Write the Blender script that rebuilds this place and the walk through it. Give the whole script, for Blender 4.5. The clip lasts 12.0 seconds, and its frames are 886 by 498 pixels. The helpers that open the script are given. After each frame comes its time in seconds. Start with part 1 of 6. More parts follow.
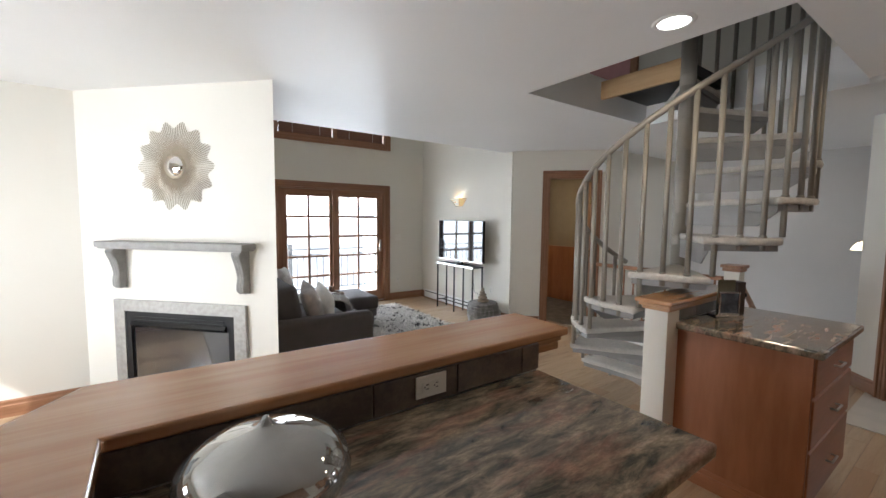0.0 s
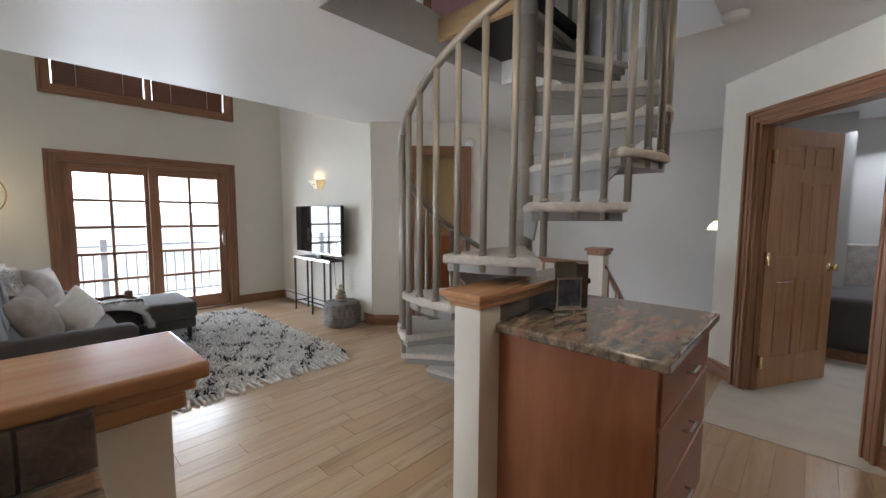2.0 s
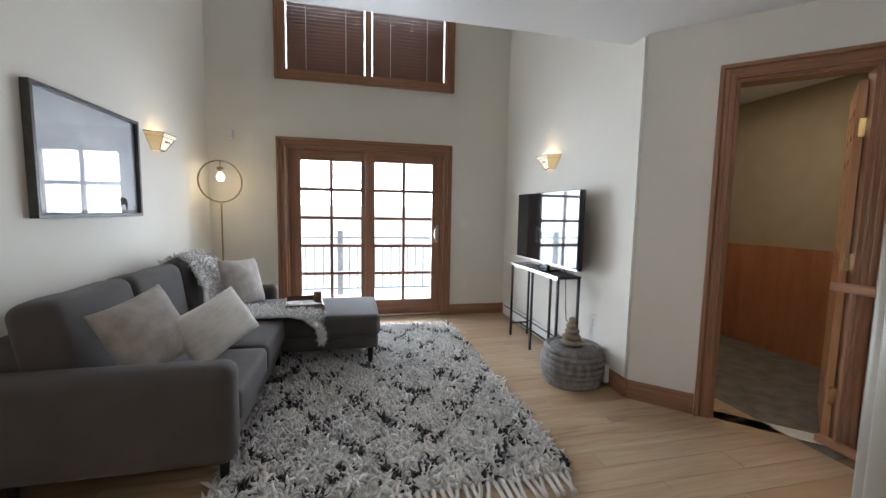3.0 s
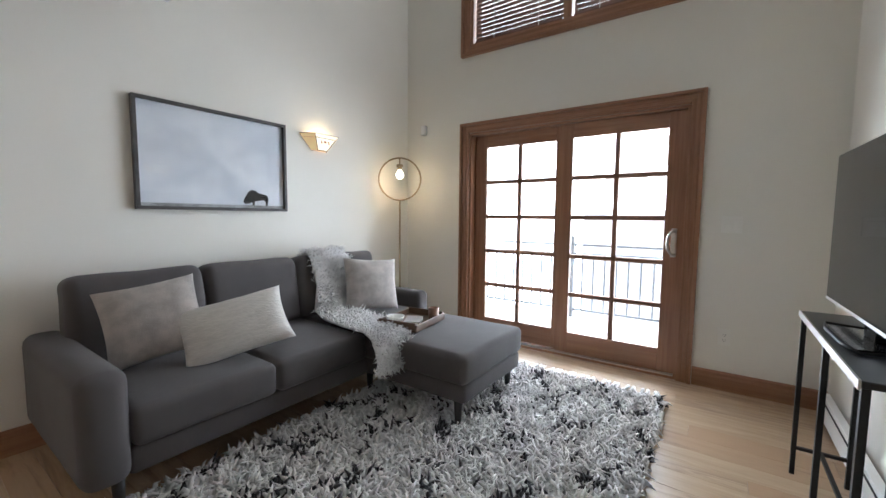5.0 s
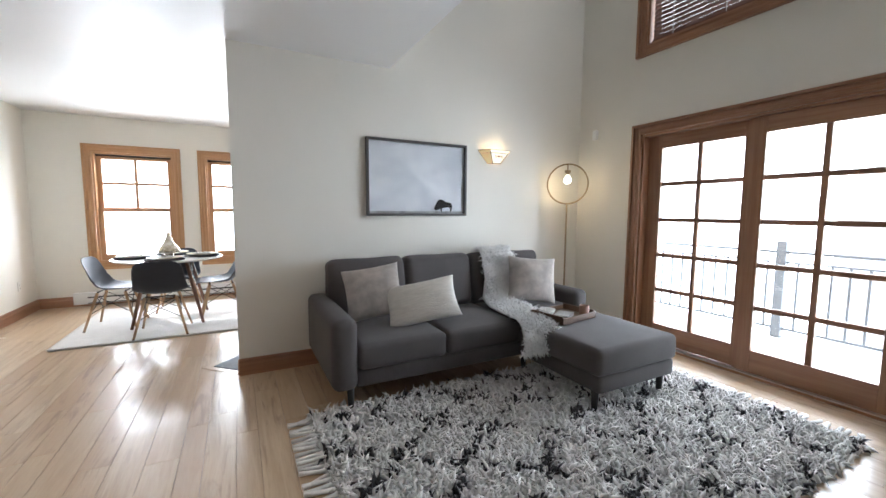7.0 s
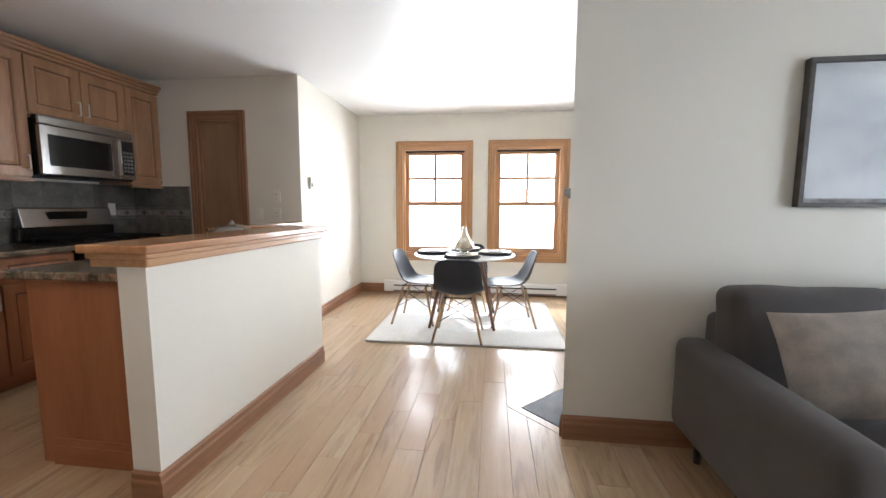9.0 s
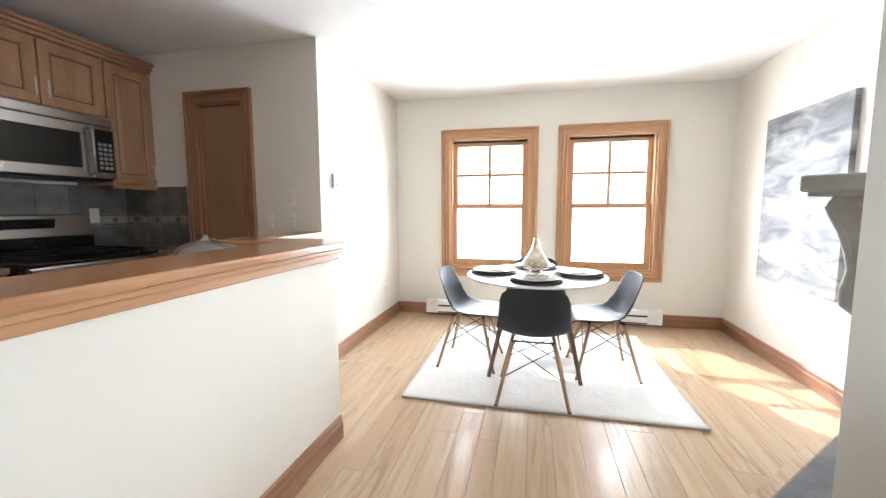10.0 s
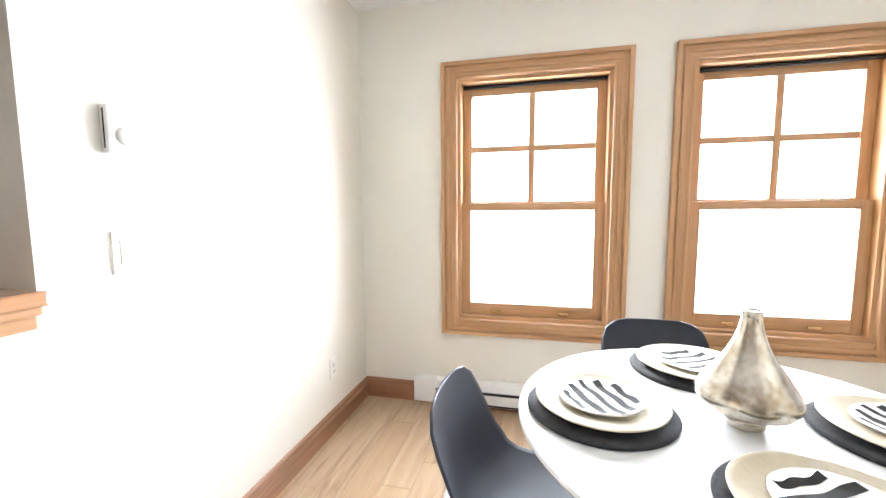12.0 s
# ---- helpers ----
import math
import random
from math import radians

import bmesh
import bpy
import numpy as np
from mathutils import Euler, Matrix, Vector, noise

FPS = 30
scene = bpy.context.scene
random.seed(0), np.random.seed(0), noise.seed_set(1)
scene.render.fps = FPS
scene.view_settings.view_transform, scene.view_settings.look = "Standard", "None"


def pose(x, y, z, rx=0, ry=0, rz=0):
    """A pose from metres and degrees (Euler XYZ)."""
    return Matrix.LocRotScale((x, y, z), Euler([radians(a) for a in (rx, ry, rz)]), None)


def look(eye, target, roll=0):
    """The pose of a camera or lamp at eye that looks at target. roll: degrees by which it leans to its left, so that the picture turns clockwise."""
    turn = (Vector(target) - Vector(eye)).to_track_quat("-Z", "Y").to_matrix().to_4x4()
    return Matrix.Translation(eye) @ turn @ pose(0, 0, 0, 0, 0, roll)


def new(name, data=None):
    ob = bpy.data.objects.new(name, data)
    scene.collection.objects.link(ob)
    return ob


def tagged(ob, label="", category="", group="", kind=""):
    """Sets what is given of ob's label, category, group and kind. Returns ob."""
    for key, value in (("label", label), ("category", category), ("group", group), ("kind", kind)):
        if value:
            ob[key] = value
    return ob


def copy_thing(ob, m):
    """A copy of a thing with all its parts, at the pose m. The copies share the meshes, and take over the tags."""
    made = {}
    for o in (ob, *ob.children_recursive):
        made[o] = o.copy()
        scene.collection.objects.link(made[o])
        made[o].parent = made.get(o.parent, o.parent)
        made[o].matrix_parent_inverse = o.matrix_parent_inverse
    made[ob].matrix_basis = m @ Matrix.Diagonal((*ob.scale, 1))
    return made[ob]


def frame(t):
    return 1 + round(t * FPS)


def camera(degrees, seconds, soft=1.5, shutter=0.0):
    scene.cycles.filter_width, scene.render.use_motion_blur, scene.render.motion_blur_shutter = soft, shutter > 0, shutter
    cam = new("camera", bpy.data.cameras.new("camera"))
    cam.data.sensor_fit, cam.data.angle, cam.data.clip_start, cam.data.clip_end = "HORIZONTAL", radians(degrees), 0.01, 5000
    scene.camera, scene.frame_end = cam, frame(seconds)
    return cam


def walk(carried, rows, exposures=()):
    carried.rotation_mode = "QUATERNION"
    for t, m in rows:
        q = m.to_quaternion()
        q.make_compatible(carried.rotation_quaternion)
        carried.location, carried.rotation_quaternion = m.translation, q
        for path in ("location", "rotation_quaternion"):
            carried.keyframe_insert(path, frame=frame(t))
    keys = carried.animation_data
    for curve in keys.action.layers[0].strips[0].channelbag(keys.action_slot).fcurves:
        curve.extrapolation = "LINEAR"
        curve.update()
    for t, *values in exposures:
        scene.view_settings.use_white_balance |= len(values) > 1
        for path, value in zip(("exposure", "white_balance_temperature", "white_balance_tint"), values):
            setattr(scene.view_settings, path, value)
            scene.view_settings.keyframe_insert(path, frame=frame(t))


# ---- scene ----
cam = camera(96.6, 12.0)
PATH = [
    (0, (-0.063, 0.126, 1.499), (1.081, 1.759, 1.343), 0.6),
    (0.5, (0.03, 0.083, 1.485), (1.398, 1.535, 1.333), 0.5),
    (1, (0.184, 0.032, 1.474), (1.69, 1.338, 1.314), 0.3),
    (1.5, (0.451, 0.024, 1.435), (2.014, 1.261, 1.272), 0.3),
    (2, (1.045, 0.274, 1.348), (2.5, 1.636, 1.177), 0.3),
    (2.3, (1.423, 0.578, 1.319), (2.499, 2.255, 1.147), 0.6),
    (2.5, (1.604, 0.893, 1.284), (2.403, 2.717, 1.103), 0.6),
    (2.7, (1.785, 1.267, 1.278), (2.42, 3.153, 1.085), 0.8),
    (4.3, (3.08, 3.262, 1.178), (2.49, 5.165, 1.006), 0.6),
    (4.5, (3.164, 3.273, 1.169), (2.36, 5.097, 0.999), 0.4),
    (5, (3.344, 3.235, 1.177), (2.197, 4.865, 1.013), 0.5),
    (5.5, (3.524, 3.188, 1.219), (2.162, 4.642, 1.047), 0.4),
    (6, (3.705, 3.171, 1.224), (2.159, 4.429, 1.054), 0.4),
    (6.5, (3.832, 3.141, 1.237), (2.163, 4.229, 1.062), 0.4),
    (6.7, (3.868, 3.132, 1.242), (2.16, 4.162, 1.062), 0.4),
    (8.3, (3.167, 2.893, 1.197), (1.187, 3.096, 0.995), 0.1),
    (8.5, (3.036, 2.812, 1.195), (1.048, 2.897, 0.99), 0.3),
    (9, (2.589, 2.71, 1.2), (0.615, 2.465, 0.989), 0.2),
    (9.5, (2.09, 2.54, 1.194), (0.138, 2.156, 0.988), -0.2),
    (10, (1.597, 2.403, 1.219), (-0.343, 1.961, 1.016), -0.1),
    (10.5, (1.107, 2.286, 1.218), (-0.825, 1.806, 1.017), -0.3),
    (11, (0.593, 2.195, 1.226), (-1.337, 1.71, 1.026), -0.2),
    (11.5, (0.074, 2.047, 1.227), (-1.858, 1.568, 1.032), -0.3),
    (12, (-0.433, 1.952, 1.222), (-2.371, 1.496, 1.029), -0.3),
]
EXPOSURES = [(0.0, 0.10, 5950, 10), (1.0, 0.08, 5950, 10), (2.5, 0.07, 5880, 10), (4.5, 0.18, 5750, 10), (6.5, 0.20, 5760, 10), (9.0, 0.40, 5880, 10), (10.5, 0.76, 5850, 10), (12.0, 0.70, 5850, 10)]
walk(cam, [(t, look(eye, target, roll)) for t, eye, target, roll in PATH], EXPOSURES)

# ---- world, sun and large lights ----
world = bpy.data.worlds.new("sky")
scene.world = world
world.use_nodes = True
wn = world.node_tree
sky = wn.nodes.new("ShaderNodeTexSky")
sky.sky_type, sky.sun_disc = "NISHITA", False
sky.sun_elevation, sky.sun_rotation = radians(38.5), radians(241)
wn.nodes["Background"].inputs["Strength"].default_value = 0.15
wn.links.new(sky.outputs[0], wn.nodes["Background"].inputs["Color"])


def lamp(name, kind, m, power, color, size=0.1, size_y=None, angle=None, label="", spread=None):
    data = bpy.data.lights.new(name, kind)
    data.energy, data.color = power, color
    if kind == "AREA":
        data.shape, data.size, data.size_y = "RECTANGLE", size, size_y or size
        if spread:
            data.spread = radians(spread)
    elif kind == "SUN":
        data.angle = radians(angle)
    else:
        data.shadow_soft_size = size
    ob = new(name, data)
    ob.matrix_basis = m
    return tagged(ob, label or "light source", "light", "", "structure")


SUN_TO = Vector((0.64, 0.35, -0.58))
lamp("sun", "SUN", look((-12, -4, 9), Vector((-12, -4, 9)) + SUN_TO), 5.0, (1.0, 0.95, 0.87), angle=0.5, label="low afternoon sun")
# daylight standing in the openings: two dining windows, patio door
for yc in (1.92, 3.17):
    lamp("window_light", "AREA", look((-3.02, yc, 1.27), (0, yc, 1.0)), 62, (1.0, 0.985, 0.96), 0.86, 1.42, label="daylight in the dining window", spread=158)
lamp("patio_light", "AREA", look((2.24, 8.6, 1.1), (2.24, 0, 1.9)), 720, (0.93, 0.97, 1.0), 8.0, 3.4, label="daylight beyond the balcony")
lamp("patio_opening_light", "AREA", look((2.235, 6.74, 1.0), (2.235, 0, 1.15)), 28, (0.93, 0.97, 1.0), 1.7, 1.8, label="daylight in the patio door")
# fill lamp added inside the room, higher than the upper window
lamp("loft_fill", "AREA", look((2.2, 6.30, 4.15), (2.2, 4.0, 2.2)), 14, (1.0, 0.98, 0.95), 1.7, 0.5, label="fill light added inside, above the upper window")

# ---- materials ----
def material(name, base, rough=0.6, metal=0.0, vary=0.12, scale=(6, 6, 6), fine=60.0, bump=0.15, dist=0.004, spec=0.5, coat=0.0, sheen=0.0, second=None, island=0.0):
    m = bpy.data.materials.new(name)
    m.use_nodes = True
    t, bs = m.node_tree, m.node_tree.nodes["Principled BSDF"]
    tc, mp = t.nodes.new("ShaderNodeTexCoord"), t.nodes.new("ShaderNodeMapping")
    mp.inputs["Scale"].default_value = scale
    t.links.new(tc.outputs["Object"], mp.inputs["Vector"])
    big, small = t.nodes.new("ShaderNodeTexNoise"), t.nodes.new("ShaderNodeTexNoise")
    big.inputs["Scale"].default_value, big.inputs["Detail"].default_value = 1.0, 4.0
    small.inputs["Scale"].default_value, small.inputs["Detail"].default_value = fine / max(scale), 3.0
    t.links.new(mp.outputs[0], big.inputs["Vector"]), t.links.new(mp.outputs[0], small.inputs["Vector"])
    mix = t.nodes.new("ShaderNodeMix")
    mix.data_type = "RGBA"
    lo = second or tuple(c * (1 - vary) for c in base)
    hi = base if second else tuple(min(1, c * (1 + vary)) for c in base)
    mix.inputs[6].default_value, mix.inputs[7].default_value = (*lo, 1), (*hi, 1)
    ramp = t.nodes.new("ShaderNodeMapRange")
    ramp.inputs[1].default_value, ramp.inputs[2].default_value = 0.34, 0.66
    add = t.nodes.new("ShaderNodeMath")
    add.operation, add.inputs[1].default_value = "MULTIPLY_ADD", 0.3
    t.links.new(small.outputs["Fac"], add.inputs[0])
    sub = t.nodes.new("ShaderNodeMath")
    sub.operation, sub.inputs[1].default_value = "SUBTRACT", 0.15
    t.links.new(big.outputs["Fac"], sub.inputs[0])
    t.links.new(sub.outputs[0], add.inputs[2])
    t.links.new(add.outputs[0], ramp.inputs[0]), t.links.new(ramp.outputs[0], mix.inputs[0])
    color = mix.outputs[2]
    if island:
        oi, hs, mr = t.nodes.new("ShaderNodeObjectInfo"), t.nodes.new("ShaderNodeHueSaturation"), t.nodes.new("ShaderNodeMapRange")
        ge, ad, fr = t.nodes.new("ShaderNodeNewGeometry"), t.nodes.new("ShaderNodeMath"), t.nodes.new("ShaderNodeMath")
        ad.operation, fr.operation = "ADD", "FRACT"
        t.links.new(oi.outputs["Random"], ad.inputs[0]), t.links.new(ge.outputs["Random Per Island"], ad.inputs[1]), t.links.new(ad.outputs[0], fr.inputs[0])
        mr.inputs[3].default_value, mr.inputs[4].default_value = 1 - island, 1 + island
        t.links.new(fr.outputs[0], mr.inputs[0]), t.links.new(mr.outputs[0], hs.inputs["Value"]), t.links.new(color, hs.inputs["Color"])
        color = hs.outputs[0]
    t.links.new(color, bs.inputs["Base Color"])
    bs.inputs["Roughness"].default_value, bs.inputs["Metallic"].default_value = rough, metal
    bs.inputs["Specular IOR Level"].default_value, bs.inputs["Coat Weight"].default_value = spec, coat
    bs.inputs["Coat Roughness"].default_value = 0.12
    bs.inputs["Sheen Weight"].default_value = sheen
    if bump:
        bp = t.nodes.new("ShaderNodeBump")
        bp.inputs["Strength"].default_value, bp.inputs["Distance"].default_value = bump, dist
        t.links.new(small.outputs["Fac"], bp.inputs["Height"]), t.links.new(bp.outputs[0], bs.inputs["Normal"])
    return m


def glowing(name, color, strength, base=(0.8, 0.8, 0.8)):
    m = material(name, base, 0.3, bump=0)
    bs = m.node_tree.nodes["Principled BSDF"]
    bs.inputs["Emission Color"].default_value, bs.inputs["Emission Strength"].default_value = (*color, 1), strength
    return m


def clear(name, color=(1, 1, 1), rough=0.0, ior=1.45, thin=True):
    m = bpy.data.materials.new(name)
    m.use_nodes = True
    t = m.node_tree
    bs = t.nodes["Principled BSDF"]
    bs.inputs["Base Color"].default_value, bs.inputs["Roughness"].default_value, bs.inputs["IOR"].default_value = (*color, 1), rough, ior
    bs.inputs["Transmission Weight"].default_value = 1.0
    if thin:
        tr, gl, mx, lw = t.nodes.new("ShaderNodeBsdfTransparent"), t.nodes.new("ShaderNodeBsdfGlossy"), t.nodes.new("ShaderNodeMixShader"), t.nodes.new("ShaderNodeLayerWeight")
        pw, ma = t.nodes.new("ShaderNodeMath"), t.nodes.new("ShaderNodeMath")
        tr.inputs[0].default_value, gl.inputs["Roughness"].default_value = (*color, 1), 0.02
        f0 = ((ior - 1) / (ior + 1)) ** 2
        pw.operation, pw.inputs[1].default_value = "POWER", 5.0
        ma.operation, ma.inputs[1].default_value, ma.inputs[2].default_value = "MULTIPLY_ADD", 1 - f0, f0
        t.links.new(lw.outputs["Facing"], pw.inputs[0]), t.links.new(pw.outputs[0], ma.inputs[0]), t.links.new(ma.outputs[0], mx.inputs[0])
        t.links.new(tr.outputs[0], mx.inputs[1]), t.links.new(gl.outputs[0], mx.inputs[2])
        t.links.new(mx.outputs[0], t.nodes["Material Output"].inputs["Surface"])
    return m


def stretch(axis, along, across):
    return tuple(along if i == axis else across for i in range(3))


def woods(name, base, dark, rough=0.35, coat=0.15, along=1.6, across=26, island=0.0):
    return [material(name + "_" + "xyz"[i], base, rough, 0, 0.1, stretch(i, along, across), across * 6, 0.08, 0.002, coat=coat, second=dark, island=island) for i in range(3)]


M_WALL = material("cream_wall_paint", (0.77, 0.745, 0.675), 0.85, vary=0.02, scale=(1.2, 1.2, 1.2), fine=170, bump=0.10, dist=0.003, spec=0.25)
# warm grey holds the stairwell's soft shade; the bedroom walls share it
M_GREYSHADE = material("grey_and_shaded_wall", (0.61, 0.595, 0.575), 0.85, vary=0.03, scale=(1.2, 1.2, 1.2), fine=170, bump=0.1, dist=0.003, spec=0.25)
M_CEIL = material("white_ceiling_paint", (0.82, 0.82, 0.81), 0.48, vary=0.015, scale=(1, 1, 1), fine=140, bump=0.05, dist=0.003, spec=0.5)
M_TRIM = woods("stained_pine_trim", (0.335, 0.172, 0.094), (0.25, 0.118, 0.06), 0.4, across=40)
M_PALE = woods("honey_pine_trim", (0.52, 0.305, 0.145), (0.44, 0.235, 0.105), 0.4, across=48)
M_BAR = woods("varnished_bar_wood", (0.46, 0.25, 0.122), (0.38, 0.185, 0.085), 0.24, 0.35)
M_CAB = woods("knotty_alder_cabinet", (0.40, 0.225, 0.125), (0.27, 0.14, 0.07), 0.38, 0.12, 1.2, 7)
M_CHERRY = woods("cherry_base_cabinet", (0.40, 0.165, 0.078), (0.30, 0.115, 0.05), 0.45, 0.06, 1.2, 8)
M_DOOR = woods("pine_door_wood", (0.54, 0.295, 0.135), (0.45, 0.22, 0.095), 0.38, 0.2)


def maple():
    """Varnished maple strips: pale sapwood, tone by plank, brown heartwood streaks in some planks."""
    m = material("maple_plank", (0.5, 0.4, 0.3), 0.27, 0, coat=0.2, bump=0)
    t, bs = m.node_tree, m.node_tree.nodes["Principled BSDF"]

    def node(kind, **values):
        n = t.nodes.new("ShaderNode" + kind)
        for k, v in values.items():
            n.inputs[k].default_value = v
        return n

    def math_(op, a, b):
        n = t.nodes.new("ShaderNodeMath")
        n.operation = op
        for i, v in enumerate((a, b)):
            if isinstance(v, float):
                n.inputs[i].default_value = v
            else:
                t.links.new(v, n.inputs[i])
        return n.outputs[0]

    geo, oi = node("NewGeometry"), node("ObjectInfo")
    rnd = math_("FRACT", math_("ADD", oi.outputs["Random"], geo.outputs["Random Per Island"]), 0.0)
    mp, off = node("Mapping", Scale=(1.0, 11.0, 1.0)), node("CombineXYZ")
    t.links.new(math_("MULTIPLY", rnd, 37.0), off.inputs[2])
    t.links.new(geo.outputs["Position"], mp.inputs["Vector"]), t.links.new(off.outputs[0], mp.inputs["Location"])
    grain, streak, fine = node("TexNoise", Scale=2.2, Detail=6.0, Distortion=0.6), node("TexNoise", Scale=1.35, Detail=5.0, Distortion=1.4, Roughness=0.6), node("TexNoise", Scale=14.0, Detail=3.0)
    for n in (grain, streak, fine):
        t.links.new(mp.outputs[0], n.inputs["Vector"])

    def ramp(src, lo, hi):
        n = node("MapRange")
        n.inputs[1].default_value, n.inputs[2].default_value = lo, hi
        t.links.new(src, n.inputs[0])
        return n.outputs[0]

    def blend(fac, a, b):
        n = t.nodes.new("ShaderNodeMix")
        n.data_type = "RGBA"
        t.links.new(fac, n.inputs[0])
        for i, v in ((6, a), (7, b)):
            if isinstance(v, tuple):
                n.inputs[i].default_value = (*v, 1)
            else:
                t.links.new(v, n.inputs[i])
        return n.outputs[2]

    base = blend(ramp(grain.outputs["Fac"], 0.3, 0.7), (0.45, 0.315, 0.19), (0.57, 0.432, 0.287))
    base = blend(ramp(rnd, 0.55, 1.0), base, (0.46, 0.305, 0.18))
    picked = ramp(math_("FRACT", math_("MULTIPLY", rnd, 7.31), 0.0), 0.40, 0.65)
    base = blend(math_("MULTIPLY", math_("MULTIPLY", ramp(streak.outputs["Fac"], 0.52, 0.66), picked), 0.5), base, (0.20, 0.115, 0.07))
    base = blend(math_("MULTIPLY", ramp(fine.outputs["Fac"], 0.45, 0.75), 0.18), base, (0.29, 0.185, 0.11))
    t.links.new(base, bs.inputs["Base Color"])
    t.links.new(ramp(grain.outputs["Fac"], -2.2, 6.0), bs.inputs["Roughness"])
    return m


M_FLOOR = maple()
M_VENEER = material("brown_birch_veneer", (0.33, 0.195, 0.11), 0.42, 0, 0.1, (10, 10, 1.2), 90, 0.05, 0.001, second=(0.27, 0.155, 0.085))
M_GLAZE = material("dark_cabinet_glaze", (0.11, 0.052, 0.028), 0.5, bump=0)
M_JOINT = material("floor_joint", (0.20, 0.12, 0.065), 0.7)
M_BRASS = material("polished_brass", (0.72, 0.53, 0.26), 0.25, 1.0, bump=0)
M_NICKEL = material("brushed_nickel", (0.62, 0.60, 0.57), 0.3, 1.0, 0.05, (3, 3, 80), 300, 0.03, 0.001)
M_STEEL = material("stainless_steel", (0.50, 0.50, 0.50), 0.27, 1.0, 0.06, (60, 60, 2), 400, 0.03, 0.0006)
M_FRIDGESIDE = material("grey_enamel_side", (0.22, 0.22, 0.225), 0.45, 0.3, 0.04)
M_BLACK = material("black_enamel", (0.012, 0.012, 0.013), 0.16, 0, 0.2, bump=0.0)
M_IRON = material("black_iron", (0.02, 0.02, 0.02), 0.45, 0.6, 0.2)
M_TAUPE = material("taupe_painted_steel", (0.25, 0.225, 0.19), 0.42, 0.15, 0.06, (5, 5, 5), 60, 0.06)
M_TREADMETAL = material("grey_painted_tread", (0.25, 0.242, 0.232), 0.5, 0.05, 0.06)
M_CARPET = material("oatmeal_carpet", (0.66, 0.62, 0.565), 0.95, 0, 0.08, (40, 40, 40), 260, 1.0, 0.012, spec=0.1, sheen=0.3)
M_PLATE = material("ivory_plastic", (0.78, 0.76, 0.70), 0.4, vary=0.02, bump=0)
M_WHITE = material("white_enamel", (0.82, 0.82, 0.80), 0.4, vary=0.03, bump=0)
M_DARK = material("dark_slot", (0.015, 0.015, 0.015), 0.8, bump=0)
M_GLASS = clear("window_glass", (0.97, 0.98, 0.98))
M_MIRROR = material("mirror_silver", (0.88, 0.88, 0.88), 0.02, 1.0, 0.0, bump=0)
M_SLATE = material("slate_tile", (0.20, 0.15, 0.115), 0.45, 0, 0.3, (9, 9, 9), 70, 0.35, 0.006, second=(0.085, 0.068, 0.058), island=0.2)
M_GREYSLATE = material("grey_slate_tile", (0.20, 0.19, 0.168), 0.5, 0, 0.3, (8, 8, 8), 60, 0.3, 0.006, second=(0.105, 0.10, 0.09), island=0.22)
M_GROUT = material("grey_grout", (0.30, 0.28, 0.25), 0.9)
M_STONE = material("grey_cast_stone", (0.30, 0.295, 0.28), 0.7, 0, 0.12, (14, 14, 14), 90, 0.3)
M_SKYGLOW = glowing("glowing_sky_sheet", (0.97, 0.985, 1.0), 5.0)


def granite():
    m = material("streaked_granite", (0.1, 0.1, 0.1), 0.12, 0, coat=0.3, bump=0)
    t, bs = m.node_tree, m.node_tree.nodes["Principled BSDF"]
    tc, mp = t.nodes.new("ShaderNodeTexCoord"), t.nodes.new("ShaderNodeMapping")
    mp.inputs["Scale"].default_value, mp.inputs["Rotation"].default_value = (8.0, 25.0, 18.0), (0, 0, radians(-14))
    t.links.new(tc.outputs["Object"], mp.inputs[0])
    a, b, c = [t.nodes.new("ShaderNodeTexNoise") for _ in range(3)]
    for n, s, d in ((a, 1.0, 0.5), (b, 0.40, 0.4), (c, 7.0, 0.3)):
        n.inputs["Scale"].default_value, n.inputs["Detail"].default_value, n.inputs["Distortion"].default_value, n.inputs["Roughness"].default_value = s, 7, d, 0.65
        t.links.new(mp.outputs[0], n.inputs["Vector"])
    r1, r2 = t.nodes.new("ShaderNodeValToRGB"), t.nodes.new("ShaderNodeValToRGB")
    def stops(r, rows):
        while len(r.color_ramp.elements) < len(rows):
            r.color_ramp.elements.new(0.5)
        for e, (p, col) in zip(r.color_ramp.elements, rows):
            e.position, e.color = p, (*col, 1)
    stops(r1, [(0.31, (0.026, 0.026, 0.021)), (0.41, (0.075, 0.070, 0.055)), (0.49, (0.160, 0.135, 0.098)), (0.57, (0.25, 0.195, 0.135)), (0.69, (0.40, 0.32, 0.245))])
    stops(r2, [(0.50, (0, 0, 0)), (0.66, (1, 1, 1))])
    t.links.new(a.outputs["Fac"], r1.inputs[0]), t.links.new(b.outputs["Fac"], r2.inputs[0])
    mx, mx2 = t.nodes.new("ShaderNodeMix"), t.nodes.new("ShaderNodeMix")
    mx.data_type = mx2.data_type = "RGBA"
    mx2.blend_type = "OVERLAY"
    sc = t.nodes.new("ShaderNodeMath")
    sc.operation, sc.inputs[1].default_value = "MULTIPLY", 0.52
    t.links.new(r2.outputs[0], sc.inputs[0]), t.links.new(sc.outputs[0], mx.inputs[0])
    t.links.new(r1.outputs[0], mx.inputs[6])
    mx.inputs[7].default_value = (0.42, 0.215, 0.15, 1)
    mx2.inputs[0].default_value = 0.65
    t.links.new(mx.outputs[2], mx2.inputs[6]), t.links.new(c.outputs["Fac"], mx2.inputs[7])
    t.links.new(mx2.outputs[2], bs.inputs["Base Color"])
    return m


M_GRANITE = granite()


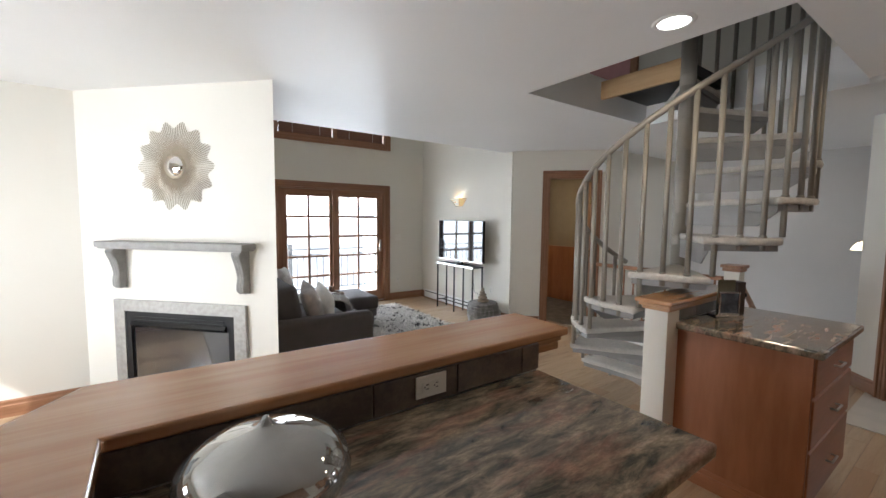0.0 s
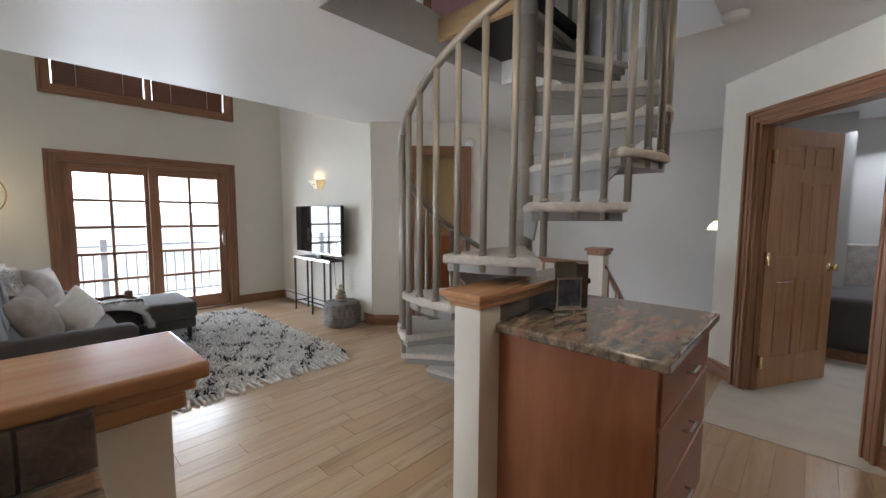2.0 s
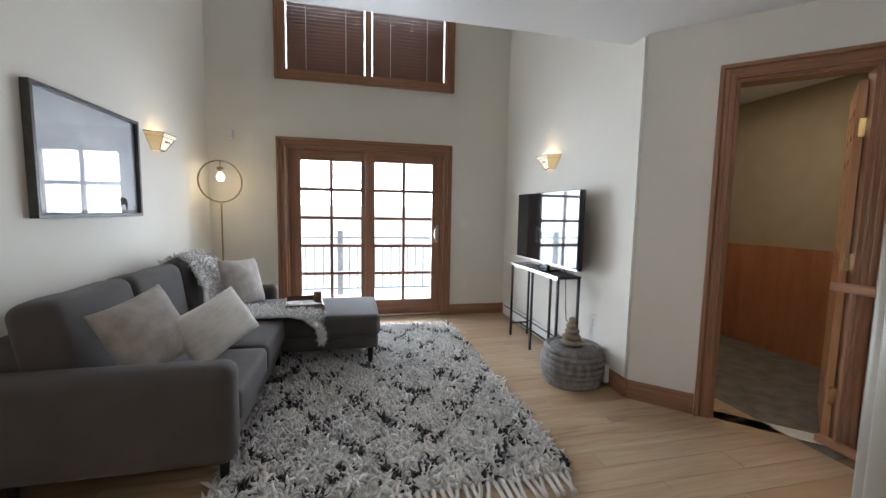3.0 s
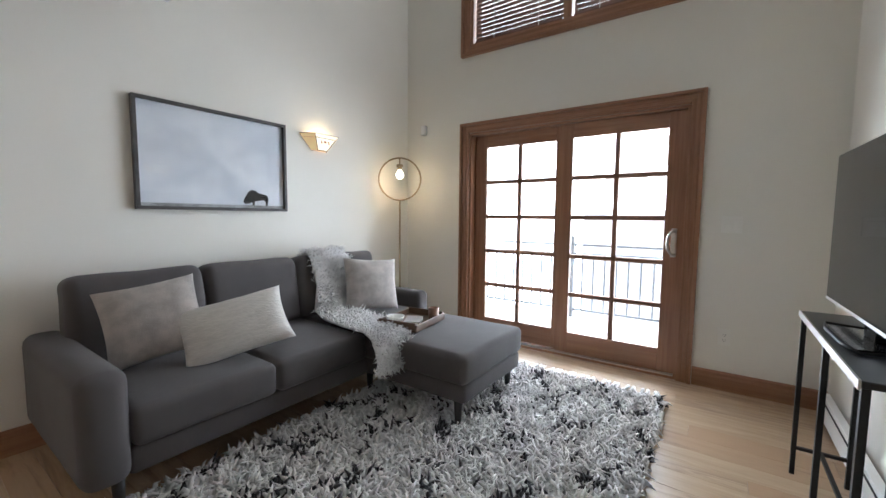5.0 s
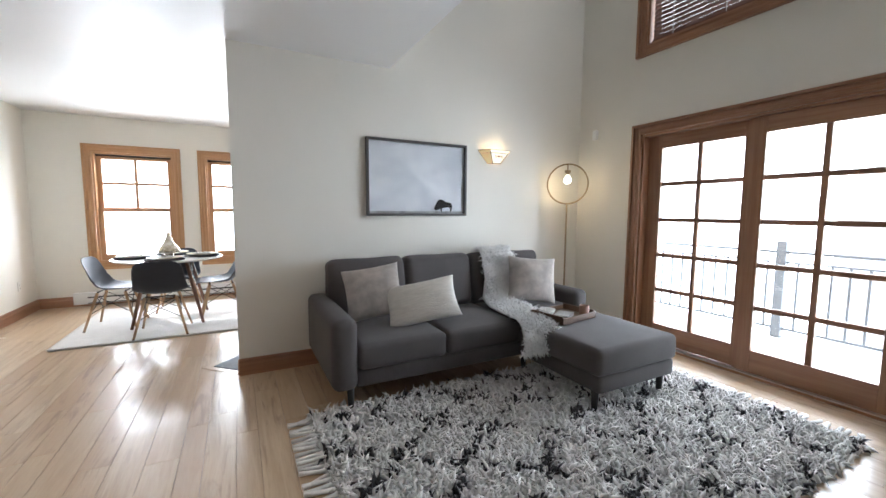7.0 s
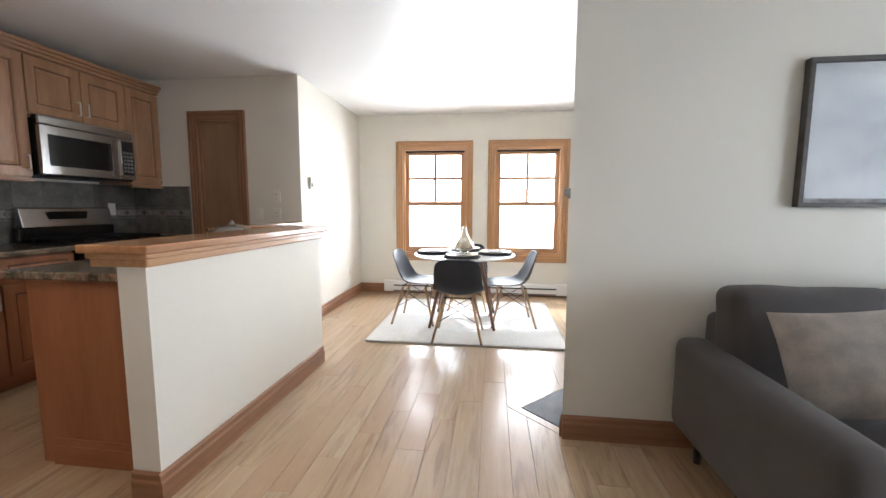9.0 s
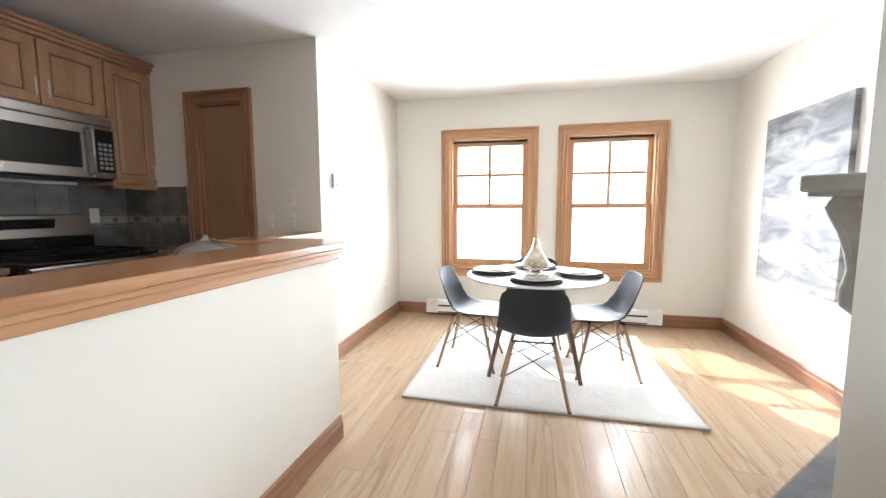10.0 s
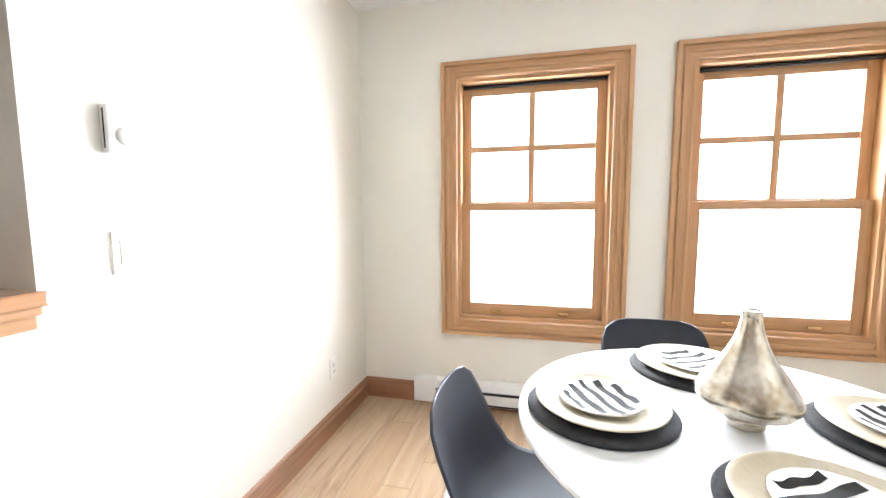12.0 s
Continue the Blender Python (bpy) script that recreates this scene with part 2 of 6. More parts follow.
# ---- mesh helpers ----
def hexa(bm, corners):
    v = [bm.verts.new(c) for c in corners]
    for f in ((3, 2, 1, 0), (4, 5, 6, 7), (0, 1, 5, 4), (1, 2, 6, 5), (2, 3, 7, 6), (3, 0, 4, 7)):
        bm.faces.new([v[i] for i in f])
    return v


def box(bm, x0, x1, y0, y1, z0, z1, bevel=0.0, seg=2):
    v = hexa(bm, [(x0, y0, z0), (x1, y0, z0), (x1, y1, z0), (x0, y1, z0), (x0, y0, z1), (x1, y0, z1), (x1, y1, z1), (x0, y1, z1)])
    if bevel:
        e = list({e for q in v for e in q.link_edges})
        bmesh.ops.bevel(bm, geom=e, offset=bevel, segments=seg, affect="EDGES", profile=0.5)
    return bm


def boxes(*items, bevel=0.0, seg=2):
    bm = bmesh.new()
    for it in items:
        one = bmesh.new()
        box(one, *it, bevel=bevel, seg=seg)
        join(bm, one)
    return bm


def join(bm, other, m=None):
    me = bpy.data.meshes.new("tmp")
    if m is not None:
        bmesh.ops.transform(other, matrix=m, verts=other.verts)
    other.to_mesh(me)
    other.free()
    bm.from_mesh(me)
    bpy.data.meshes.remove(me)
    return bm


def prism(pts, z0, z1, bevel=0.0, seg=2):
    bm = bmesh.new()
    a, b = [bm.verts.new((x, y, z0)) for x, y in pts], [bm.verts.new((x, y, z1)) for x, y in pts]
    n = len(pts)
    bm.faces.new(a[::-1]), bm.faces.new(b)
    for i in range(n):
        bm.faces.new((a[i], a[(i + 1) % n], b[(i + 1) % n], b[i]))
    bmesh.ops.recalc_face_normals(bm, faces=bm.faces)
    if bevel:
        bmesh.ops.bevel(bm, geom=list(bm.edges), offset=bevel, segments=seg, affect="EDGES", profile=0.5)
    return bm


def rod(p0, p1, r0, r1=None, seg=10, bm=None, caps=True):
    bm = bm or bmesh.new()
    p0, p1 = Vector(p0), Vector(p1)
    q = (p1 - p0).to_track_quat("Z", "Y")
    rings = []
    for p, r in ((p0, r0), (p1, r0 if r1 is None else r1)):
        rings.append([bm.verts.new(p + q @ Vector((r * math.cos(6.28319 * i / seg), r * math.sin(6.28319 * i / seg), 0))) for i in range(seg)])
    for i in range(seg):
        f = bm.faces.new((rings[0][i], rings[0][(i + 1) % seg], rings[1][(i + 1) % seg], rings[1][i]))
        f.smooth = True
    if caps:
        bm.faces.new(rings[0][::-1]), bm.faces.new(rings[1])
    return bm


def tube(points, r, seg=8, closed=False, bm=None):
    bm = bm or bmesh.new()
    pts = [Vector(p) for p in points]
    n, rings, up = len(pts), [], None
    for i, p in enumerate(pts):
        a, b = (pts[i - 1] if i or closed else p), (pts[(i + 1) % n] if i < n - 1 or closed else p)
        d = (b - a).normalized()
        if up is None:
            up = d.orthogonal().normalized()
        up = (up - d * up.dot(d)).normalized()
        w = d.cross(up)
        rr = r[i] if isinstance(r, (list, tuple)) else r
        rings.append([bm.verts.new(p + rr * (up * math.cos(6.28319 * k / seg) + w * math.sin(6.28319 * k / seg))) for k in range(seg)])
    for i in range(n if closed else n - 1):
        a, b = rings[i], rings[(i + 1) % n]
        for k in range(seg):
            bm.faces.new((a[k], a[(k + 1) % seg], b[(k + 1) % seg], b[k])).smooth = True
    if not closed:
        bm.faces.new(rings[0][::-1]), bm.faces.new(rings[-1])
    return bm


def lathe(profile, seg=32, at=(0, 0, 0), bm=None, smooth=True):
    bm = bm or bmesh.new()
    rings = []
    for r, z in profile:
        if r < 1e-5:
            rings.append([bm.verts.new((at[0], at[1], at[2] + z))])
        else:
            rings.append([bm.verts.new((at[0] + r * math.cos(6.28319 * i / seg), at[1] + r * math.sin(6.28319 * i / seg), at[2] + z)) for i in range(seg)])
    for a, b in zip(rings, rings[1:]):
        for i in range(seg):
            j = (i + 1) % seg
            q = [a[i % len(a)], a[j % len(a)], b[j % len(b)], b[i % len(b)]]
            q = [v for k, v in enumerate(q) if v not in q[:k]]
            if len(q) > 2:
                bm.faces.new(q).smooth = smooth
    bmesh.ops.recalc_face_normals(bm, faces=bm.faces)
    return bm


def cushion(w, d, h, puff=0.3, n=14, round_=5.0, noise_=0.0, seed=0):
    """A filled cushion, centred, with rounded corners and a crowned top and bottom."""
    bm = bmesh.new()
    grid = {}
    for side in (1, -1):
        for i in range(n + 1):
            for j in range(n + 1):
                u, v = 2 * i / n - 1, 2 * j / n - 1
                u, v = math.sin(u * 1.5708), math.sin(v * 1.5708)
                edge = abs(u) == 1 or abs(v) == 1
                e = (1 - abs(u) ** round_) * (1 - abs(v) ** round_)
                z = side * h / 2 * max(0, e) ** puff
                k = 1 - 0.05 * (abs(u * v)) ** 2
                if edge and side < 0:
                    grid[side, i, j] = grid[1, i, j]
                    continue
                p = Vector((u * w / 2 * k, v * d / 2 * k, z))
                if noise_:
                    p += noise_ * noise.noise_vector(p * 9 + Vector((seed, 0, 0)))
                grid[side, i, j] = bm.verts.new(p)
        for i in range(n):
            for j in range(n):
                q = [grid[side, i, j], grid[side, i + 1, j], grid[side, i + 1, j + 1], grid[side, i, j + 1]]
                bm.faces.new(q if side > 0 else q[::-1]).smooth = True
    return bm


def mesh_object(name, bm, mat):
    me = bpy.data.meshes.new(name)
    bm.to_mesh(me)
    bm.free()
    me.materials.append(mat)
    return new(name, me)


def part(name, bm, mat, parent, label="", at=None):
    ob = mesh_object(name, bm, mat)
    ob.parent = parent
    if at is not None:
        ob.matrix_basis = at
    if label:
        ob["label"] = label
    return ob


def thing(name, m, label, category, group=""):
    ob = new(name)
    ob.empty_display_size = 0.1
    ob.matrix_basis = m if isinstance(m, Matrix) else pose(*m)
    return tagged(ob, label, category, group)


def solid(name, bm, mat, label, category, kind="", group=""):
    return tagged(mesh_object(name, bm, mat), label, category, group, kind)


def structure(name, bm, mat, label, category="wall"):
    return solid(name, bm, mat, label, category, "structure")


def wall_holes(u0, u1, z0, z1, t, holes):
    """A wall in the x-z plane from y=0 back to y=t with rectangular openings (u0, u1, z0, z1) through it."""
    us = sorted({u0, u1, *[h[0] for h in holes], *[h[1] for h in holes]})
    zs = sorted({z0, z1, *[h[2] for h in holes], *[h[3] for h in holes]})
    bm, verts = bmesh.new(), {}

    def vert(i, j, k):
        if (i, j, k) not in verts:
            verts[i, j, k] = bm.verts.new((us[i], t * k, zs[j]))
        return verts[i, j, k]

    def full(i, j):
        if not (0 <= i < len(us) - 1 and 0 <= j < len(zs) - 1):
            return False
        u, z = (us[i] + us[i + 1]) / 2, (zs[j] + zs[j + 1]) / 2
        return not any(h[0] < u < h[1] and h[2] < z < h[3] for h in holes)

    for i in range(len(us) - 1):
        for j in range(len(zs) - 1):
            if not full(i, j):
                continue
            bm.faces.new([vert(i, j, 0), vert(i + 1, j, 0), vert(i + 1, j + 1, 0), vert(i, j + 1, 0)])
            bm.faces.new([vert(i, j, 1), vert(i, j + 1, 1), vert(i + 1, j + 1, 1), vert(i + 1, j, 1)])
            for di, dj, a, b in ((-1, 0, (i, j), (i, j + 1)), (1, 0, (i + 1, j + 1), (i + 1, j)), (0, -1, (i + 1, j), (i, j)), (0, 1, (i, j + 1), (i + 1, j + 1))):
                if not full(i + di, j + dj):
                    bm.faces.new([vert(*a, 0), vert(*b, 0), vert(*b, 1), vert(*a, 1)])
    bmesh.ops.recalc_face_normals(bm, faces=bm.faces)
    return bm


def placed(bm, m):
    bmesh.ops.transform(bm, matrix=m, verts=bm.verts)
    return bm


def facing(x, y, deg):
    """A frame whose x runs along a wall, whose -y points into the room and whose z is up."""
    return pose(x, y, 0, 0, 0, deg)


# ---- setting: floor, walls, ceilings ----
H = 2.435
TOP = 5.2
XW, YS, YN, XTV = -2.79, 0.87, 4.27, 3.93

# west dining wall with two windows: along +y as seen from inside, facing +x
WIN = [(1.49, 2.35, 0.56, 1.985), (2.74, 3.60, 0.56, 1.985)]
structure("wall_west", placed(wall_holes(YS - 0.3, YN + 0.3, -0.1, TOP, 0.16, WIN), facing(XW, 0, 90)), M_WALL, "cream painted wall with two sash windows")
# north wall of the living room with the patio door and the upper window
PAT = (1.34, 3.13, 0.0, 1.965)
UPW = (1.34, 3.14, 2.76, 3.72)
structure("wall_north", placed(wall_holes(0.41, 4.2, -0.1, TOP, 0.16, [PAT, UPW]), facing(0, 6.51, 0)), M_WALL, "cream painted tall wall with patio door and upper window")
# dining walls
structure("wall_dining_north", boxes((XW, -0.59, YN, YN + 0.15, -0.1, TOP)), M_WALL, "cream painted dining room wall")
structure("wall_dining_south", boxes((XW, -1.21, YS - 0.14, YS, -0.1, TOP)), M_WALL, "cream painted dining room wall")
# sofa wall and the slanted chimney wall
structure("wall_sofa", prism([(0.57, 3.09), (0.57, 6.51), (0.41, 6.51), (0.41, 3.40), (0.4931, 3.1669)], -0.1, TOP), M_WALL, "cream painted wall behind the sofa")
FPW = facing(-0.61, 4.27, -45)
structure("wall_fireplace", placed(wall_holes(0.0, 1.56, -0.1, TOP, 0.10, [(0.40, 1.33, 0.10, 0.75)]), FPW), M_WALL, "white painted slanted chimney wall")
# television wall and the slanted wall with the bathroom door
structure("wall_television", boxes((XTV, XTV + 0.14, 4.16, 6.51, -0.1, TOP)), M_WALL, "cream painted wall behind the television")
K45 = facing(XTV, 4.13, -45)
BATH = (0.485, 1.085, 0.0, 2.075)
structure("wall_bathroom", placed(wall_holes(0.0, 1.28, -0.1, H + 0.3, 0.12, [BATH]), K45), M_WALL, "cream painted slanted wall with a doorway")
# bedroom wall, slanted, facing into the kitchen
BED = pose(5.09, 0.87, 0, 0, 0, -135)
structure("wall_bedroom", placed(wall_holes(0.0, 1.66, -0.1, H + 0.3, 0.12, [(0.37, 1.24, 0.0, 2.04)]), BED), M_WALL, "cream painted slanted wall with the bedroom doorway")
structure("wall_fridge_side", boxes((3.92, 4.04, -0.93, -0.30, -0.1, H + 0.3)), M_WALL, "cream painted wall beside the fridge")
# kitchen walls
structure("wall_pantry", placed(wall_holes(-0.93, YS, -0.1, TOP, 0.14, [(-0.18, 0.24, 0.0, 2.035)]), facing(-1.07, 0, 90)), M_WALL, "cream painted kitchen wall with the pantry door")
# unseen closed box, added so no sky leaks round the pantry door
structure("pantry_blocker", boxes((-2.1, -2.0, -1.07, 0.73, -0.1, 2.7), (-2.0, -1.21, -1.07, -0.97, -0.1, 2.7), (-2.0, -1.21, -0.97, 0.73, 2.6, 2.7), (-2.0, -1.21, -0.97, 0.73, -0.2, -0.02)), M_WALL, "unseen box keeping daylight out behind the pantry door")
structure("wall_kitchen_south", boxes((-1.21, 4.04, -1.07, -0.93, -0.1, TOP)), M_WALL, "cream painted kitchen wall behind the cabinets")
# stairwell walls, cream greyed in the colour for the little light there
structure("wall_stair_far", boxes((7.0, 7.12, 0.0, 5.4, -2.9, TOP)), M_GREYSHADE, "stairwell wall with soft shade in its grey colour")
structure("wall_stair_south", boxes((5.09, 7.0, 0.75, 0.87, -2.9, H + 0.3)), M_GREYSHADE, "stairwell wall with soft shade in its grey colour")
structure("wall_stair_north", boxes((4.835, 7.0, 3.22, 3.34, -2.9, H + 0.3)), M_WALL, "cream painted stairwell wall")
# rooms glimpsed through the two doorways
structure("wall_bedroom_back", boxes((5.2, 7.6, -2.6, -2.5, -0.1, 2.7), (7.5, 7.6, -2.6, 0.7, -0.1, 2.7), (4.05, 5.2, -2.6, -2.5, -0.1, 2.7), (3.95, 4.05, -2.6, -0.95, -0.1, 2.7), (5.22, 7.6, 0.62, 0.74, -0.1, 2.7)), M_GREYSHADE, "pale grey bedroom walls")
structure("wall_bathroom_back", boxes((4.1, 6.0, 5.3, 5.4, -0.1, 2.7), (6.0, 6.1, 3.34, 5.4, -0.1, 2.7)), material("tan_wall_paint", (0.33, 0.27, 0.18), 0.85, vary=0.04), "tan painted bathroom walls")
structure("bathroom_wainscot", boxes((4.1, 5.95, 5.26, 5.30, 0, 1.0), (5.96, 6.0, 3.35, 5.30, 0, 1.0)), M_CHERRY[2], "dark stained wood wainscot", "wainscot")

# floor slab under the planks, with the stairwell cut out
structure("floor", boxes((XW - 0.1, 4.55, -1.07, 6.6, -0.25, -0.012), (4.55, 7.6, 3.2, 6.6, -0.25, -0.012), (4.55, 5.1, -1.07, 0.87, -0.25, -0.012)), M_JOINT, "dark subfloor under maple planks", "floor")
structure("bedroom_carpet", boxes((4.04, 7.6, -2.6, 0.75, -0.2, 0.006)), material("beige_cut_carpet", (0.60, 0.55, 0.47), 0.95, 0, 0.06, (5, 5, 5), 300, 0.4, sheen=0.2), "beige bedroom carpet", "carpet")
structure("bathroom_floor", boxes((4.1, 6.0, 3.3, 5.3, -0.2, -0.004)), M_GREYSLATE, "dark bathroom floor", "floor")
# emissive sheets added beyond the openings so the outdoors reads as white
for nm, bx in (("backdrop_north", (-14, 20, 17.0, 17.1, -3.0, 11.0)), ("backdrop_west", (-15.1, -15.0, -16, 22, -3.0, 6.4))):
    structure(nm, boxes(bx), M_SKYGLOW, "glowing sheet standing in for the bright outdoors", "backdrop")
structure("ground", boxes((-60, 60, -60, 60, -3.2, -3.0)), material("snowy_ground", (0.75, 0.76, 0.78), 0.8, vary=0.06, scale=(0.5, 0.5, 0.5)), "pale snowy ground outside", "ground")

# lower ceiling with the stair opening, its loft edge over the living room
HX0, HX1, HY0, HY1, YE = 2.185, 3.86, 0.71, 2.25, 4.30
cl = []
for x0, x1, y0, y1 in ((XW - 0.1, HX0, -1.07, YE), (HX1, 7.6, -2.6, YE), (HX0, HX1, -1.07, HY0), (HX0, HX1, HY1, YE), (XTV + 0.06, 7.6, YE, 5.4)):
    cl.append((x0, x1, y0, y1, H, H + 0.30))
structure("ceiling", boxes(*cl), M_CEIL, "white painted low ceiling", "ceiling")
structure("ceiling_bedroom", boxes((3.9, HX1 + 4.0, -2.62, -1.07, H + 0.01, H + 0.2)), M_CEIL, "white bedroom ceiling", "ceiling")
structure("ceiling_upper", placed(boxes((-3.1, 7.3, -1.2, 6.8, 0, 0.15)), pose(0, 0, TOP)), M_CEIL, "white painted upper ceiling", "ceiling")
# upper walls close the loft
structure("wall_loft_east", boxes((XTV + 0.2, XTV + 0.35, -1.0, 6.5, H + 0.3, TOP)), M_WALL, "cream painted loft wall")


# baseboards, stained wood with a small cap
def baseboard(x0, y0, x1, y1, mat=None):
    d = Vector((x1 - x0, y1 - y0, 0))
    bm = bmesh.new()
    prof = [(0, 0), (-0.016, 0), (-0.016, 0.085), (-0.011, 0.095), (-0.011, 0.118), (-0.004, 0.128), (0, 0.128)]
    a, b = [bm.verts.new((0, y, z)) for y, z in prof], [bm.verts.new((d.length, y, z)) for y, z in prof]
    for i in range(len(prof)):
        j = (i + 1) % len(prof)
        bm.faces.new((a[i], b[i], b[j], a[j]))
    bm.faces.new(a), bm.faces.new(b[::-1])
    bmesh.ops.recalc_face_normals(bm, faces=bm.faces)
    ob = structure("baseboard", bm, mat or M_TRIM[0], "stained wood baseboard", "baseboard")
    ob.matrix_basis = pose(x0, y0, 0, 0, 0, math.degrees(math.atan2(d.y, d.x)))


# each runs with the room on its right-hand side
BASE = [
    (0.57, 3.09, 0.57, 6.50), (0.586, 6.51, 1.245, 6.51), (3.225, 6.51, XTV, 6.51), (XTV, 6.495, XTV, 4.13), (XTV, 4.13, 4.21, 3.85),
    (XW, YS, XW, YN), (XW + 0.016, YN, -0.61, YN), (-1.07, YS, XW + 0.016, YS), (-0.61, 4.27, -0.415, 4.075), (0.55, 3.11, 0.57, 3.09),
    (4.15, -0.07, 3.93, -0.29), (5.09, 0.87, 4.90, 0.68),
    (1.261, 1.395, -0.24, 1.42), (1.245, 1.27, 1.245, 1.395),
]
for a in BASE:
    baseboard(*a)


# ---- doors and windows ----
def casing(name, m, u0, u1, z0, z1, mat, w=0.09, sill=False, parent=None):
    """Moulded casing round an opening: flat board, raised outer band and inner bead."""
    top = thing(name, m, "stained wood casing round the opening", "trim")
    top["kind"] = "structure"
    for nm, a0, a1, c0, c1, ax in (("left_casing", u0 - w, u0, z0, z1 + w, 2), ("right_casing", u1, u1 + w, z0, z1 + w, 2), ("head_casing", u0, u1, z1, z1 + w, 0)) + ((("bottom_casing", u0, u1, z0 - w, z0, 0),) if sill else ()):
        bm = boxes((a0, a1, -0.018, 0, c0 - (w if sill and ax == 2 else 0), c1), bevel=0.002)
        z0_, z1_ = c0 - (w if sill and ax == 2 else 0), c1
        if ax == 2:
            o = a0 if a1 <= u0 + 1e-6 else a1 - 0.024
            i = a1 - 0.016 if a1 <= u0 + 1e-6 else a0
            join(bm, boxes((o, o + 0.024, -0.038, -0.017, z0_, z1_), (a0 + w * 0.36, a0 + w * 0.62, -0.026, -0.017, z0_ + (w * 0.36 if sill else 0), z1_ - w * 0.36), (i, i + 0.016, -0.025, -0.017, z0_ + 0.0, z1_ - w + 0.016), bevel=0.004))
        else:
            o = c1 - 0.024 if c0 >= z1 - 1e-6 else c0
            i = c0 if c0 >= z1 - 1e-6 else c1 - 0.016
            join(bm, boxes((a0 - w, a1 + w, -0.0375, -0.017, o, o + 0.024), (a0 - w * 0.36, a1 + w * 0.36, -0.0255, -0.017, c0 + w * 0.36, c0 + w * 0.62), (a0 - 0.0, a1 + 0.0, -0.0245, -0.017, i, i + 0.016), bevel=0.004))
        part(nm, bm, mat[ax], top)
    return top


def jamb(m, u0, u1, z0, z1, depth, mat, parent, t=0.02, bottom=True):
    part("jamb", boxes((u0, u0 + t, 0, depth, z0, z1)), mat[2], parent)
    part("jamb", boxes((u1 - t, u1, 0, depth, z0, z1)), mat[2], parent)
    part("head_jamb", boxes((u0 + t, u1 - t, 0, depth, z1 - t, z1)), mat[0], parent)
    if bottom:
        part("sill", boxes((u0 + t, u1 - t, 0, depth, z0, z0 + t)), mat[0], parent)


def sash(parent, u0, u1, z0, z1, y, mat, stile, top, bottom, cols, rows, name="sash", mun=0.026, glass=None):
    frame_ = part(name, boxes((u0, u0 + stile, y, y + 0.04, z0, z1), (u1 - stile, u1, y, y + 0.04, z0, z1), bevel=0.003), mat[2], parent)
    part("top_rail", boxes((u0 + stile, u1 - stile, y + 0.001, y + 0.039, z1 - top, z1), bevel=0.003), mat[0], frame_)
    part("bottom_rail", boxes((u0 + stile, u1 - stile, y + 0.001, y + 0.039, z0, z0 + bottom), bevel=0.003), mat[0], frame_)
    a0, a1, c0, c1 = u0 + stile, u1 - stile, z0 + bottom, z1 - top
    for i in range(1, cols):
        x = a0 + (a1 - a0) * i / cols
        part("muntin", boxes((x - mun / 2, x + mun / 2, y + 0.006, y + 0.034, c0, c1), bevel=0.003), mat[2], frame_)
    for j in range(1, rows):
        z = c0 + (c1 - c0) * j / rows
        part("muntin", boxes((a0, a1, y + 0.008, y + 0.032, z - mun / 2, z + mun / 2), bevel=0.003), mat[0], frame_)
    for i in range(cols):
        for j in range(rows):
            x, z = a0 + (a1 - a0) * i / cols, c0 + (c1 - c0) * j / rows
            g = part("pane", boxes((x, x + (a1 - a0) / cols, y + 0.018, y + 0.021, z, z + (c1 - c0) / rows)), M_GLASS, frame_)
            g.visible_shadow = False
    return frame_


def dining_window(yc):
    m = facing(XW, yc, 90)
    c = casing("window_1", m, -0.43, 0.43, 0.56, 1.985, M_PALE, 0.095, True)
    tagged(c, "honey pine double-hung sash window, white daylight outside", "window")
    jamb(m, -0.43, 0.43, 0.56, 1.985, 0.15, M_PALE, c)
    sash(c, -0.4098, 0.4098, 1.235, 1.9648, 0.085, M_PALE, 0.054, 0.060, 0.042, 2, 2, "upper_sash", 0.036)
    sash(c, -0.4098, 0.4098, 0.5802, 1.265, 0.040, M_PALE, 0.054, 0.045, 0.074, 1, 1, "lower_sash")
    part("shade_roller", rod((-0.405, 0.06, 1.951), (0.405, 0.06, 1.951), 0.011), M_DARK, c, "dark rolled shade")
    for u in (-0.2, 0.2):
        part("sash_lock", boxes((u - 0.025, u + 0.025, 0.030, 0.05, 1.266, 1.276), bevel=0.003), M_BRASS, c)
        part("sash_lift", boxes((u - 0.03, u + 0.03, 0.028, 0.041, 0.60, 0.615), bevel=0.003), M_BRASS, c)


for yc in (1.92, 3.17):
    dining_window(yc)


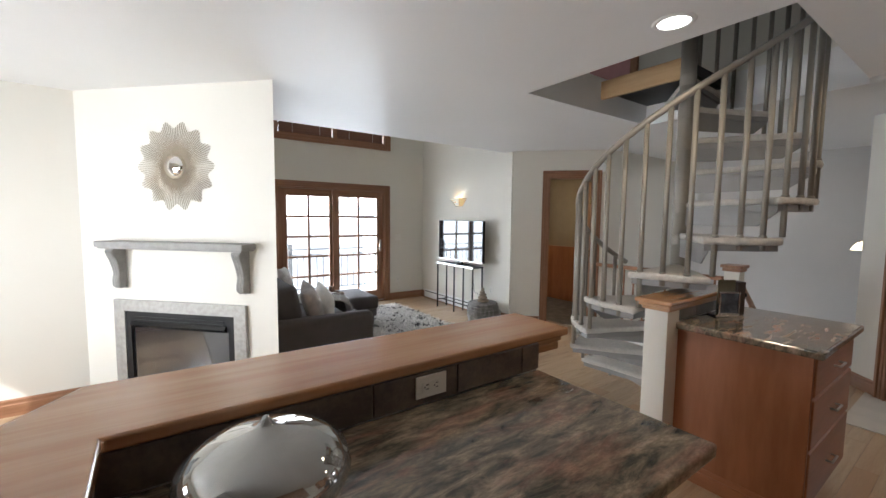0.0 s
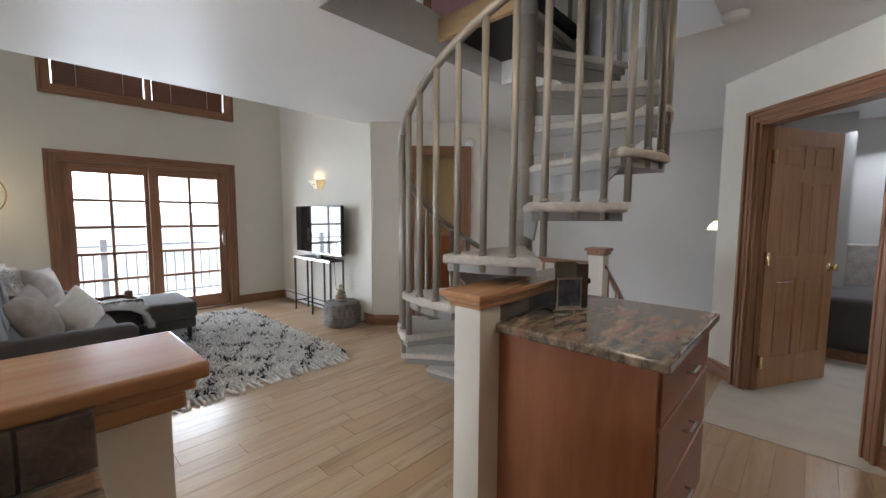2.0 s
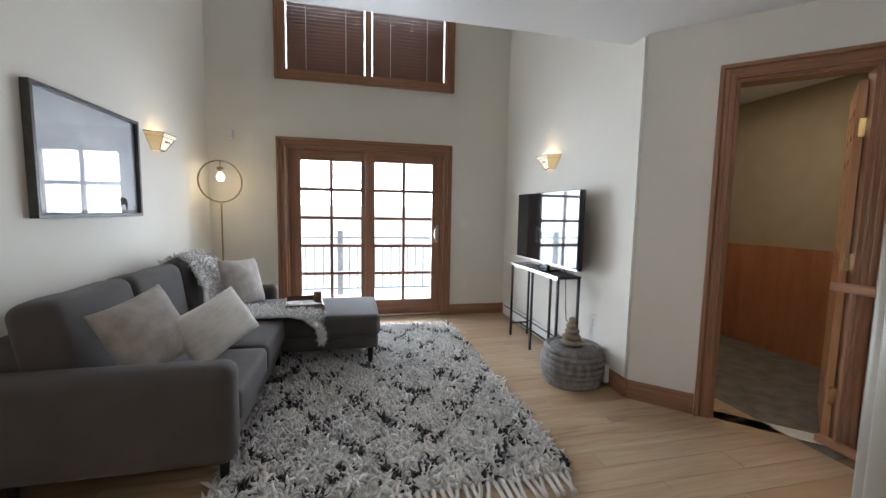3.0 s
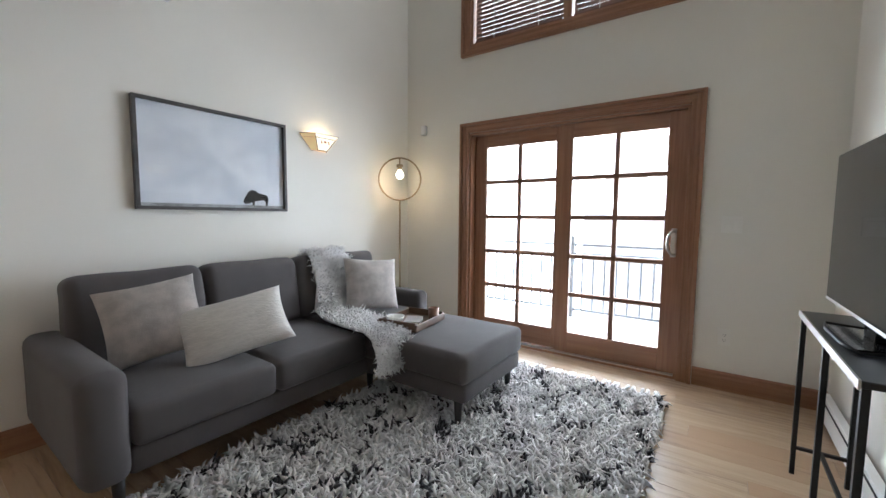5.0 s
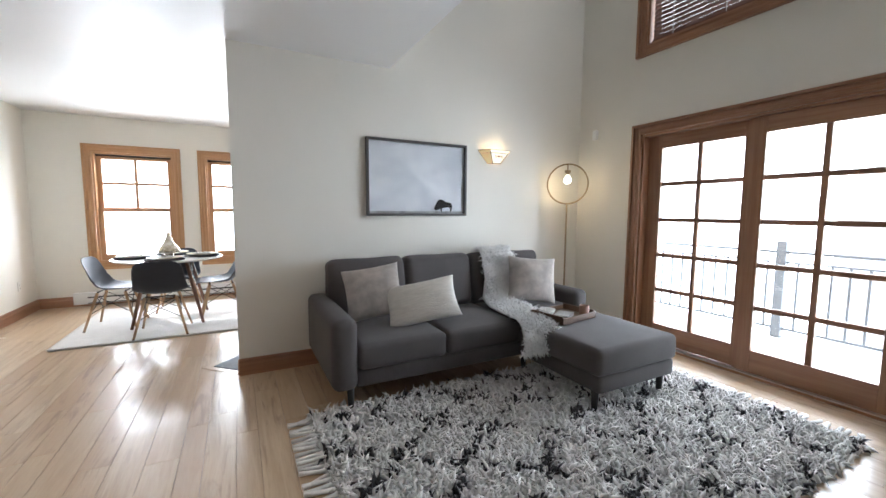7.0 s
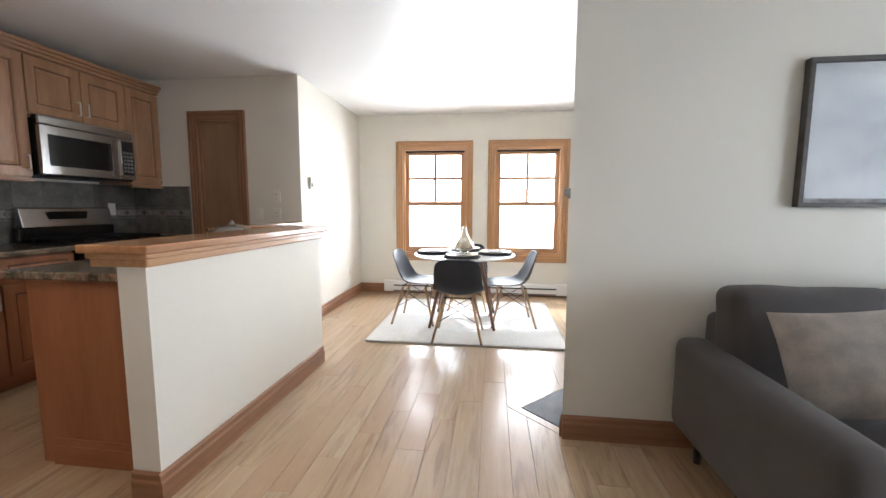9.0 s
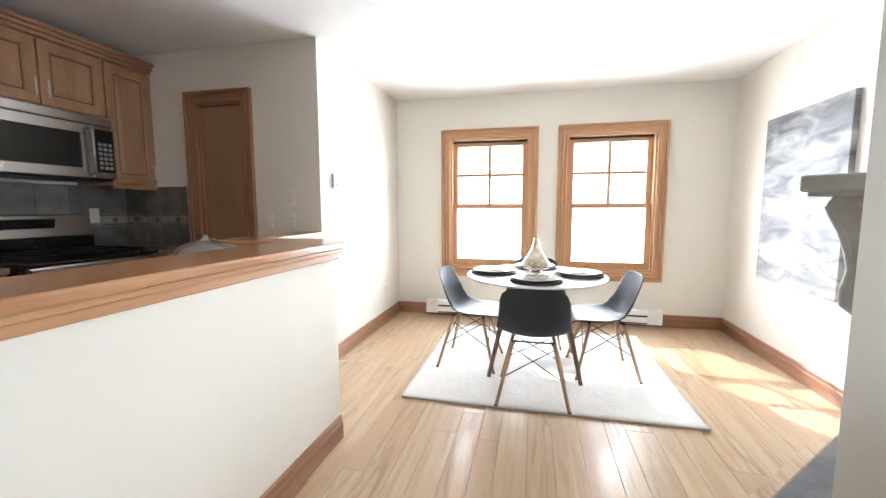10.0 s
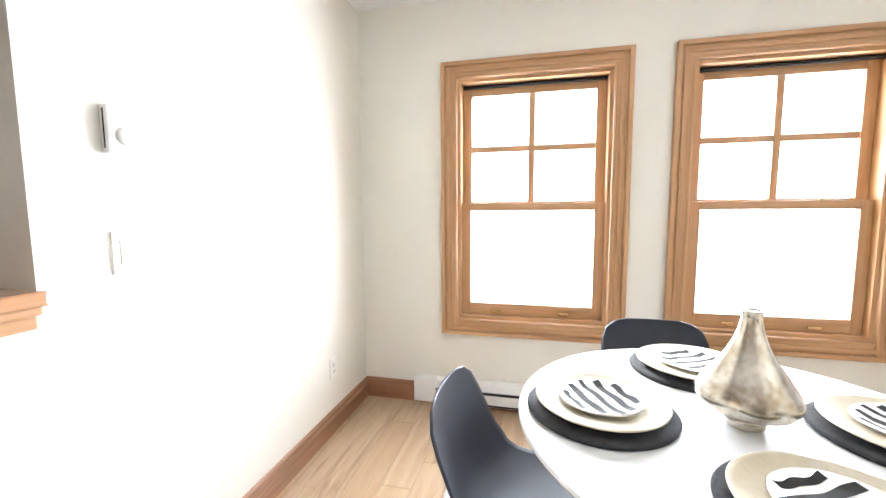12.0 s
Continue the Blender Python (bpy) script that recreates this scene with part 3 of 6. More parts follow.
def patio_door():
    m = facing(0, 6.51, 0)
    u0, u1, z1 = 1.34, 3.13, 1.965
    c = casing("patio_door", m, u0, u1, 0.0, z1, M_TRIM, 0.092)
    tagged(c, "stained wood sliding patio door with ten panes a panel", "patio door")
    jamb(m, u0, u1, 0, z1, 0.15, M_TRIM, c)
    mid = (u0 + u1) / 2
    sash(c, u0 + 0.02, mid + 0.045, 0.025, z1 - 0.02, 0.085, M_TRIM, 0.125, 0.115, 0.175, 2, 5, "fixed_panel", 0.037)
    p = sash(c, mid - 0.035, u1 - 0.02, 0.025, z1 - 0.02, 0.040, M_TRIM, 0.112, 0.115, 0.175, 2, 5, "sliding_panel", 0.037)
    x = u1 - 0.065
    part("door_pull", tube([(x + 0.01, 0.036, 0.915), (x - 0.012, 0.008, 0.92), (x - 0.032, -0.012, 0.955), (x - 0.036, -0.018, 1.00), (x - 0.032, -0.012, 1.045), (x - 0.012, 0.008, 1.08), (x + 0.01, 0.036, 1.085)], 0.010), M_NICKEL, p, "brushed nickel D-shaped pull handle")
    part("pull_plate", boxes((x - 0.018, x + 0.018, 0.034, 0.0405, 0.895, 1.105), bevel=0.006), M_NICKEL, p)
    part("track", boxes((u0 + 0.02, u1 - 0.02, 0.0, 0.04, 0.02, 0.028)), M_NICKEL, c, "metal sill track")


patio_door()


M_SLAT = material("dark_walnut_slat", (0.17, 0.078, 0.045), 0.3, 0, 0.15, (1.5, 30, 30), 120, 0.05, 0.001, second=(0.11, 0.05, 0.03))


def upper_window():
    m = facing(0, 6.51, 0)
    u0, u1, z0, z1 = 1.34, 3.14, 2.76, 3.72
    c = casing("upper_window", m, u0, u1, z0, z1, M_TRIM, 0.092, True)
    tagged(c, "stained wood upper window with lowered slatted blinds", "window")
    jamb(m, u0, u1, z0, z1, 0.15, M_TRIM, c)
    mid = (u0 + u1) / 2
    part("mullion", boxes((mid - 0.035, mid + 0.035, 0.0, 0.14, z0 + 0.02, z1 - 0.02), bevel=0.003), M_TRIM[2], c)
    for a, b in ((u0 + 0.02, mid - 0.035), (mid + 0.035, u1 - 0.02)):
        g = part("pane", boxes((a, b, 0.11, 0.114, z0 + 0.02, z1 - 0.02)), M_GLASS, c)
        g.visible_shadow = False
        bl = part("blind", boxes((a + 0.01, b - 0.01, 0.02, 0.06, z1 - 0.07, z1 - 0.02), bevel=0.003), M_TRIM[0], c, "brown wooden slatted blind")
        sl = boxes((a + 0.012, b - 0.012, -0.0235, 0.0235, -0.0013, 0.0013))
        first = part("slat", sl, M_SLAT, bl, at=pose(0, 0.04, z0 + 0.06, 68))
        k, z = 1, z0 + 0.098
        while z < z1 - 0.08:
            o = new("slat", first.data)
            o.parent, o.matrix_basis = bl, pose(0, 0.04, z, 68)
            z += 0.038
        for q in (0.25, 0.75):
            x = a + (b - a) * q
            part("cord", rod((x, 0.012, z0 + 0.03), (x, 0.012, z1 - 0.05), 0.0022, seg=6), M_PLATE, bl)
        part("bottom_bar", boxes((a + 0.012, b - 0.012, 0.02, 0.06, z0 + 0.022, z0 + 0.04), bevel=0.003), M_SLAT, bl)


upper_window()


def panel_slab(w, h, t, panels, mat, bm_depth=0.012):
    """A door slab from x=0 to w with raised panels in sunk fields on both sides."""
    bm = boxes((0, w, 0.008, t - 0.008, 0, h))
    for x0, x1, z0, z1 in panels:
        for f0, f1 in ((0.0015, 0.009), (t - 0.009, t - 0.0015)):
            join(bm, boxes((x0 + 0.028, x1 - 0.028, f0, f1, z0 + 0.028, z1 - 0.028), bevel=0.0035, seg=1))
    for f0, f1 in ((0, 0.0082), (t - 0.0082, t)):
        wl = wall_holes(0, w, 0, h, f1 - f0, panels)
        bmesh.ops.translate(wl, vec=(0, f0, 0), verts=wl.verts)
        join(bm, wl)
    return bm


def knob(parent, x, y, z, out=-1):
    prof = [(0.0, 0.062), (0.018, 0.060), (0.026, 0.050), (0.026, 0.042), (0.012, 0.032), (0.010, 0.012), (0.030, 0.008), (0.032, 0.0)]
    part("knob", placed(lathe(prof, 20), pose(x, y, z, 90 if out < 0 else -90)), M_BRASS, parent, "brass door knob")


def bedroom_door():
    c = casing("bedroom_doorway", BED, 0.37, 1.24, 0, 2.04, M_TRIM, 0.092)
    tagged(c, "stained wood casing of the bedroom doorway", "door frame")
    jamb(BED, 0.37, 1.24, 0, 2.04, 0.12, M_TRIM, c, bottom=False)
    part("stop", boxes((0.39, 0.402, 0.05, 0.08, 0, 2.02), (1.208, 1.22, 0.05, 0.08, 0, 2.02)), M_TRIM[2], c)
    # six-panel slab, hinged on the stair side, swung open into the bedroom
    d = thing("bedroom_door", BED @ pose(0.395, 0.10, 0.012, 0, 0, 106), "six-panel pine door standing open into the bedroom", "door")
    w, h, t = 0.80, 2.0, 0.035
    pan = []
    for x0, x1 in ((0.115, 0.355), (0.445, 0.685)):
        pan += [(x0, x1, 0.24, 0.86), (x0, x1, 1.03, 1.60), (x0, x1, 1.70, 1.88)]
    part("slab", panel_slab(w, h, t, pan, None), M_DOOR[2], d)
    knob(d, w - 0.07, 0, 0.93), knob(d, w - 0.07, t, 0.93, 1)
    for z in (0.22, 1.02, 1.78):
        part("hinge", boxes((-0.012, 0.004, -0.03, 0.02, z - 0.05, z + 0.05), bevel=0.003), M_BRASS, d, "brass butt hinge")


bedroom_door()


def plain_door(name, m, u0, u1, z1, label, mat, ajar=None, hinge_right=True):
    c = casing(name + "_casing", m, u0, u1, 0, z1, M_TRIM, 0.085)
    tagged(c, "stained wood door casing", "door frame")
    jamb(m, u0, u1, 0, z1, 0.12, M_TRIM, c, bottom=False)
    return c


c = plain_door("pantry", facing(-1.07, 0, 90), -0.18, 0.24, 2.035, "", M_DOOR)
d = thing("pantry_door", facing(-1.07, 0, 90) @ pose(-0.158, 0.02, 0.012), "flat brown veneered narrow pantry door, closed", "door")
part("slab", boxes((0, 0.376, 0, 0.035, 0, 2.0), bevel=0.002), M_VENEER, d)
knob(d, 0.05, 0, 0.95)
for z in (0.3, 1.72):
    part("hinge", boxes((0.372, 0.382, -0.006, 0.004, z - 0.045, z + 0.045), bevel=0.002), M_NICKEL, d)
c = plain_door("bathroom", K45, 0.485, 1.085, 2.075, "", M_DOOR)
d = thing("bathroom_door", K45 @ pose(1.06, 0.085, 0.012, 0, 0, 80), "stained wood door standing open into the bathroom", "door")
part("slab", panel_slab(0.57, 2.0, 0.035, [(0.10, 0.25, 0.24, 0.86), (0.32, 0.47, 0.24, 0.86), (0.10, 0.25, 1.03, 1.60), (0.32, 0.47, 1.03, 1.60), (0.10, 0.25, 1.70, 1.88), (0.32, 0.47, 1.70, 1.88)], None), M_DOOR[2], d)
knob(d, 0.51, 0, 0.93)
for z in (0.25, 1.02, 1.75):
    part("hinge", boxes((-0.006, 0.006, -0.03, 0.02, z - 0.05, z + 0.05), bevel=0.002), M_BRASS, d)
c = casing("loft_doorway", facing(4.13, 3.35, -90), 0.0, 0.76, 2.735, 4.74, M_TRIM, 0.085)
tagged(c, "stained wood casing of the upstairs door", "door frame")
d = thing("loft_door", facing(4.13, 3.35, -90) @ pose(0.01, -0.012, 2.74), "dusky pink painted upstairs door", "door")
part("slab", boxes((0, 0.74, 0, 0.012, 0, 1.99)), material("dusky_pink_paint", (0.45, 0.22, 0.23), 0.5, vary=0.06), d)
knob(d, 0.07, 0, 0.95)


# ---- peninsula with raised bar ----
PONY = [(1.245, 1.27), (1.245, 1.395), (-0.24, 1.42), (-0.36, 1.22), (-0.34, 0.882), (-1.069, 0.882), (-1.069, 0.742), (-0.21, 0.742), (-0.21, 1.155), (1.11, 1.155), (1.11, 1.27)]
structure("pony_wall", prism(PONY, 0, 0.995), M_WALL, "cream painted half wall under the bar")
BARTOP = [(1.29, 1.142), (1.29, 1.445), (-0.255, 1.48), (-0.40, 1.27), (-0.375, 0.925), (-1.062, 0.925), (-1.062, 0.71), (-0.175, 0.71), (-0.185, 1.132)]
bar = thing("bar_top", (0, 0, 0), "varnished honey wood raised bar top on the half wall", "bar")
part("top_board", prism(BARTOP, 1.020, 1.054, 0.008, 3), M_BAR[0], bar)
inner = lambda k: [(1.29 - k, 1.158), (1.29 - k, 1.445 - k), (-0.255 + k * 0.3, 1.48 - k), (-0.40 + k, 1.27 - k * 0.2), (-0.375 + k, 0.925 - k), (-1.06, 0.925 - k), (-1.06, 0.73), (-0.205, 0.73), (-0.205, 1.158)]
part("cove_moulding", prism(inner(0.022), 0.998, 1.020, 0.006, 2), M_PALE[0], bar)
part("apron_moulding", prism(inner(0.040), 0.965, 0.998, 0.006, 2), M_PALE[0], bar)

pen = thing("peninsula_cabinet", (0, 0, 0), "cherry stained peninsula base cabinet", "cabinet")
part("body", boxes((-0.15, 1.065, 0.63, 1.154, 0.10, 0.872)), M_CHERRY[2], pen)
part("toe_kick", boxes((-0.15, 1.05, 0.67, 1.15, 0, 0.10)), M_CHERRY[0], pen)
part("end_panel", boxes((1.065, 1.083, 0.63, 1.268, 0.0, 0.872), bevel=0.002), M_CHERRY[2], pen)
part("base_moulding", boxes((1.083, 1.099, 0.70, 1.268, 0, 0.09), (1.083, 1.093, 0.70, 1.268, 0.09, 0.125), bevel=0.004), M_CHERRY[1], pen)
solid("granite_worktop", prism([(-0.20, 0.525), (1.112, 0.525), (1.112, 1.148), (-0.20, 1.148)], 0.873, 0.912, 0.009, 3), M_GRANITE, "polished streaked brown-green granite worktop", "worktop")

# slate tiles between worktop and bar
tile_wall = tagged(new("tile_upstand"), "brown slate tile upstand behind the worktop", "tiling", "", "structure")
part("grout_bed", boxes((-0.205, 1.112, 1.1495, 1.154, 0.912, 1.018)), M_GROUT, tile_wall)
for i in range(5):
    x = -0.20 + i * 0.305
    x1 = min(x + 0.300, 1.111)
    if x1 - x > 0.02:
        part("tile", boxes((x, x1, 1.141, 1.1493, 0.917, 1.016), bevel=0.002, seg=1), M_SLATE, tile_wall)
for j in range(2):
    y = 0.54 + j * 0.30
    part("tile", boxes((-0.2095, -0.2015, y, min(y + 0.295, 1.138), 0.917, 1.016), bevel=0.002, seg=1), M_SLATE, tile_wall)


def outlet(m, label, kind="outlet", wide=False):
    w = 0.058 if wide else 0.035
    t = thing("wall_outlet" if kind == "outlet" else "wall_switch", m, label, "outlet" if kind == "outlet" else "switch")
    part("cover_plate", boxes((-w, w, -0.006, 0, -0.057, 0.057), bevel=0.002), M_PLATE, t)
    for dx in ((-0.023, 0.023) if wide else (0,)):
        if kind == "outlet":
            part("socket_block", boxes((dx - 0.017, dx + 0.017, -0.0085, -0.0055, -0.034, 0.034), bevel=0.0015), M_PLATE, t)
            for dz in (-0.018, 0.018):
                part("slot", boxes((dx - 0.008, dx - 0.0055, -0.0092, -0.008, dz - 0.004, dz + 0.005)), M_DARK, t)
                part("slot", boxes((dx + 0.0055, dx + 0.008, -0.0092, -0.008, dz - 0.004, dz + 0.005)), M_DARK, t)
                part("slot", boxes((dx - 0.002, dx + 0.002, -0.0092, -0.008, dz - 0.011, dz - 0.007)), M_DARK, t)
        else:
            part("rocker", boxes((dx - 0.016, dx + 0.016, -0.0095, -0.0055, -0.033, 0.033), bevel=0.002), M_PLATE, t)
    return t


outlet(pose(0.606, 1.141, 0.972, 0, 90, 0), "ivory power outlet set sideways in slate tiles")
outlet(facing(-1.07, 0.62, 90) @ pose(0, 0, 1.30), "ivory phone jack plate above the half wall")
outlet(facing(-1.07, 0.62, 90) @ pose(0, 0, 1.125), "ivory outlet above the bar end")
outlet(facing(-1.07, 0.43, 90) @ pose(0, 0, 1.125), "ivory rocker switch beside the pantry door", "switch")
outlet(facing(-1.27, YS, 180) @ pose(0, 0, 1.115), "white rocker switch on the dining wall", "switch")
outlet(facing(-1.22, YS, 180) @ pose(0, 0, 0.32), "white outlet low on the dining wall")
outlet(facing(-2.35, YS, 180) @ pose(0, 0, 0.36), "white outlet low in the dining corner")
outlet(facing(3.40, 6.51, 0) @ pose(0, 0, 1.14), "white switch plate beside the patio door", "switch", True)
outlet(facing(3.40, 6.51, 0) @ pose(0, 0, 0.37), "white outlet low beside the patio door")
outlet(facing(0.57, 6.25, 90) @ pose(0, 0, 0.42), "white outlet behind the floor lamp")
outlet(facing(XTV, 4.55, -90) @ pose(0, 0, 0.42), "white outlet beside the television table")
outlet(BED @ pose(1.42, 0, 1.12), "ivory switch plate beside the bedroom door", "switch")
th = thing("thermostat", facing(-1.27, YS, 180) @ pose(0, 0, 1.435), "white dial thermostat on the dining wall", "thermostat")
part("housing", boxes((-0.037, 0.037, -0.028, 0, -0.06, 0.06), bevel=0.005), M_WHITE, th)
part("dial", placed(lathe([(0, 0.014), (0.021, 0.013), (0.024, 0), (0, 0)], 24), pose(0.004, -0.027, -0.015, 90)), M_WHITE, th)
part("vent_slot", boxes((-0.0375, -0.030, -0.016, -0.011, -0.05, 0.05)), M_DARK, th)

# squat silvered glass gourd on the worktop
prof = [(0.0, 0.005), (0.075, 0.0), (0.11, 0.010), (0.145, 0.045), (0.156, 0.080), (0.148, 0.112), (0.118, 0.142), (0.075, 0.162), (0.038, 0.172), (0.019, 0.180), (0.011, 0.190), (0.006, 0.200), (0.0, 0.204)]
vase = solid("glass_gourd", lathe(prof, 48), material("silvered_smoky_glass", (0.42, 0.42, 0.41), 0.05, 0.75, 0.08, bump=0), "smoky silvered glass gourd on the granite", "ornament")
vase.matrix_basis = pose(0.085, 0.945, 0.913) @ Matrix.Diagonal((1.06, 1.06, 0.95, 1))


# ---- kitchen run on the south wall ----
def moulded_panel(u0, u1, z0, z1, y):
    """A raised field set in a frame: sticking bead, sunk groove, sloped margin, flat centre, facing +y."""
    bm, rings = bmesh.new(), []
    for k, h in ((0.0, -0.015), (0.0, 0.001), (0.006, 0.0015), (0.011, -0.004), (0.013, -0.009), (0.019, -0.009), (0.021, -0.005), (0.042, 0.002)):
        rings.append([bm.verts.new((x, y + h, z)) for x, z in ((u0 + k, z0 + k), (u1 - k, z0 + k), (u1 - k, z1 - k), (u0 + k, z1 - k))])
    for a, b in zip(rings, rings[1:]):
        for i in range(4):
            bm.faces.new((a[i], a[(i + 1) % 4], b[(i + 1) % 4], b[i]))
    bm.faces.new(rings[-1]), bm.faces.new(rings[0][::-1])
    bmesh.ops.recalc_face_normals(bm, faces=bm.faces)
    return bm


def raised_door(parent, u0, u1, z0, z1, y, mat, handle=None, name="door", frame_w=0.055):
    """A raised-panel cabinet front facing +y with its face at y."""
    w = frame_w
    wide = u1 - u0 > 2.6 * w and z1 - z0 > 2.6 * w
    bm = placed(wall_holes(u0, u1, z0, z1, 0.024, [(u0 + w, u1 - w, z0 + w, z1 - w)]), pose(0, y - 0.02, 0)) if wide else boxes((u0, u1, y - 0.02, y + 0.004, z0, z1), bevel=0.004)
    d = part(name, bm, mat[2], parent)
    if wide:
        part("raised_panel", moulded_panel(u0 + w, u1 - w, z0 + w, z1 - w, y), mat[2], d)
        g = w + 0.0125
        part("glaze_line", placed(wall_holes(u0 + g, u1 - g, z0 + g, z1 - g, 0.001, [(u0 + g + 0.007, u1 - g - 0.007, z0 + g + 0.007, z1 - g - 0.007)]), pose(0, y - 0.0088, 0)), M_GLAZE, d, "dark glaze in the panel groove")
    if handle:
        hx, hz, vert = handle
        a, b = ((hx, y, hz - 0.05), (hx, y, hz + 0.05)) if vert else ((hx - 0.05, y, hz), (hx + 0.05, y, hz))
        o = Vector((0, 0.03, 0))
        a, b = Vector(a), Vector(b)
        part("handle", tube([a, a + o * 0.9, a * 0.95 + b * 0.05 + o, b * 0.95 + a * 0.05 + o, b + o * 0.9, b], 0.0055), M_NICKEL, d, "brushed nickel bar handle")
    return d


YW = -0.93


def wall_cabinet(u0, u1, z0, z1, doors, depth=0.33, handle_low=True, label="knotty alder wall cabinet with raised panels"):
    c = thing("wall_cabinet", (0, 0, 0), label, "cabinet", "kitchen wall cabinets")
    yf = YW + depth
    part("body", boxes((u0 + 0.001, u1 - 0.001, YW, yf - 0.02, z0, z1)), M_CAB[2], c)
    n = doors
    for i in range(n):
        a, b = u0 + (u1 - u0) * i / n + 0.006, u0 + (u1 - u0) * (i + 1) / n - 0.006
        hx = (b - 0.028 if i == 0 else a + 0.028) if n == 2 else a + 0.028
        raised_door(c, a, b, z0 + 0.012, z1 - 0.012, yf, M_CAB, (hx, z0 + 0.11, True))
    part("light_rail", boxes((u0, u1, yf - 0.03, yf + 0.008, z0 - 0.028, z0), bevel=0.005), M_CAB[0], c)
    return c


UPZ0, UPZ1 = 1.40, 2.28
wall_cabinet(-1.068, -0.71, UPZ0, UPZ1, 1)
wall_cabinet(-0.71, 0.07, 1.86, UPZ1, 2)
wall_cabinet(0.07, 0.50, UPZ0, UPZ1, 1)
wall_cabinet(0.50, 1.26, UPZ0, UPZ1, 2)
wall_cabinet(2.35, 3.10, 1.40, UPZ1, 2)
wall_cabinet(3.10, 3.90, 1.84, UPZ1, 2, 0.60, label="alder cabinet above the refrigerator")
for a, b in ((-1.068, 1.26), (2.35, 3.09)):
    crown = boxes((a, b, YW, YW + 0.345, 2.28, 2.305), (a, b, YW, YW + 0.365, 2.305, 2.33), (a, b, YW, YW + 0.385, 2.33, 2.36), bevel=0.006)
    solid("crown_moulding", crown, M_CAB[0], "stepped wood crown along the cabinet tops", "moulding", "structure")

# slate backsplash: large tiles, a border of small set stones, large tiles
bs = tagged(new("backsplash"), "grey-brown slate backsplash with a stone border", "tiling", "", "structure")
part("grout_bed", boxes((-1.066, 1.26, YW, YW + 0.003, 0.912, 1.40), (-1.07, -1.067, YW + 0.003, -0.305, 0.912, 1.40)), M_GROUT, bs)


def backsplash(m, n, w):
    for i in range(n):
        for z0, z1 in ((0.914, 1.085), (1.185, 1.398)):
            part("tile", boxes((i * w, i * w + w - 0.004, -0.010, -0.003, z0, z1), bevel=0.002, seg=1), M_GREYSLATE, bs, at=m)
        for k in range(3):
            a = i * w + k * w / 3
            part("border_tile", boxes((a, a + w / 3 - 0.004, -0.009, -0.003, 1.09, 1.105), (a, a + w / 3 - 0.004, -0.009, -0.003, 1.165, 1.18), bevel=0.001, seg=1), M_GREYSLATE, bs, at=m)
            q = 0.026
            dm = prism([(q, 0), (0, q), (-q, 0), (0, -q)], 0, 0.007)
            part("diamond_tile", placed(dm, pose(a + w / 6, -0.003, 1.135, 90)), M_SLATE if k % 2 else M_PLATE_STONE, bs, at=m)


M_PLATE_STONE = material("pale_border_stone", (0.30, 0.29, 0.26), 0.6, 0, 0.3, (20, 20, 20), 90, 0.3)
backsplash(facing(1.26, YW, 180), 11, 0.2115)
backsplash(facing(-1.0675, YW, 90), 3, 0.207)
outlet(facing(-0.80, YW + 0.011, 180) @ pose(0, 0, 1.17), "white switch plate on the slate backsplash", "switch")


def base_cabinet(u0, u1, drawer=True, label="cherry stained base cabinet with raised panels"):
    c = thing("base_cabinet", (0, 0, 0), label, "cabinet", "kitchen base cabinets")
    yf = YW + (0.60 if u0 < 1.4 else 0.47)
    part("body", boxes((u0 + 0.001, u1 - 0.001, YW, yf - 0.02, 0.10, 0.872)), M_CHERRY[2], c)
    part("toe_kick", boxes((u0 + 0.001, u1 - 0.001, YW, yf - 0.08, 0, 0.10)), M_CHERRY[0], c)
    raised_door(c, u0 + 0.006, u1 - 0.006, 0.71, 0.86, yf, M_CHERRY, ((u0 + u1) / 2, 0.785, False), "drawer_front", 0.03)
    raised_door(c, u0 + 0.006, u1 - 0.006, 0.11, 0.70, yf, M_CHERRY, (u0 + 0.035, 0.60, True))
    return c


for a, b in ((-1.066, -0.71), (0.07, 0.52), (0.52, 0.97), (0.97, 1.42), (1.42, 1.87), (1.87, 2.32), (2.32, 2.72)):
    base_cabinet(a, b)
c = thing("drawer_cabinet", (0, 0, 0), "cherry base cabinet with three drawers beside the refrigerator", "cabinet", "kitchen base cabinets")
part("body", boxes((2.721, 3.109, YW, -0.48, 0.10, 0.872)), M_CHERRY[2], c)
part("toe_kick", boxes((2.721, 3.109, YW, -0.54, 0, 0.10)), M_CHERRY[0], c)
for z0, z1 in ((0.11, 0.38), (0.39, 0.66), (0.67, 0.86)):
    raised_door(c, 2.727, 3.103, z0, z1, -0.46, M_CHERRY, (2.915, (z0 + z1) / 2, False), "drawer_front", 0.03)
for a, b in ((-1.055, -0.715), (0.075, 1.42), (1.42, 3.11)):
    solid("granite_counter", boxes((a, b, YW + 0.011, -0.31 if b < 3 else -0.44, 0.873, 0.912), bevel=0.008, seg=3), M_GRANITE, "polished streaked granite counter on base cabinets", "worktop")


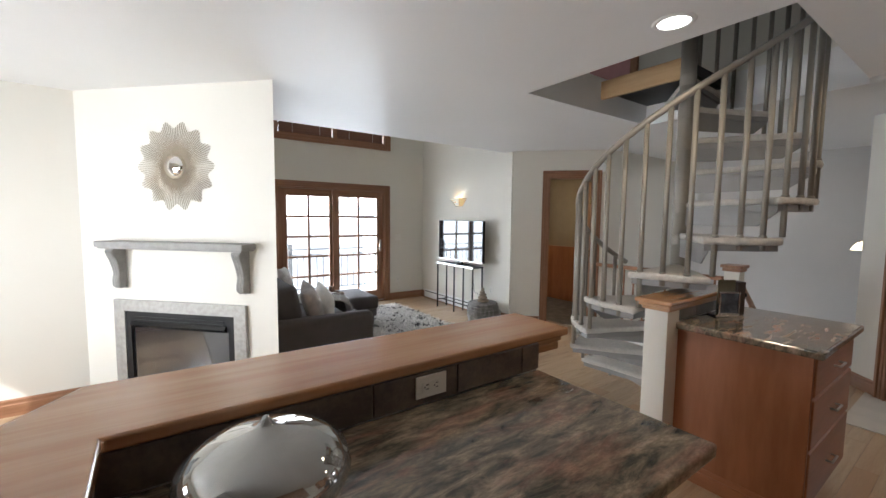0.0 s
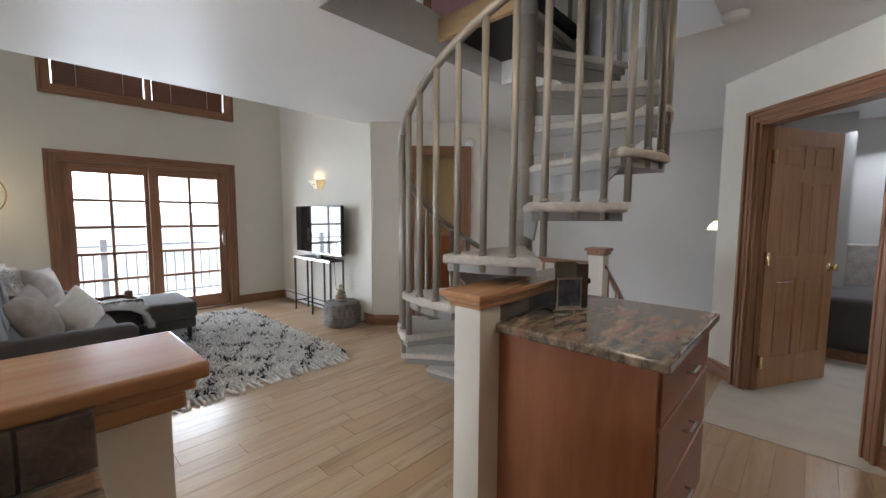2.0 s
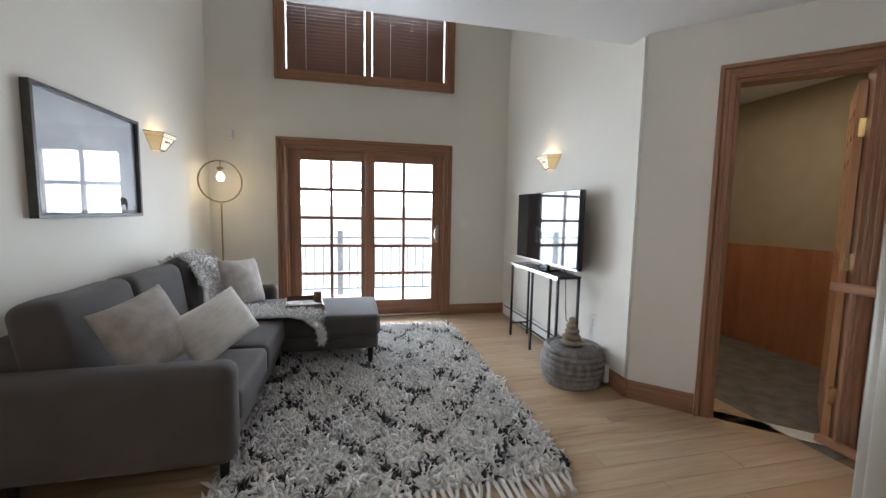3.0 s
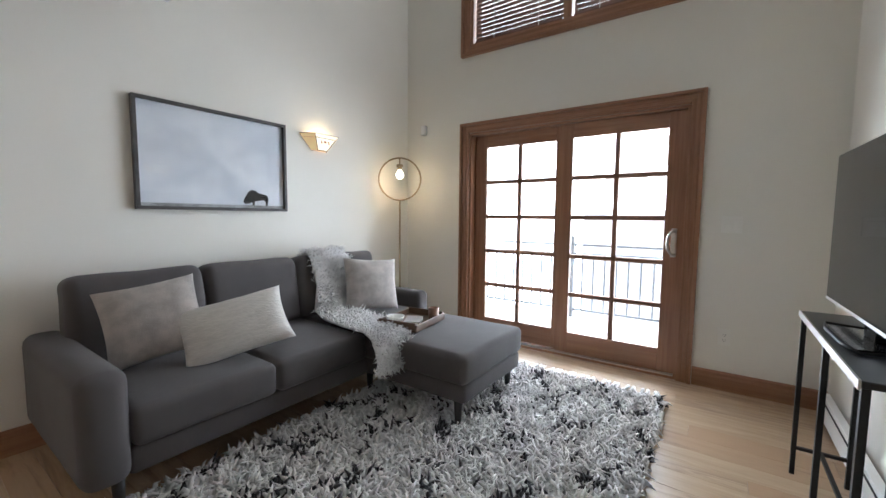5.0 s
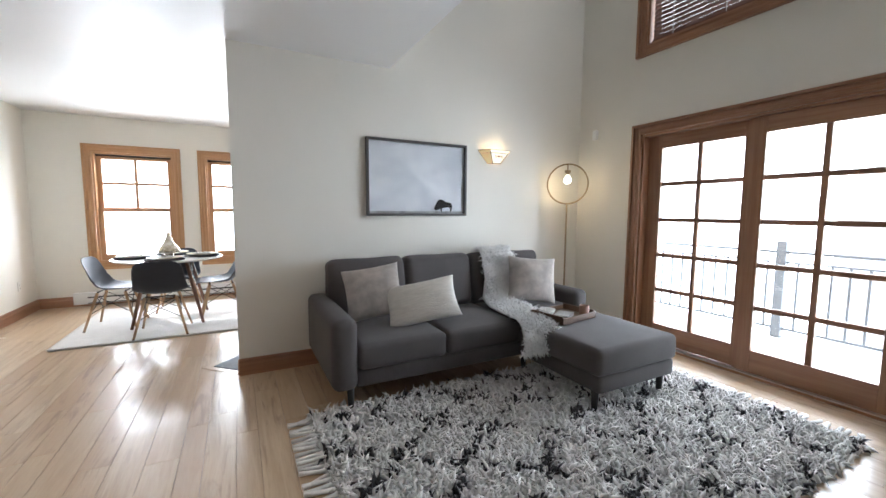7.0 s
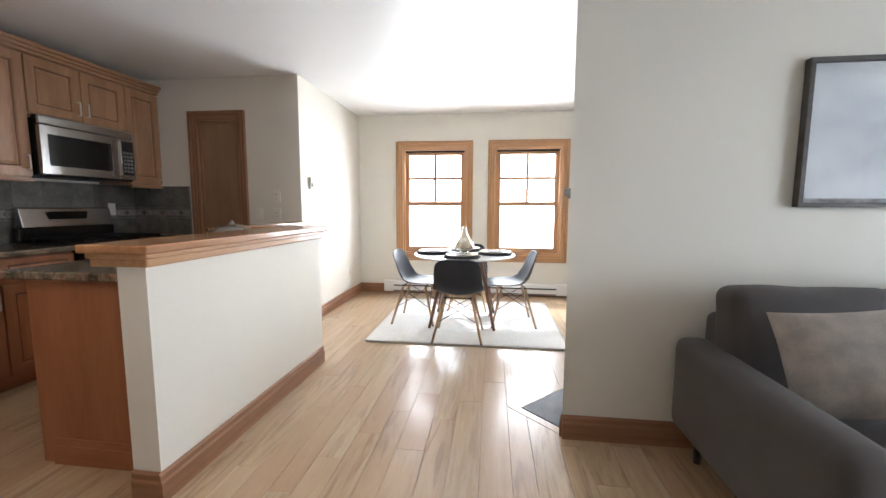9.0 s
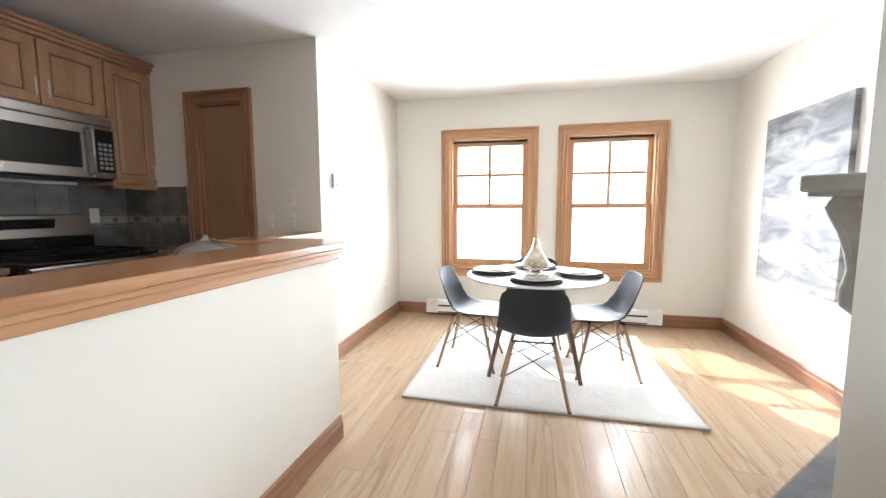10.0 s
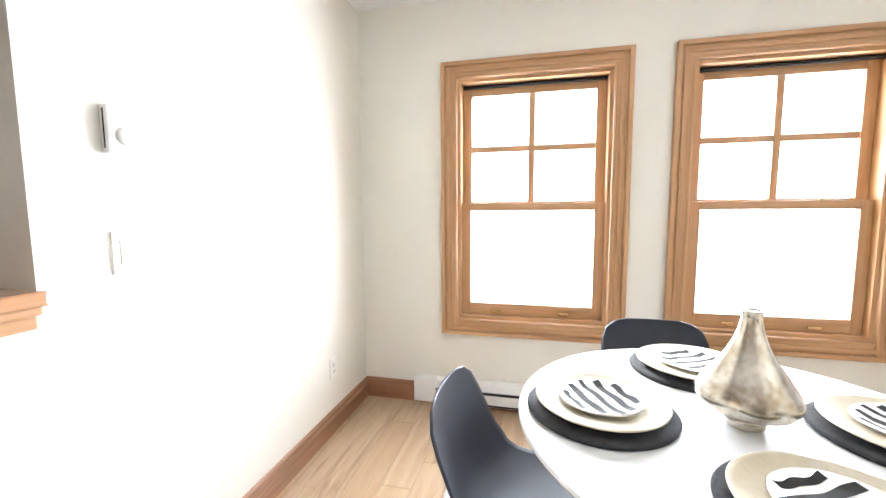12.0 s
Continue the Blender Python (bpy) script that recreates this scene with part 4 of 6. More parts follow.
def stove():
    s = thing("stove", (-0.33, YW + 0.05, 0), "black and stainless freestanding gas range", "stove")
    part("body", boxes((-0.375, 0.375, 0.02, 0.60, 0.03, 0.905), bevel=0.006), M_BLACK, s)
    part("cooktop", boxes((-0.378, 0.378, 0.02, 0.655, 0.905, 0.925), bevel=0.006), M_BLACK, s, "glossy black cooktop")
    part("oven_door", boxes((-0.37, 0.37, 0.60, 0.64, 0.22, 0.76), bevel=0.008), M_STEEL, s)
    part("oven_window", boxes((-0.26, 0.26, 0.638, 0.643, 0.34, 0.64), bevel=0.002), M_BLACK, s)
    part("oven_handle", tube([(-0.31, 0.64, 0.71), (-0.31, 0.69, 0.715), (0.31, 0.69, 0.715), (0.31, 0.64, 0.71)], 0.011), M_STEEL, s)
    part("control_strip", boxes((-0.37, 0.37, 0.60, 0.645, 0.77, 0.90), bevel=0.01), M_STEEL, s)
    for i in range(5):
        x = -0.28 + i * 0.14
        part("burner_knob", placed(lathe([(0, 0.03), (0.019, 0.029), (0.022, 0.0), (0, 0)], 18), pose(x, 0.645, 0.84, -90)), M_BLACK, s)
    part("backguard", boxes((-0.378, 0.378, 0.012, 0.07, 0.925, 1.03), bevel=0.006), M_BLACK, s)
    part("control_panel", prism([(0.012, 1.03), (0.085, 1.03), (0.055, 1.18), (0.012, 1.19)], -0.36, 0.36, 0.006), M_STEEL, s, "slanted stainless control panel", at=Matrix(((0, 0, 1, 0), (1, 0, 0, 0), (0, 1, 0, 0), (0, 0, 0, 1))))
    part("display", boxes((-0.15, 0.15, -0.002, 0.002, -0.05, 0.05)), M_BLACK, s, "black glass display", at=pose(0.02, 0.0735, 1.105, -11))
    for x in (-0.19, 0.19):
        g = bmesh.new()
        for dx in (-0.14, 0, 0.14):
            join(g, boxes((x + dx - 0.006, x + dx + 0.006, 0.11, 0.58, 0.940, 0.955), bevel=0.002))
        for dy in (0.12, 0.34, 0.57):
            join(g, boxes((x - 0.15, x + 0.15, dy - 0.006, dy + 0.006, 0.938, 0.953), bevel=0.002))
        for dx in (-0.14, 0.14):
            for dy in (0.12, 0.57):
                join(g, boxes((x + dx - 0.007, x + dx + 0.007, dy - 0.007, dy + 0.007, 0.924, 0.942)))
        part("grate", g, M_IRON, s, "cast iron pan grate")
        for dy in (0.22, 0.46):
            part("burner", lathe([(0, 0.016), (0.03, 0.014), (0.045, 0.004), (0.045, 0)], 20, (x, dy, 0.924)), M_IRON, s)


stove()


def microwave():
    m = thing("microwave", (-0.32, YW, 1.425), "stainless over-the-range microwave under the wall cabinets", "microwave")
    part("body", boxes((-0.38, 0.38, 0, 0.37, 0, 0.43), bevel=0.004), M_BLACK, m)
    part("vent_grille", boxes((-0.38, 0.38, 0.37, 0.40, 0.365, 0.43), bevel=0.01), M_STEEL, m)
    part("door_frame", placed(wall_holes(-0.22, 0.38, 0.01, 0.36, 0.03, [(-0.16, 0.33, 0.07, 0.30)]), pose(0, 0.37, 0)), M_STEEL, m, "stainless door frame")
    part("door_window", boxes((-0.16, 0.33, 0.372, 0.39, 0.07, 0.30)), M_BLACK, m, "black glass door window")
    part("keypad_panel", boxes((-0.38, -0.225, 0.37, 0.398, 0.01, 0.36), bevel=0.003), M_STEEL, m)
    part("keypad", boxes((-0.365, -0.25, 0.397, 0.401, 0.05, 0.34)), M_BLACK, m)
    keys = bmesh.new()
    for i in range(3):
        for j in range(6):
            join(keys, boxes((-0.355 + i * 0.033, -0.330 + i * 0.033, 0.400, 0.4025, 0.07 + j * 0.032, 0.092 + j * 0.032)))
    part("keys", keys, material("grey_key_print", (0.16, 0.16, 0.16), 0.5, bump=0), m)
    part("handle", tube([(-0.205, 0.40, 0.03), (-0.205, 0.44, 0.04), (-0.205, 0.44, 0.33), (-0.205, 0.40, 0.34)], 0.010), M_STEEL, m)
    part("bottom_grille", boxes((-0.37, 0.37, 0.03, 0.36, -0.006, 0.001)), M_IRON, m)


microwave()


def refrigerator():
    f = thing("refrigerator", (3.135, -0.90, 0), "stainless bottom-freezer refrigerator with grey sides", "refrigerator")
    w, d = 0.755, 0.60
    part("cabinet", boxes((0, w, 0, d, 0.03, 1.745), bevel=0.006), M_FRIDGESIDE, f, "dark grey enamel side")

    def bowed(z0, z1):
        pts = [(0.004, d + 0.006)] + [(0.004 + (w - 0.008) * i / 12, d + 0.055 + 0.035 * math.sin(math.pi * i / 12)) for i in range(13)] + [(w - 0.004, d + 0.006)]
        return prism(pts, z0, z1, 0.006, 2)

    a = part("upper_door", bowed(0.66, 1.74), M_STEEL, f, "stainless fresh-food door")
    b = part("freezer_drawer", bowed(0.07, 0.65), M_STEEL, f, "stainless freezer drawer")
    x = w - 0.10
    part("handle", boxes((x - 0.016, x + 0.016, d + 0.125, d + 0.15, 0.78, 1.60), (x - 0.014, x + 0.014, d + 0.06, d + 0.13, 0.79, 0.85), (x - 0.014, x + 0.014, d + 0.06, d + 0.13, 1.53, 1.59), bevel=0.007), M_STEEL, a, "square stainless bar handle")
    part("handle", tube([(0.10, d + 0.06, 0.565), (0.10, d + 0.13, 0.575), (0.25, d + 0.165, 0.578), (w - 0.25, d + 0.165, 0.578), (w - 0.10, d + 0.13, 0.575), (w - 0.10, d + 0.06, 0.565)], 0.014), M_STEEL, b, "curved stainless drawer handle")
    part("gasket", boxes((0.01, w - 0.01, d, d + 0.0062, 0.07, 1.73)), M_DARK, f)
    part("hinge_cover", boxes((0.02, 0.10, d - 0.03, d + 0.05, 1.745, 1.765), bevel=0.004), M_DARK, f)
    for xx in (0.05, w - 0.05):
        part("foot", rod((xx, 0.5, 0), (xx, 0.5, 0.035), 0.02), M_DARK, f)
        part("foot", rod((xx, 0.08, 0), (xx, 0.08, 0.035), 0.02), M_DARK, f)


refrigerator()

# ---- stair-side cabinet with granite top, post and low wall ----
ic = thing("stair_cabinet", (0.13, 0.045, 0), "cherry drawer cabinet beside the spiral stair", "cabinet")
part("body", boxes((2.255, 3.03, 0.565, 1.15, 0.10, 0.872)), M_CHERRY[2], ic)
part("side_panel", boxes((2.237, 2.255, 0.55, 1.15, 0.10, 0.872), bevel=0.002), M_CHERRY[2], ic)
part("base_moulding", boxes((2.225, 2.253, 0.60, 1.15, 0, 0.075), (2.231, 2.25, 0.60, 1.15, 0.075, 0.105), bevel=0.004), M_CHERRY[1], ic)
part("toe_kick", boxes((2.262, 3.02, 0.61, 1.15, 0, 0.10)), M_CHERRY[0], ic)
for z0, z1 in ((0.115, 0.40), (0.415, 0.66), (0.675, 0.86)):
    dr = part("drawer_front", boxes((2.262, 3.022, 0.543, 0.565, z0, z1), bevel=0.006), M_CHERRY[0], ic)
    zc = (z0 + z1) / 2
    for xx in (2.64,):
        part("handle", tube([(xx - 0.05, 0.545, zc), (xx - 0.05, 0.517, zc), (xx + 0.05, 0.517, zc), (xx + 0.05, 0.545, zc)], 0.0055), M_NICKEL, dr)
solid("granite_counter", boxes((2.338, 3.19, 0.557, 1.195, 0.873, 0.912), bevel=0.009, seg=3), M_GRANITE, "polished dark granite top of the stair cabinet", "worktop")
structure("low_wall", boxes((2.235, 2.37, 1.19, 1.32, 0, 0.985), (2.37, 3.08, 1.205, 1.32, 0, 0.985)), M_WALL, "cream painted low wall and post by the stair")
cap = thing("low_wall_cap", (0.135, 0.025, 0.05), "varnished wood cap on the low wall", "trim")
part("board", boxes((2.045, 2.98, 1.125, 1.335, 0.975, 1.0), bevel=0.008, seg=3), M_BAR[0], cap)
part("cove", boxes((2.065, 2.97, 1.142, 1.318, 0.955, 0.975), bevel=0.006), M_PALE[0], cap)
part("bead", boxes((2.08, 2.96, 1.150, 1.306, 0.935, 0.955), bevel=0.006), M_PALE[0], cap)
us = tagged(new("tile_splash"), "grey slate tile splash on the low wall", "tiling", "", "structure")
us.location = (0.132, 0.050, 0)
for i in range(3):
    part("tile", boxes((2.24 + i * 0.24, 2.24 + i * 0.24 + 0.236, 1.146, 1.1545, 0.913, 0.984)), M_GREYSLATE, us)
baseboard(2.235, 1.32, 2.235, 1.19)
baseboard(3.08, 1.32, 2.235, 1.32)


# ---- spiral stair ----
SC = Vector((3.115, 1.547, 0))
RISE, TURN0, STEP, RAD, RAIL = 0.2335, 65.0, 30.0, 0.745, 1.01


def polar(r, deg, z):
    return Vector((r * math.cos(radians(deg)), r * math.sin(radians(deg)), z))


def wedge(r0, r1, a0, a1, z0, z1, over=0.0, n=6, bevel=0.0, seg=2):
    pts = []
    h0, h1 = a0 - math.degrees(over / r0) * 0.4, a1 + math.degrees(over / r0) * 0.4
    pts += [tuple(polar(r0, h0 + (h1 - h0) * i / 3, 0)[:2]) for i in range(4)]
    g0, g1 = a0 - math.degrees(over / r1), a1 + math.degrees(over / r1)
    pts += [tuple(polar(r1, g1 + (g0 - g1) * i / n, 0)[:2]) for i in range(n + 1)]
    return prism(pts, z0, z1, bevel, seg)


def spiral_stair():
    st = thing("spiral_stair", (SC.x, SC.y, 0), "taupe steel spiral stair with carpeted treads", "staircase")
    part("centre_pole", rod((0, 0, 0), (0, 0, 3.75), 0.052, seg=24), M_TAUPE, st, "taupe painted steel centre pole")
    part("base_plate", lathe([(0, 0.012), (0.13, 0.012), (0.135, 0.006), (0.135, 0)], 28), M_TAUPE, st)
    rnd = random.Random(2)
    for k in range(1, 12):
        a0, z = TURN0 + (k - 1) * STEP, k * RISE
        pan = wedge(0.045, RAD - 0.01, a0, a0 + STEP, z - 0.075, z - 0.028, 0.012)
        # web plate hanging under the front edge, cut off at a slant near the rim
        q = polar(0.004, a0 + 91, 0)
        for r0, r1, d0, d1 in ((0.04, 0.60, 0.17, 0.165), (0.60, RAD - 0.03, 0.165, 0.085)):
            p0, p1 = polar(r0, a0 + 1, 0), polar(r1, a0 + 1, 0)
            hexa(pan, [p + s_ + Vector((0, 0, zz)) for zz2 in (0, 1) for p, s_, zz in ((p0, -q, z - (0.07 if zz2 else d0)), (p1, -q, z - (0.07 if zz2 else d1)), (p1, q, z - (0.07 if zz2 else d1)), (p0, q, z - (0.07 if zz2 else d0)))])
        tr = part("tread", pan, M_TREADMETAL, st, "grey painted steel tread pan")
        cp = wedge(0.055, RAD + 0.012, a0, a0 + STEP, z - 0.038, z + 0.004, 0.028, 12, 0.014, 3)
        bmesh.ops.subdivide_edges(cp, edges=[e for e in cp.edges if e.calc_length() > 0.05], cuts=6, use_grid_fill=True)
        for v in cp.verts:
            v.co += 0.007 * noise.noise_vector(v.co * 42 + Vector((k, 0, 0)))
        for f in cp.faces:
            f.smooth = True
        part("carpet_pad", cp, M_CARPET, tr, "looped oatmeal carpet wrapped over the tread")
        part("collar", lathe([(0.052, z - 0.085), (0.0548, z - 0.083), (0.0548, z - 0.012), (0.052, z - 0.01)], 24, smooth=False), M_TAUPE, tr)
        for j in range(3):
            a = a0 + 3 + j * 10
            foot = polar(RAD - 0.012, a, z - (0.225 if j == 0 else 0.07))
            top = polar(RAD - 0.012, a, RISE * (1 + (a - TURN0) / STEP) + RAIL - 0.10)
            part("baluster", rod(foot, top, 0.0155, seg=12), M_TAUPE, st)
            part("baluster_shoe", lathe([(0.0155, 0), (0.020, 0.0), (0.020, 0.010), (0.0155, 0.014)], 10, polar(RAD - 0.012, a, z + 0.004)), M_TAUPE, st)
    pts = [polar(RAD - 0.012, TURN0 - 6 + 4 * i, RISE * (1 + (-6 + 4 * i) / STEP) + RAIL - 0.095) for i in range(84)]
    part("handrail", tube(pts, 0.021, 10), M_TAUPE, st, "taupe painted helical steel handrail")
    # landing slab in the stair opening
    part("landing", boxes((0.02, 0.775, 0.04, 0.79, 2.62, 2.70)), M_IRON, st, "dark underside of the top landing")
    part("landing_fascia", boxes((-0.02, 0.02, 0.05, 0.79, 2.55, 2.70), bevel=0.004), M_PINE, st, "bare pine fascia board")
    part("landing_edge", boxes((-0.77, -0.0, 0.765, 0.785, 2.62, 2.735), bevel=0.004), M_TRIM[0], st)
    part("guard_rail", boxes((-0.015, 0.015, 0.06, 0.79, 3.62, 3.66), bevel=0.006), M_TAUPE, st)


M_PINE = material("raw_pine_board", (0.62, 0.42, 0.22), 0.5, 0, 0.1, (14, 1.5, 14), 60, 0.1, second=(0.50, 0.31, 0.15))
spiral_stair()

# ---- stairwell beyond: newel, guard rail and stairs going down ----
nw = thing("newel_post", (4.58, 1.665, 0), "white boxed newel post with a stained wood cap", "newel post")
part("post", boxes((-0.065, 0.065, -0.065, 0.065, 0, 1.0)), M_WALL, nw)
part("cap", boxes((-0.095, 0.095, -0.095, 0.095, 1.035, 1.065), (-0.08, 0.08, -0.08, 0.08, 1.0, 1.036), bevel=0.006), M_TRIM[0], nw, "stained wood stepped cap")
gr = thing("guard_railing", (4.50, 1.73, 0), "stained wood guard railing at the stairwell", "railing")
part("top_rail", boxes((-0.03, 0.03, 0, 1.62, 0.90, 0.945), bevel=0.01), M_TRIM[1], gr)
part("bottom_rail", boxes((-0.02, 0.02, 0, 1.62, 0.08, 0.12), bevel=0.006), M_TRIM[1], gr)
for i in range(13):
    part("spindle", lathe([(0.012, 0.12), (0.016, 0.30), (0.010, 0.34), (0.018, 0.50), (0.010, 0.70), (0.014, 0.74), (0.012, 0.90)], 8, (0, 0.07 + i * 0.122, 0)), M_TRIM[2], gr)
fl = thing("stair_flight", (4.56, 0.875, 0), "carpeted straight stairs going down", "stairs")
for k in range(10):
    part("step", boxes((k * 0.25, k * 0.25 + 0.28, 0.0, 0.72, -0.19 * (k + 1) - 0.17, -0.19 * (k + 1)), bevel=0.012), M_CARPET, fl)
hr = thing("stair_handrail", (4.56, 1.62, 0), "stained wood handrail descending with the stairs", "railing")
part("rail", tube([(0, 0, 0.90), (0.05, 0, 0.885), (2.2, 0, -0.75)], 0.026, 10), M_TRIM[0], hr)
for k in range(9):
    part("spindle", rod((0.15 + k * 0.22, 0, -0.30 - k * 0.168), (0.15 + k * 0.22, 0, 0.80 - k * 0.168), 0.011, seg=8), M_TRIM[2], hr)
sc = thing("stair_sconce", (5.66, 0.873, 1.24), "brass wall sconce with a white glass shade, lit", "wall lamp")
part("shade", placed(lathe([(0.02, 0.06), (0.05, 0.03), (0.075, -0.02), (0.072, -0.02), (0.047, 0.028), (0.018, 0.056)], 20), pose(0, 0.09, 0)), glowing("lit_glass_shade", (1, 0.8, 0.5), 3.0), sc)
part("arm", tube([(0, 0, 0.0), (0, 0.05, 0.08), (0, 0.09, 0.07)], 0.008), M_BRASS, sc)

M_TRAYDARK = material("dark_walnut_block", (0.06, 0.04, 0.03), 0.45)
# card stand on the stair cabinet
ln = thing("card_stand", pose(2.77, 1.10, 0.913, 0, 0, -38), "small dark stand holding framed cards on the granite", "card stand")
part("base", boxes((-0.085, 0.085, -0.05, 0.05, 0, 0.012), bevel=0.003), M_STEEL, ln)
part("front_card", boxes((-0.062, 0.050, -0.040, -0.034, 0.012, 0.150), bevel=0.001), material("blue_grey_card", (0.12, 0.14, 0.17), 0.3, 0, 0.5, (18, 18, 18), 60, 0, second=(0.035, 0.04, 0.05)), ln, "blue-grey picture card")
part("card_frame", placed(wall_holes(-0.068, 0.056, 0.012, 0.156, 0.012, [(-0.058, 0.046, 0.024, 0.145)]), pose(0, -0.046, 0)), M_STEEL, ln, "smoky clear card frame")
part("tall_card", boxes((-0.060, 0.045, -0.012, -0.007, 0.012, 0.225)), material("olive_tan_card", (0.22, 0.20, 0.13), 0.6), ln, "plain olive-tan card")
part("dark_block", boxes((0.050, 0.095, -0.03, 0.045, 0.012, 0.215), bevel=0.003), M_TRAYDARK, ln, "dark wooden block")
part("knob", lathe([(0, 0.026), (0.013, 0.022), (0.017, 0.010), (0.010, 0.0), (0, 0)], 16, (0, 0, 0)), M_IRON, ln, at=pose(0.095, 0.0, 0.13, 0, 90, 0))


# ---- recessed ceiling lights and small ceiling fittings ----
def downlight(x, y):
    d = thing("recessed_light", (x, y, H), "white trimmed recessed ceiling light, switched on", "ceiling light", "recessed ceiling lights")
    part("trim_ring", lathe([(0.070, 0.0), (0.072, -0.006), (0.092, -0.004), (0.095, 0.0)], 32), M_WHITE, d)
    part("lens", lathe([(0.0, -0.003), (0.071, -0.002), (0.071, 0.0)], 32), glowing("lit_lens", (1.0, 0.93, 0.82), 9.0), d, "glowing round lens")
    lamp("downlight", "AREA", pose(x, y, H - 0.012), 5.0, (1.0, 0.78, 0.52), 0.12, label="lamp of the recessed light")


downlight(1.94, 1.10), downlight(3.10, 0.11)
sm = solid("smoke_detector", lathe([(0, -0.035), (0.05, -0.033), (0.062, -0.02), (0.065, 0)], 28), M_WHITE, "round white smoke detector on the ceiling", "smoke detector")
sm.matrix_basis = pose(3.75, 0.65, H)


# ---- fireplace ----
M_FIREFRAME = material("pewter_surround", (0.36, 0.35, 0.325), 0.45, 0.3, 0.12, (30, 30, 30), 200, 0.3)
fp = thing("fireplace", FPW, "gas fireplace with pewter surround and dark glass front", "fireplace")
part("surround", placed(wall_holes(0.30, 1.43, 0.02, 0.85, 0.03, [(0.395, 1.335, 0.02, 0.765)]), pose(0, -0.03, 0)), M_FIREFRAME, fp, "embossed pewter surround")
part("inner_frame", placed(wall_holes(0.397, 1.333, 0.0, 0.763, 0.05, [(0.445, 1.285, 0.09, 0.645)]), pose(0, -0.024, 0)), M_IRON, fp, "black metal frame")
part("hood", prism([(-0.050, 0.665), (-0.024, 0.64), (-0.024, 0.69), (-0.03, 0.69)], 0.46, 1.27), M_BLACK, fp, "black metal hood lip", at=Matrix(((0, 0, 1, 0), (1, 0, 0, 0), (0, 1, 0, 0), (0, 0, 0, 1))))
part("glass", boxes((0.445, 1.285, -0.008, -0.003, 0.09, 0.645)), material("dark_fire_glass", (0.03, 0.03, 0.032), 0.03, 0, 0.1, bump=0, spec=1.0, coat=1.0), fp, "dark reflective glass")
part("firebox", boxes((0.41, 1.32, 0.03, 0.27, 0.09, 0.76)), M_DARK, fp)
for z in (0.03, 0.055, 0.69, 0.715):
    part("louvre", boxes((0.48, 1.25, -0.032, -0.022, z, z + 0.012), bevel=0.002), M_IRON, fp)


def corbel(s):
    """A scrolled bracket with an acanthus-like fluted front."""
    prof = [(0, 0), (-0.165, 0), (-0.170, -0.03), (-0.150, -0.05), (-0.115, -0.09), (-0.085, -0.15), (-0.075, -0.20), (-0.09, -0.25), (-0.085, -0.29), (-0.055, -0.31), (-0.03, -0.30), (0, -0.32)]
    bm = prism([(y * 0.62, z) for y, z in prof], -0.032, 0.032, 0.005, 2)
    turn = Matrix(((0, 0, 1, 0), (1, 0, 0, 0), (0, 1, 0, 0), (0, 0, 0, 1)))
    placed(bm, turn)
    for x in (-0.020, 0.0, 0.020):
        join(bm, tube([(x, y * 0.63 - 0.004, z) for y, z in prof[2:10]], [0.009, 0.013, 0.015, 0.014, 0.012, 0.014, 0.013, 0.007], 8))
    join(bm, placed(rod((-0.037, 0, 0), (0.037, 0, 0), 0.024, seg=16), pose(0, -0.038, -0.275)))
    join(bm, placed(rod((-0.035, 0, 0), (0.035, 0, 0), 0.021, seg=16), pose(0, -0.088, -0.03)))
    return placed(bm, pose(s, 0, 1.255))


ms = thing("mantel_shelf", FPW, "grey cast stone mantel shelf on two carved corbels", "mantel")
part("shelf", boxes((0.30, 1.51, -0.155, 0, 1.262, 1.305), bevel=0.006), M_STONE, ms, "grey stone shelf")
part("shelf_band", boxes((0.315, 1.495, -0.14, 0, 1.25, 1.2625)), M_STONE, ms)
for s in (0.375, 1.425):
    part("corbel", corbel(s), M_STONE, ms, "carved grey stone corbel")

M_GILT = material("pale_gilt_rays", (0.46, 0.40, 0.31), 0.4, 0.6, 0.1, bump=0)
sb = thing("sunburst_mirror", FPW @ pose(0.88, 0, 1.855), "sunburst mirror with pale gilt rays", "mirror")
part("backing", placed(lathe([(0, 0.02), (0.085, 0.02), (0.09, 0.012), (0.09, 0)], 40), pose(0, 0, 0, 90)), M_GILT, sb)
part("mirror_glass", placed(lathe([(0, 0.030), (0.04, 0.028), (0.072, 0.021), (0.072, 0.02)], 40), pose(0, 0, 0, 90)), M_MIRROR, sb, "small convex mirror")
for i in range(112):
    a = 2 * math.pi * i / 112
    r = 0.298 + 0.026 * math.cos(a * 14)
    part("ray", rod((0.075 * math.cos(a), -0.010, 0.075 * math.sin(a)), (r * math.cos(a), -0.008, r * math.sin(a)), 0.0036, 0.0026, 5), M_GILT, sb)

# slanted slate hearth let into the floor, with a wood border
def along(s, d):
    p = FPW @ Vector((s, -d, 0))
    return (p.x, p.y)


structure("hearth", prism([along(0.0, 0.0), along(1.60, 0.0), along(1.60, 0.33), along(0.0, 0.33)], -0.01, 0.006, 0.002, 1), material("grey_slate_hearth", (0.17, 0.172, 0.18), 0.6, 0, 0.2, (5, 5, 5), 50, 0.25, second=(0.10, 0.105, 0.115)), "grey slate hearth set in the floor", "hearth")
structure("hearth_border", prism([along(0.0, 0.335), along(1.605, 0.335), along(1.605, 0.0), along(1.655, 0.0), along(1.655, 0.39), along(0.0, 0.39)], -0.01, 0.003, 0.001, 1), M_FLOOR, "pale wood border round the hearth", "trim")

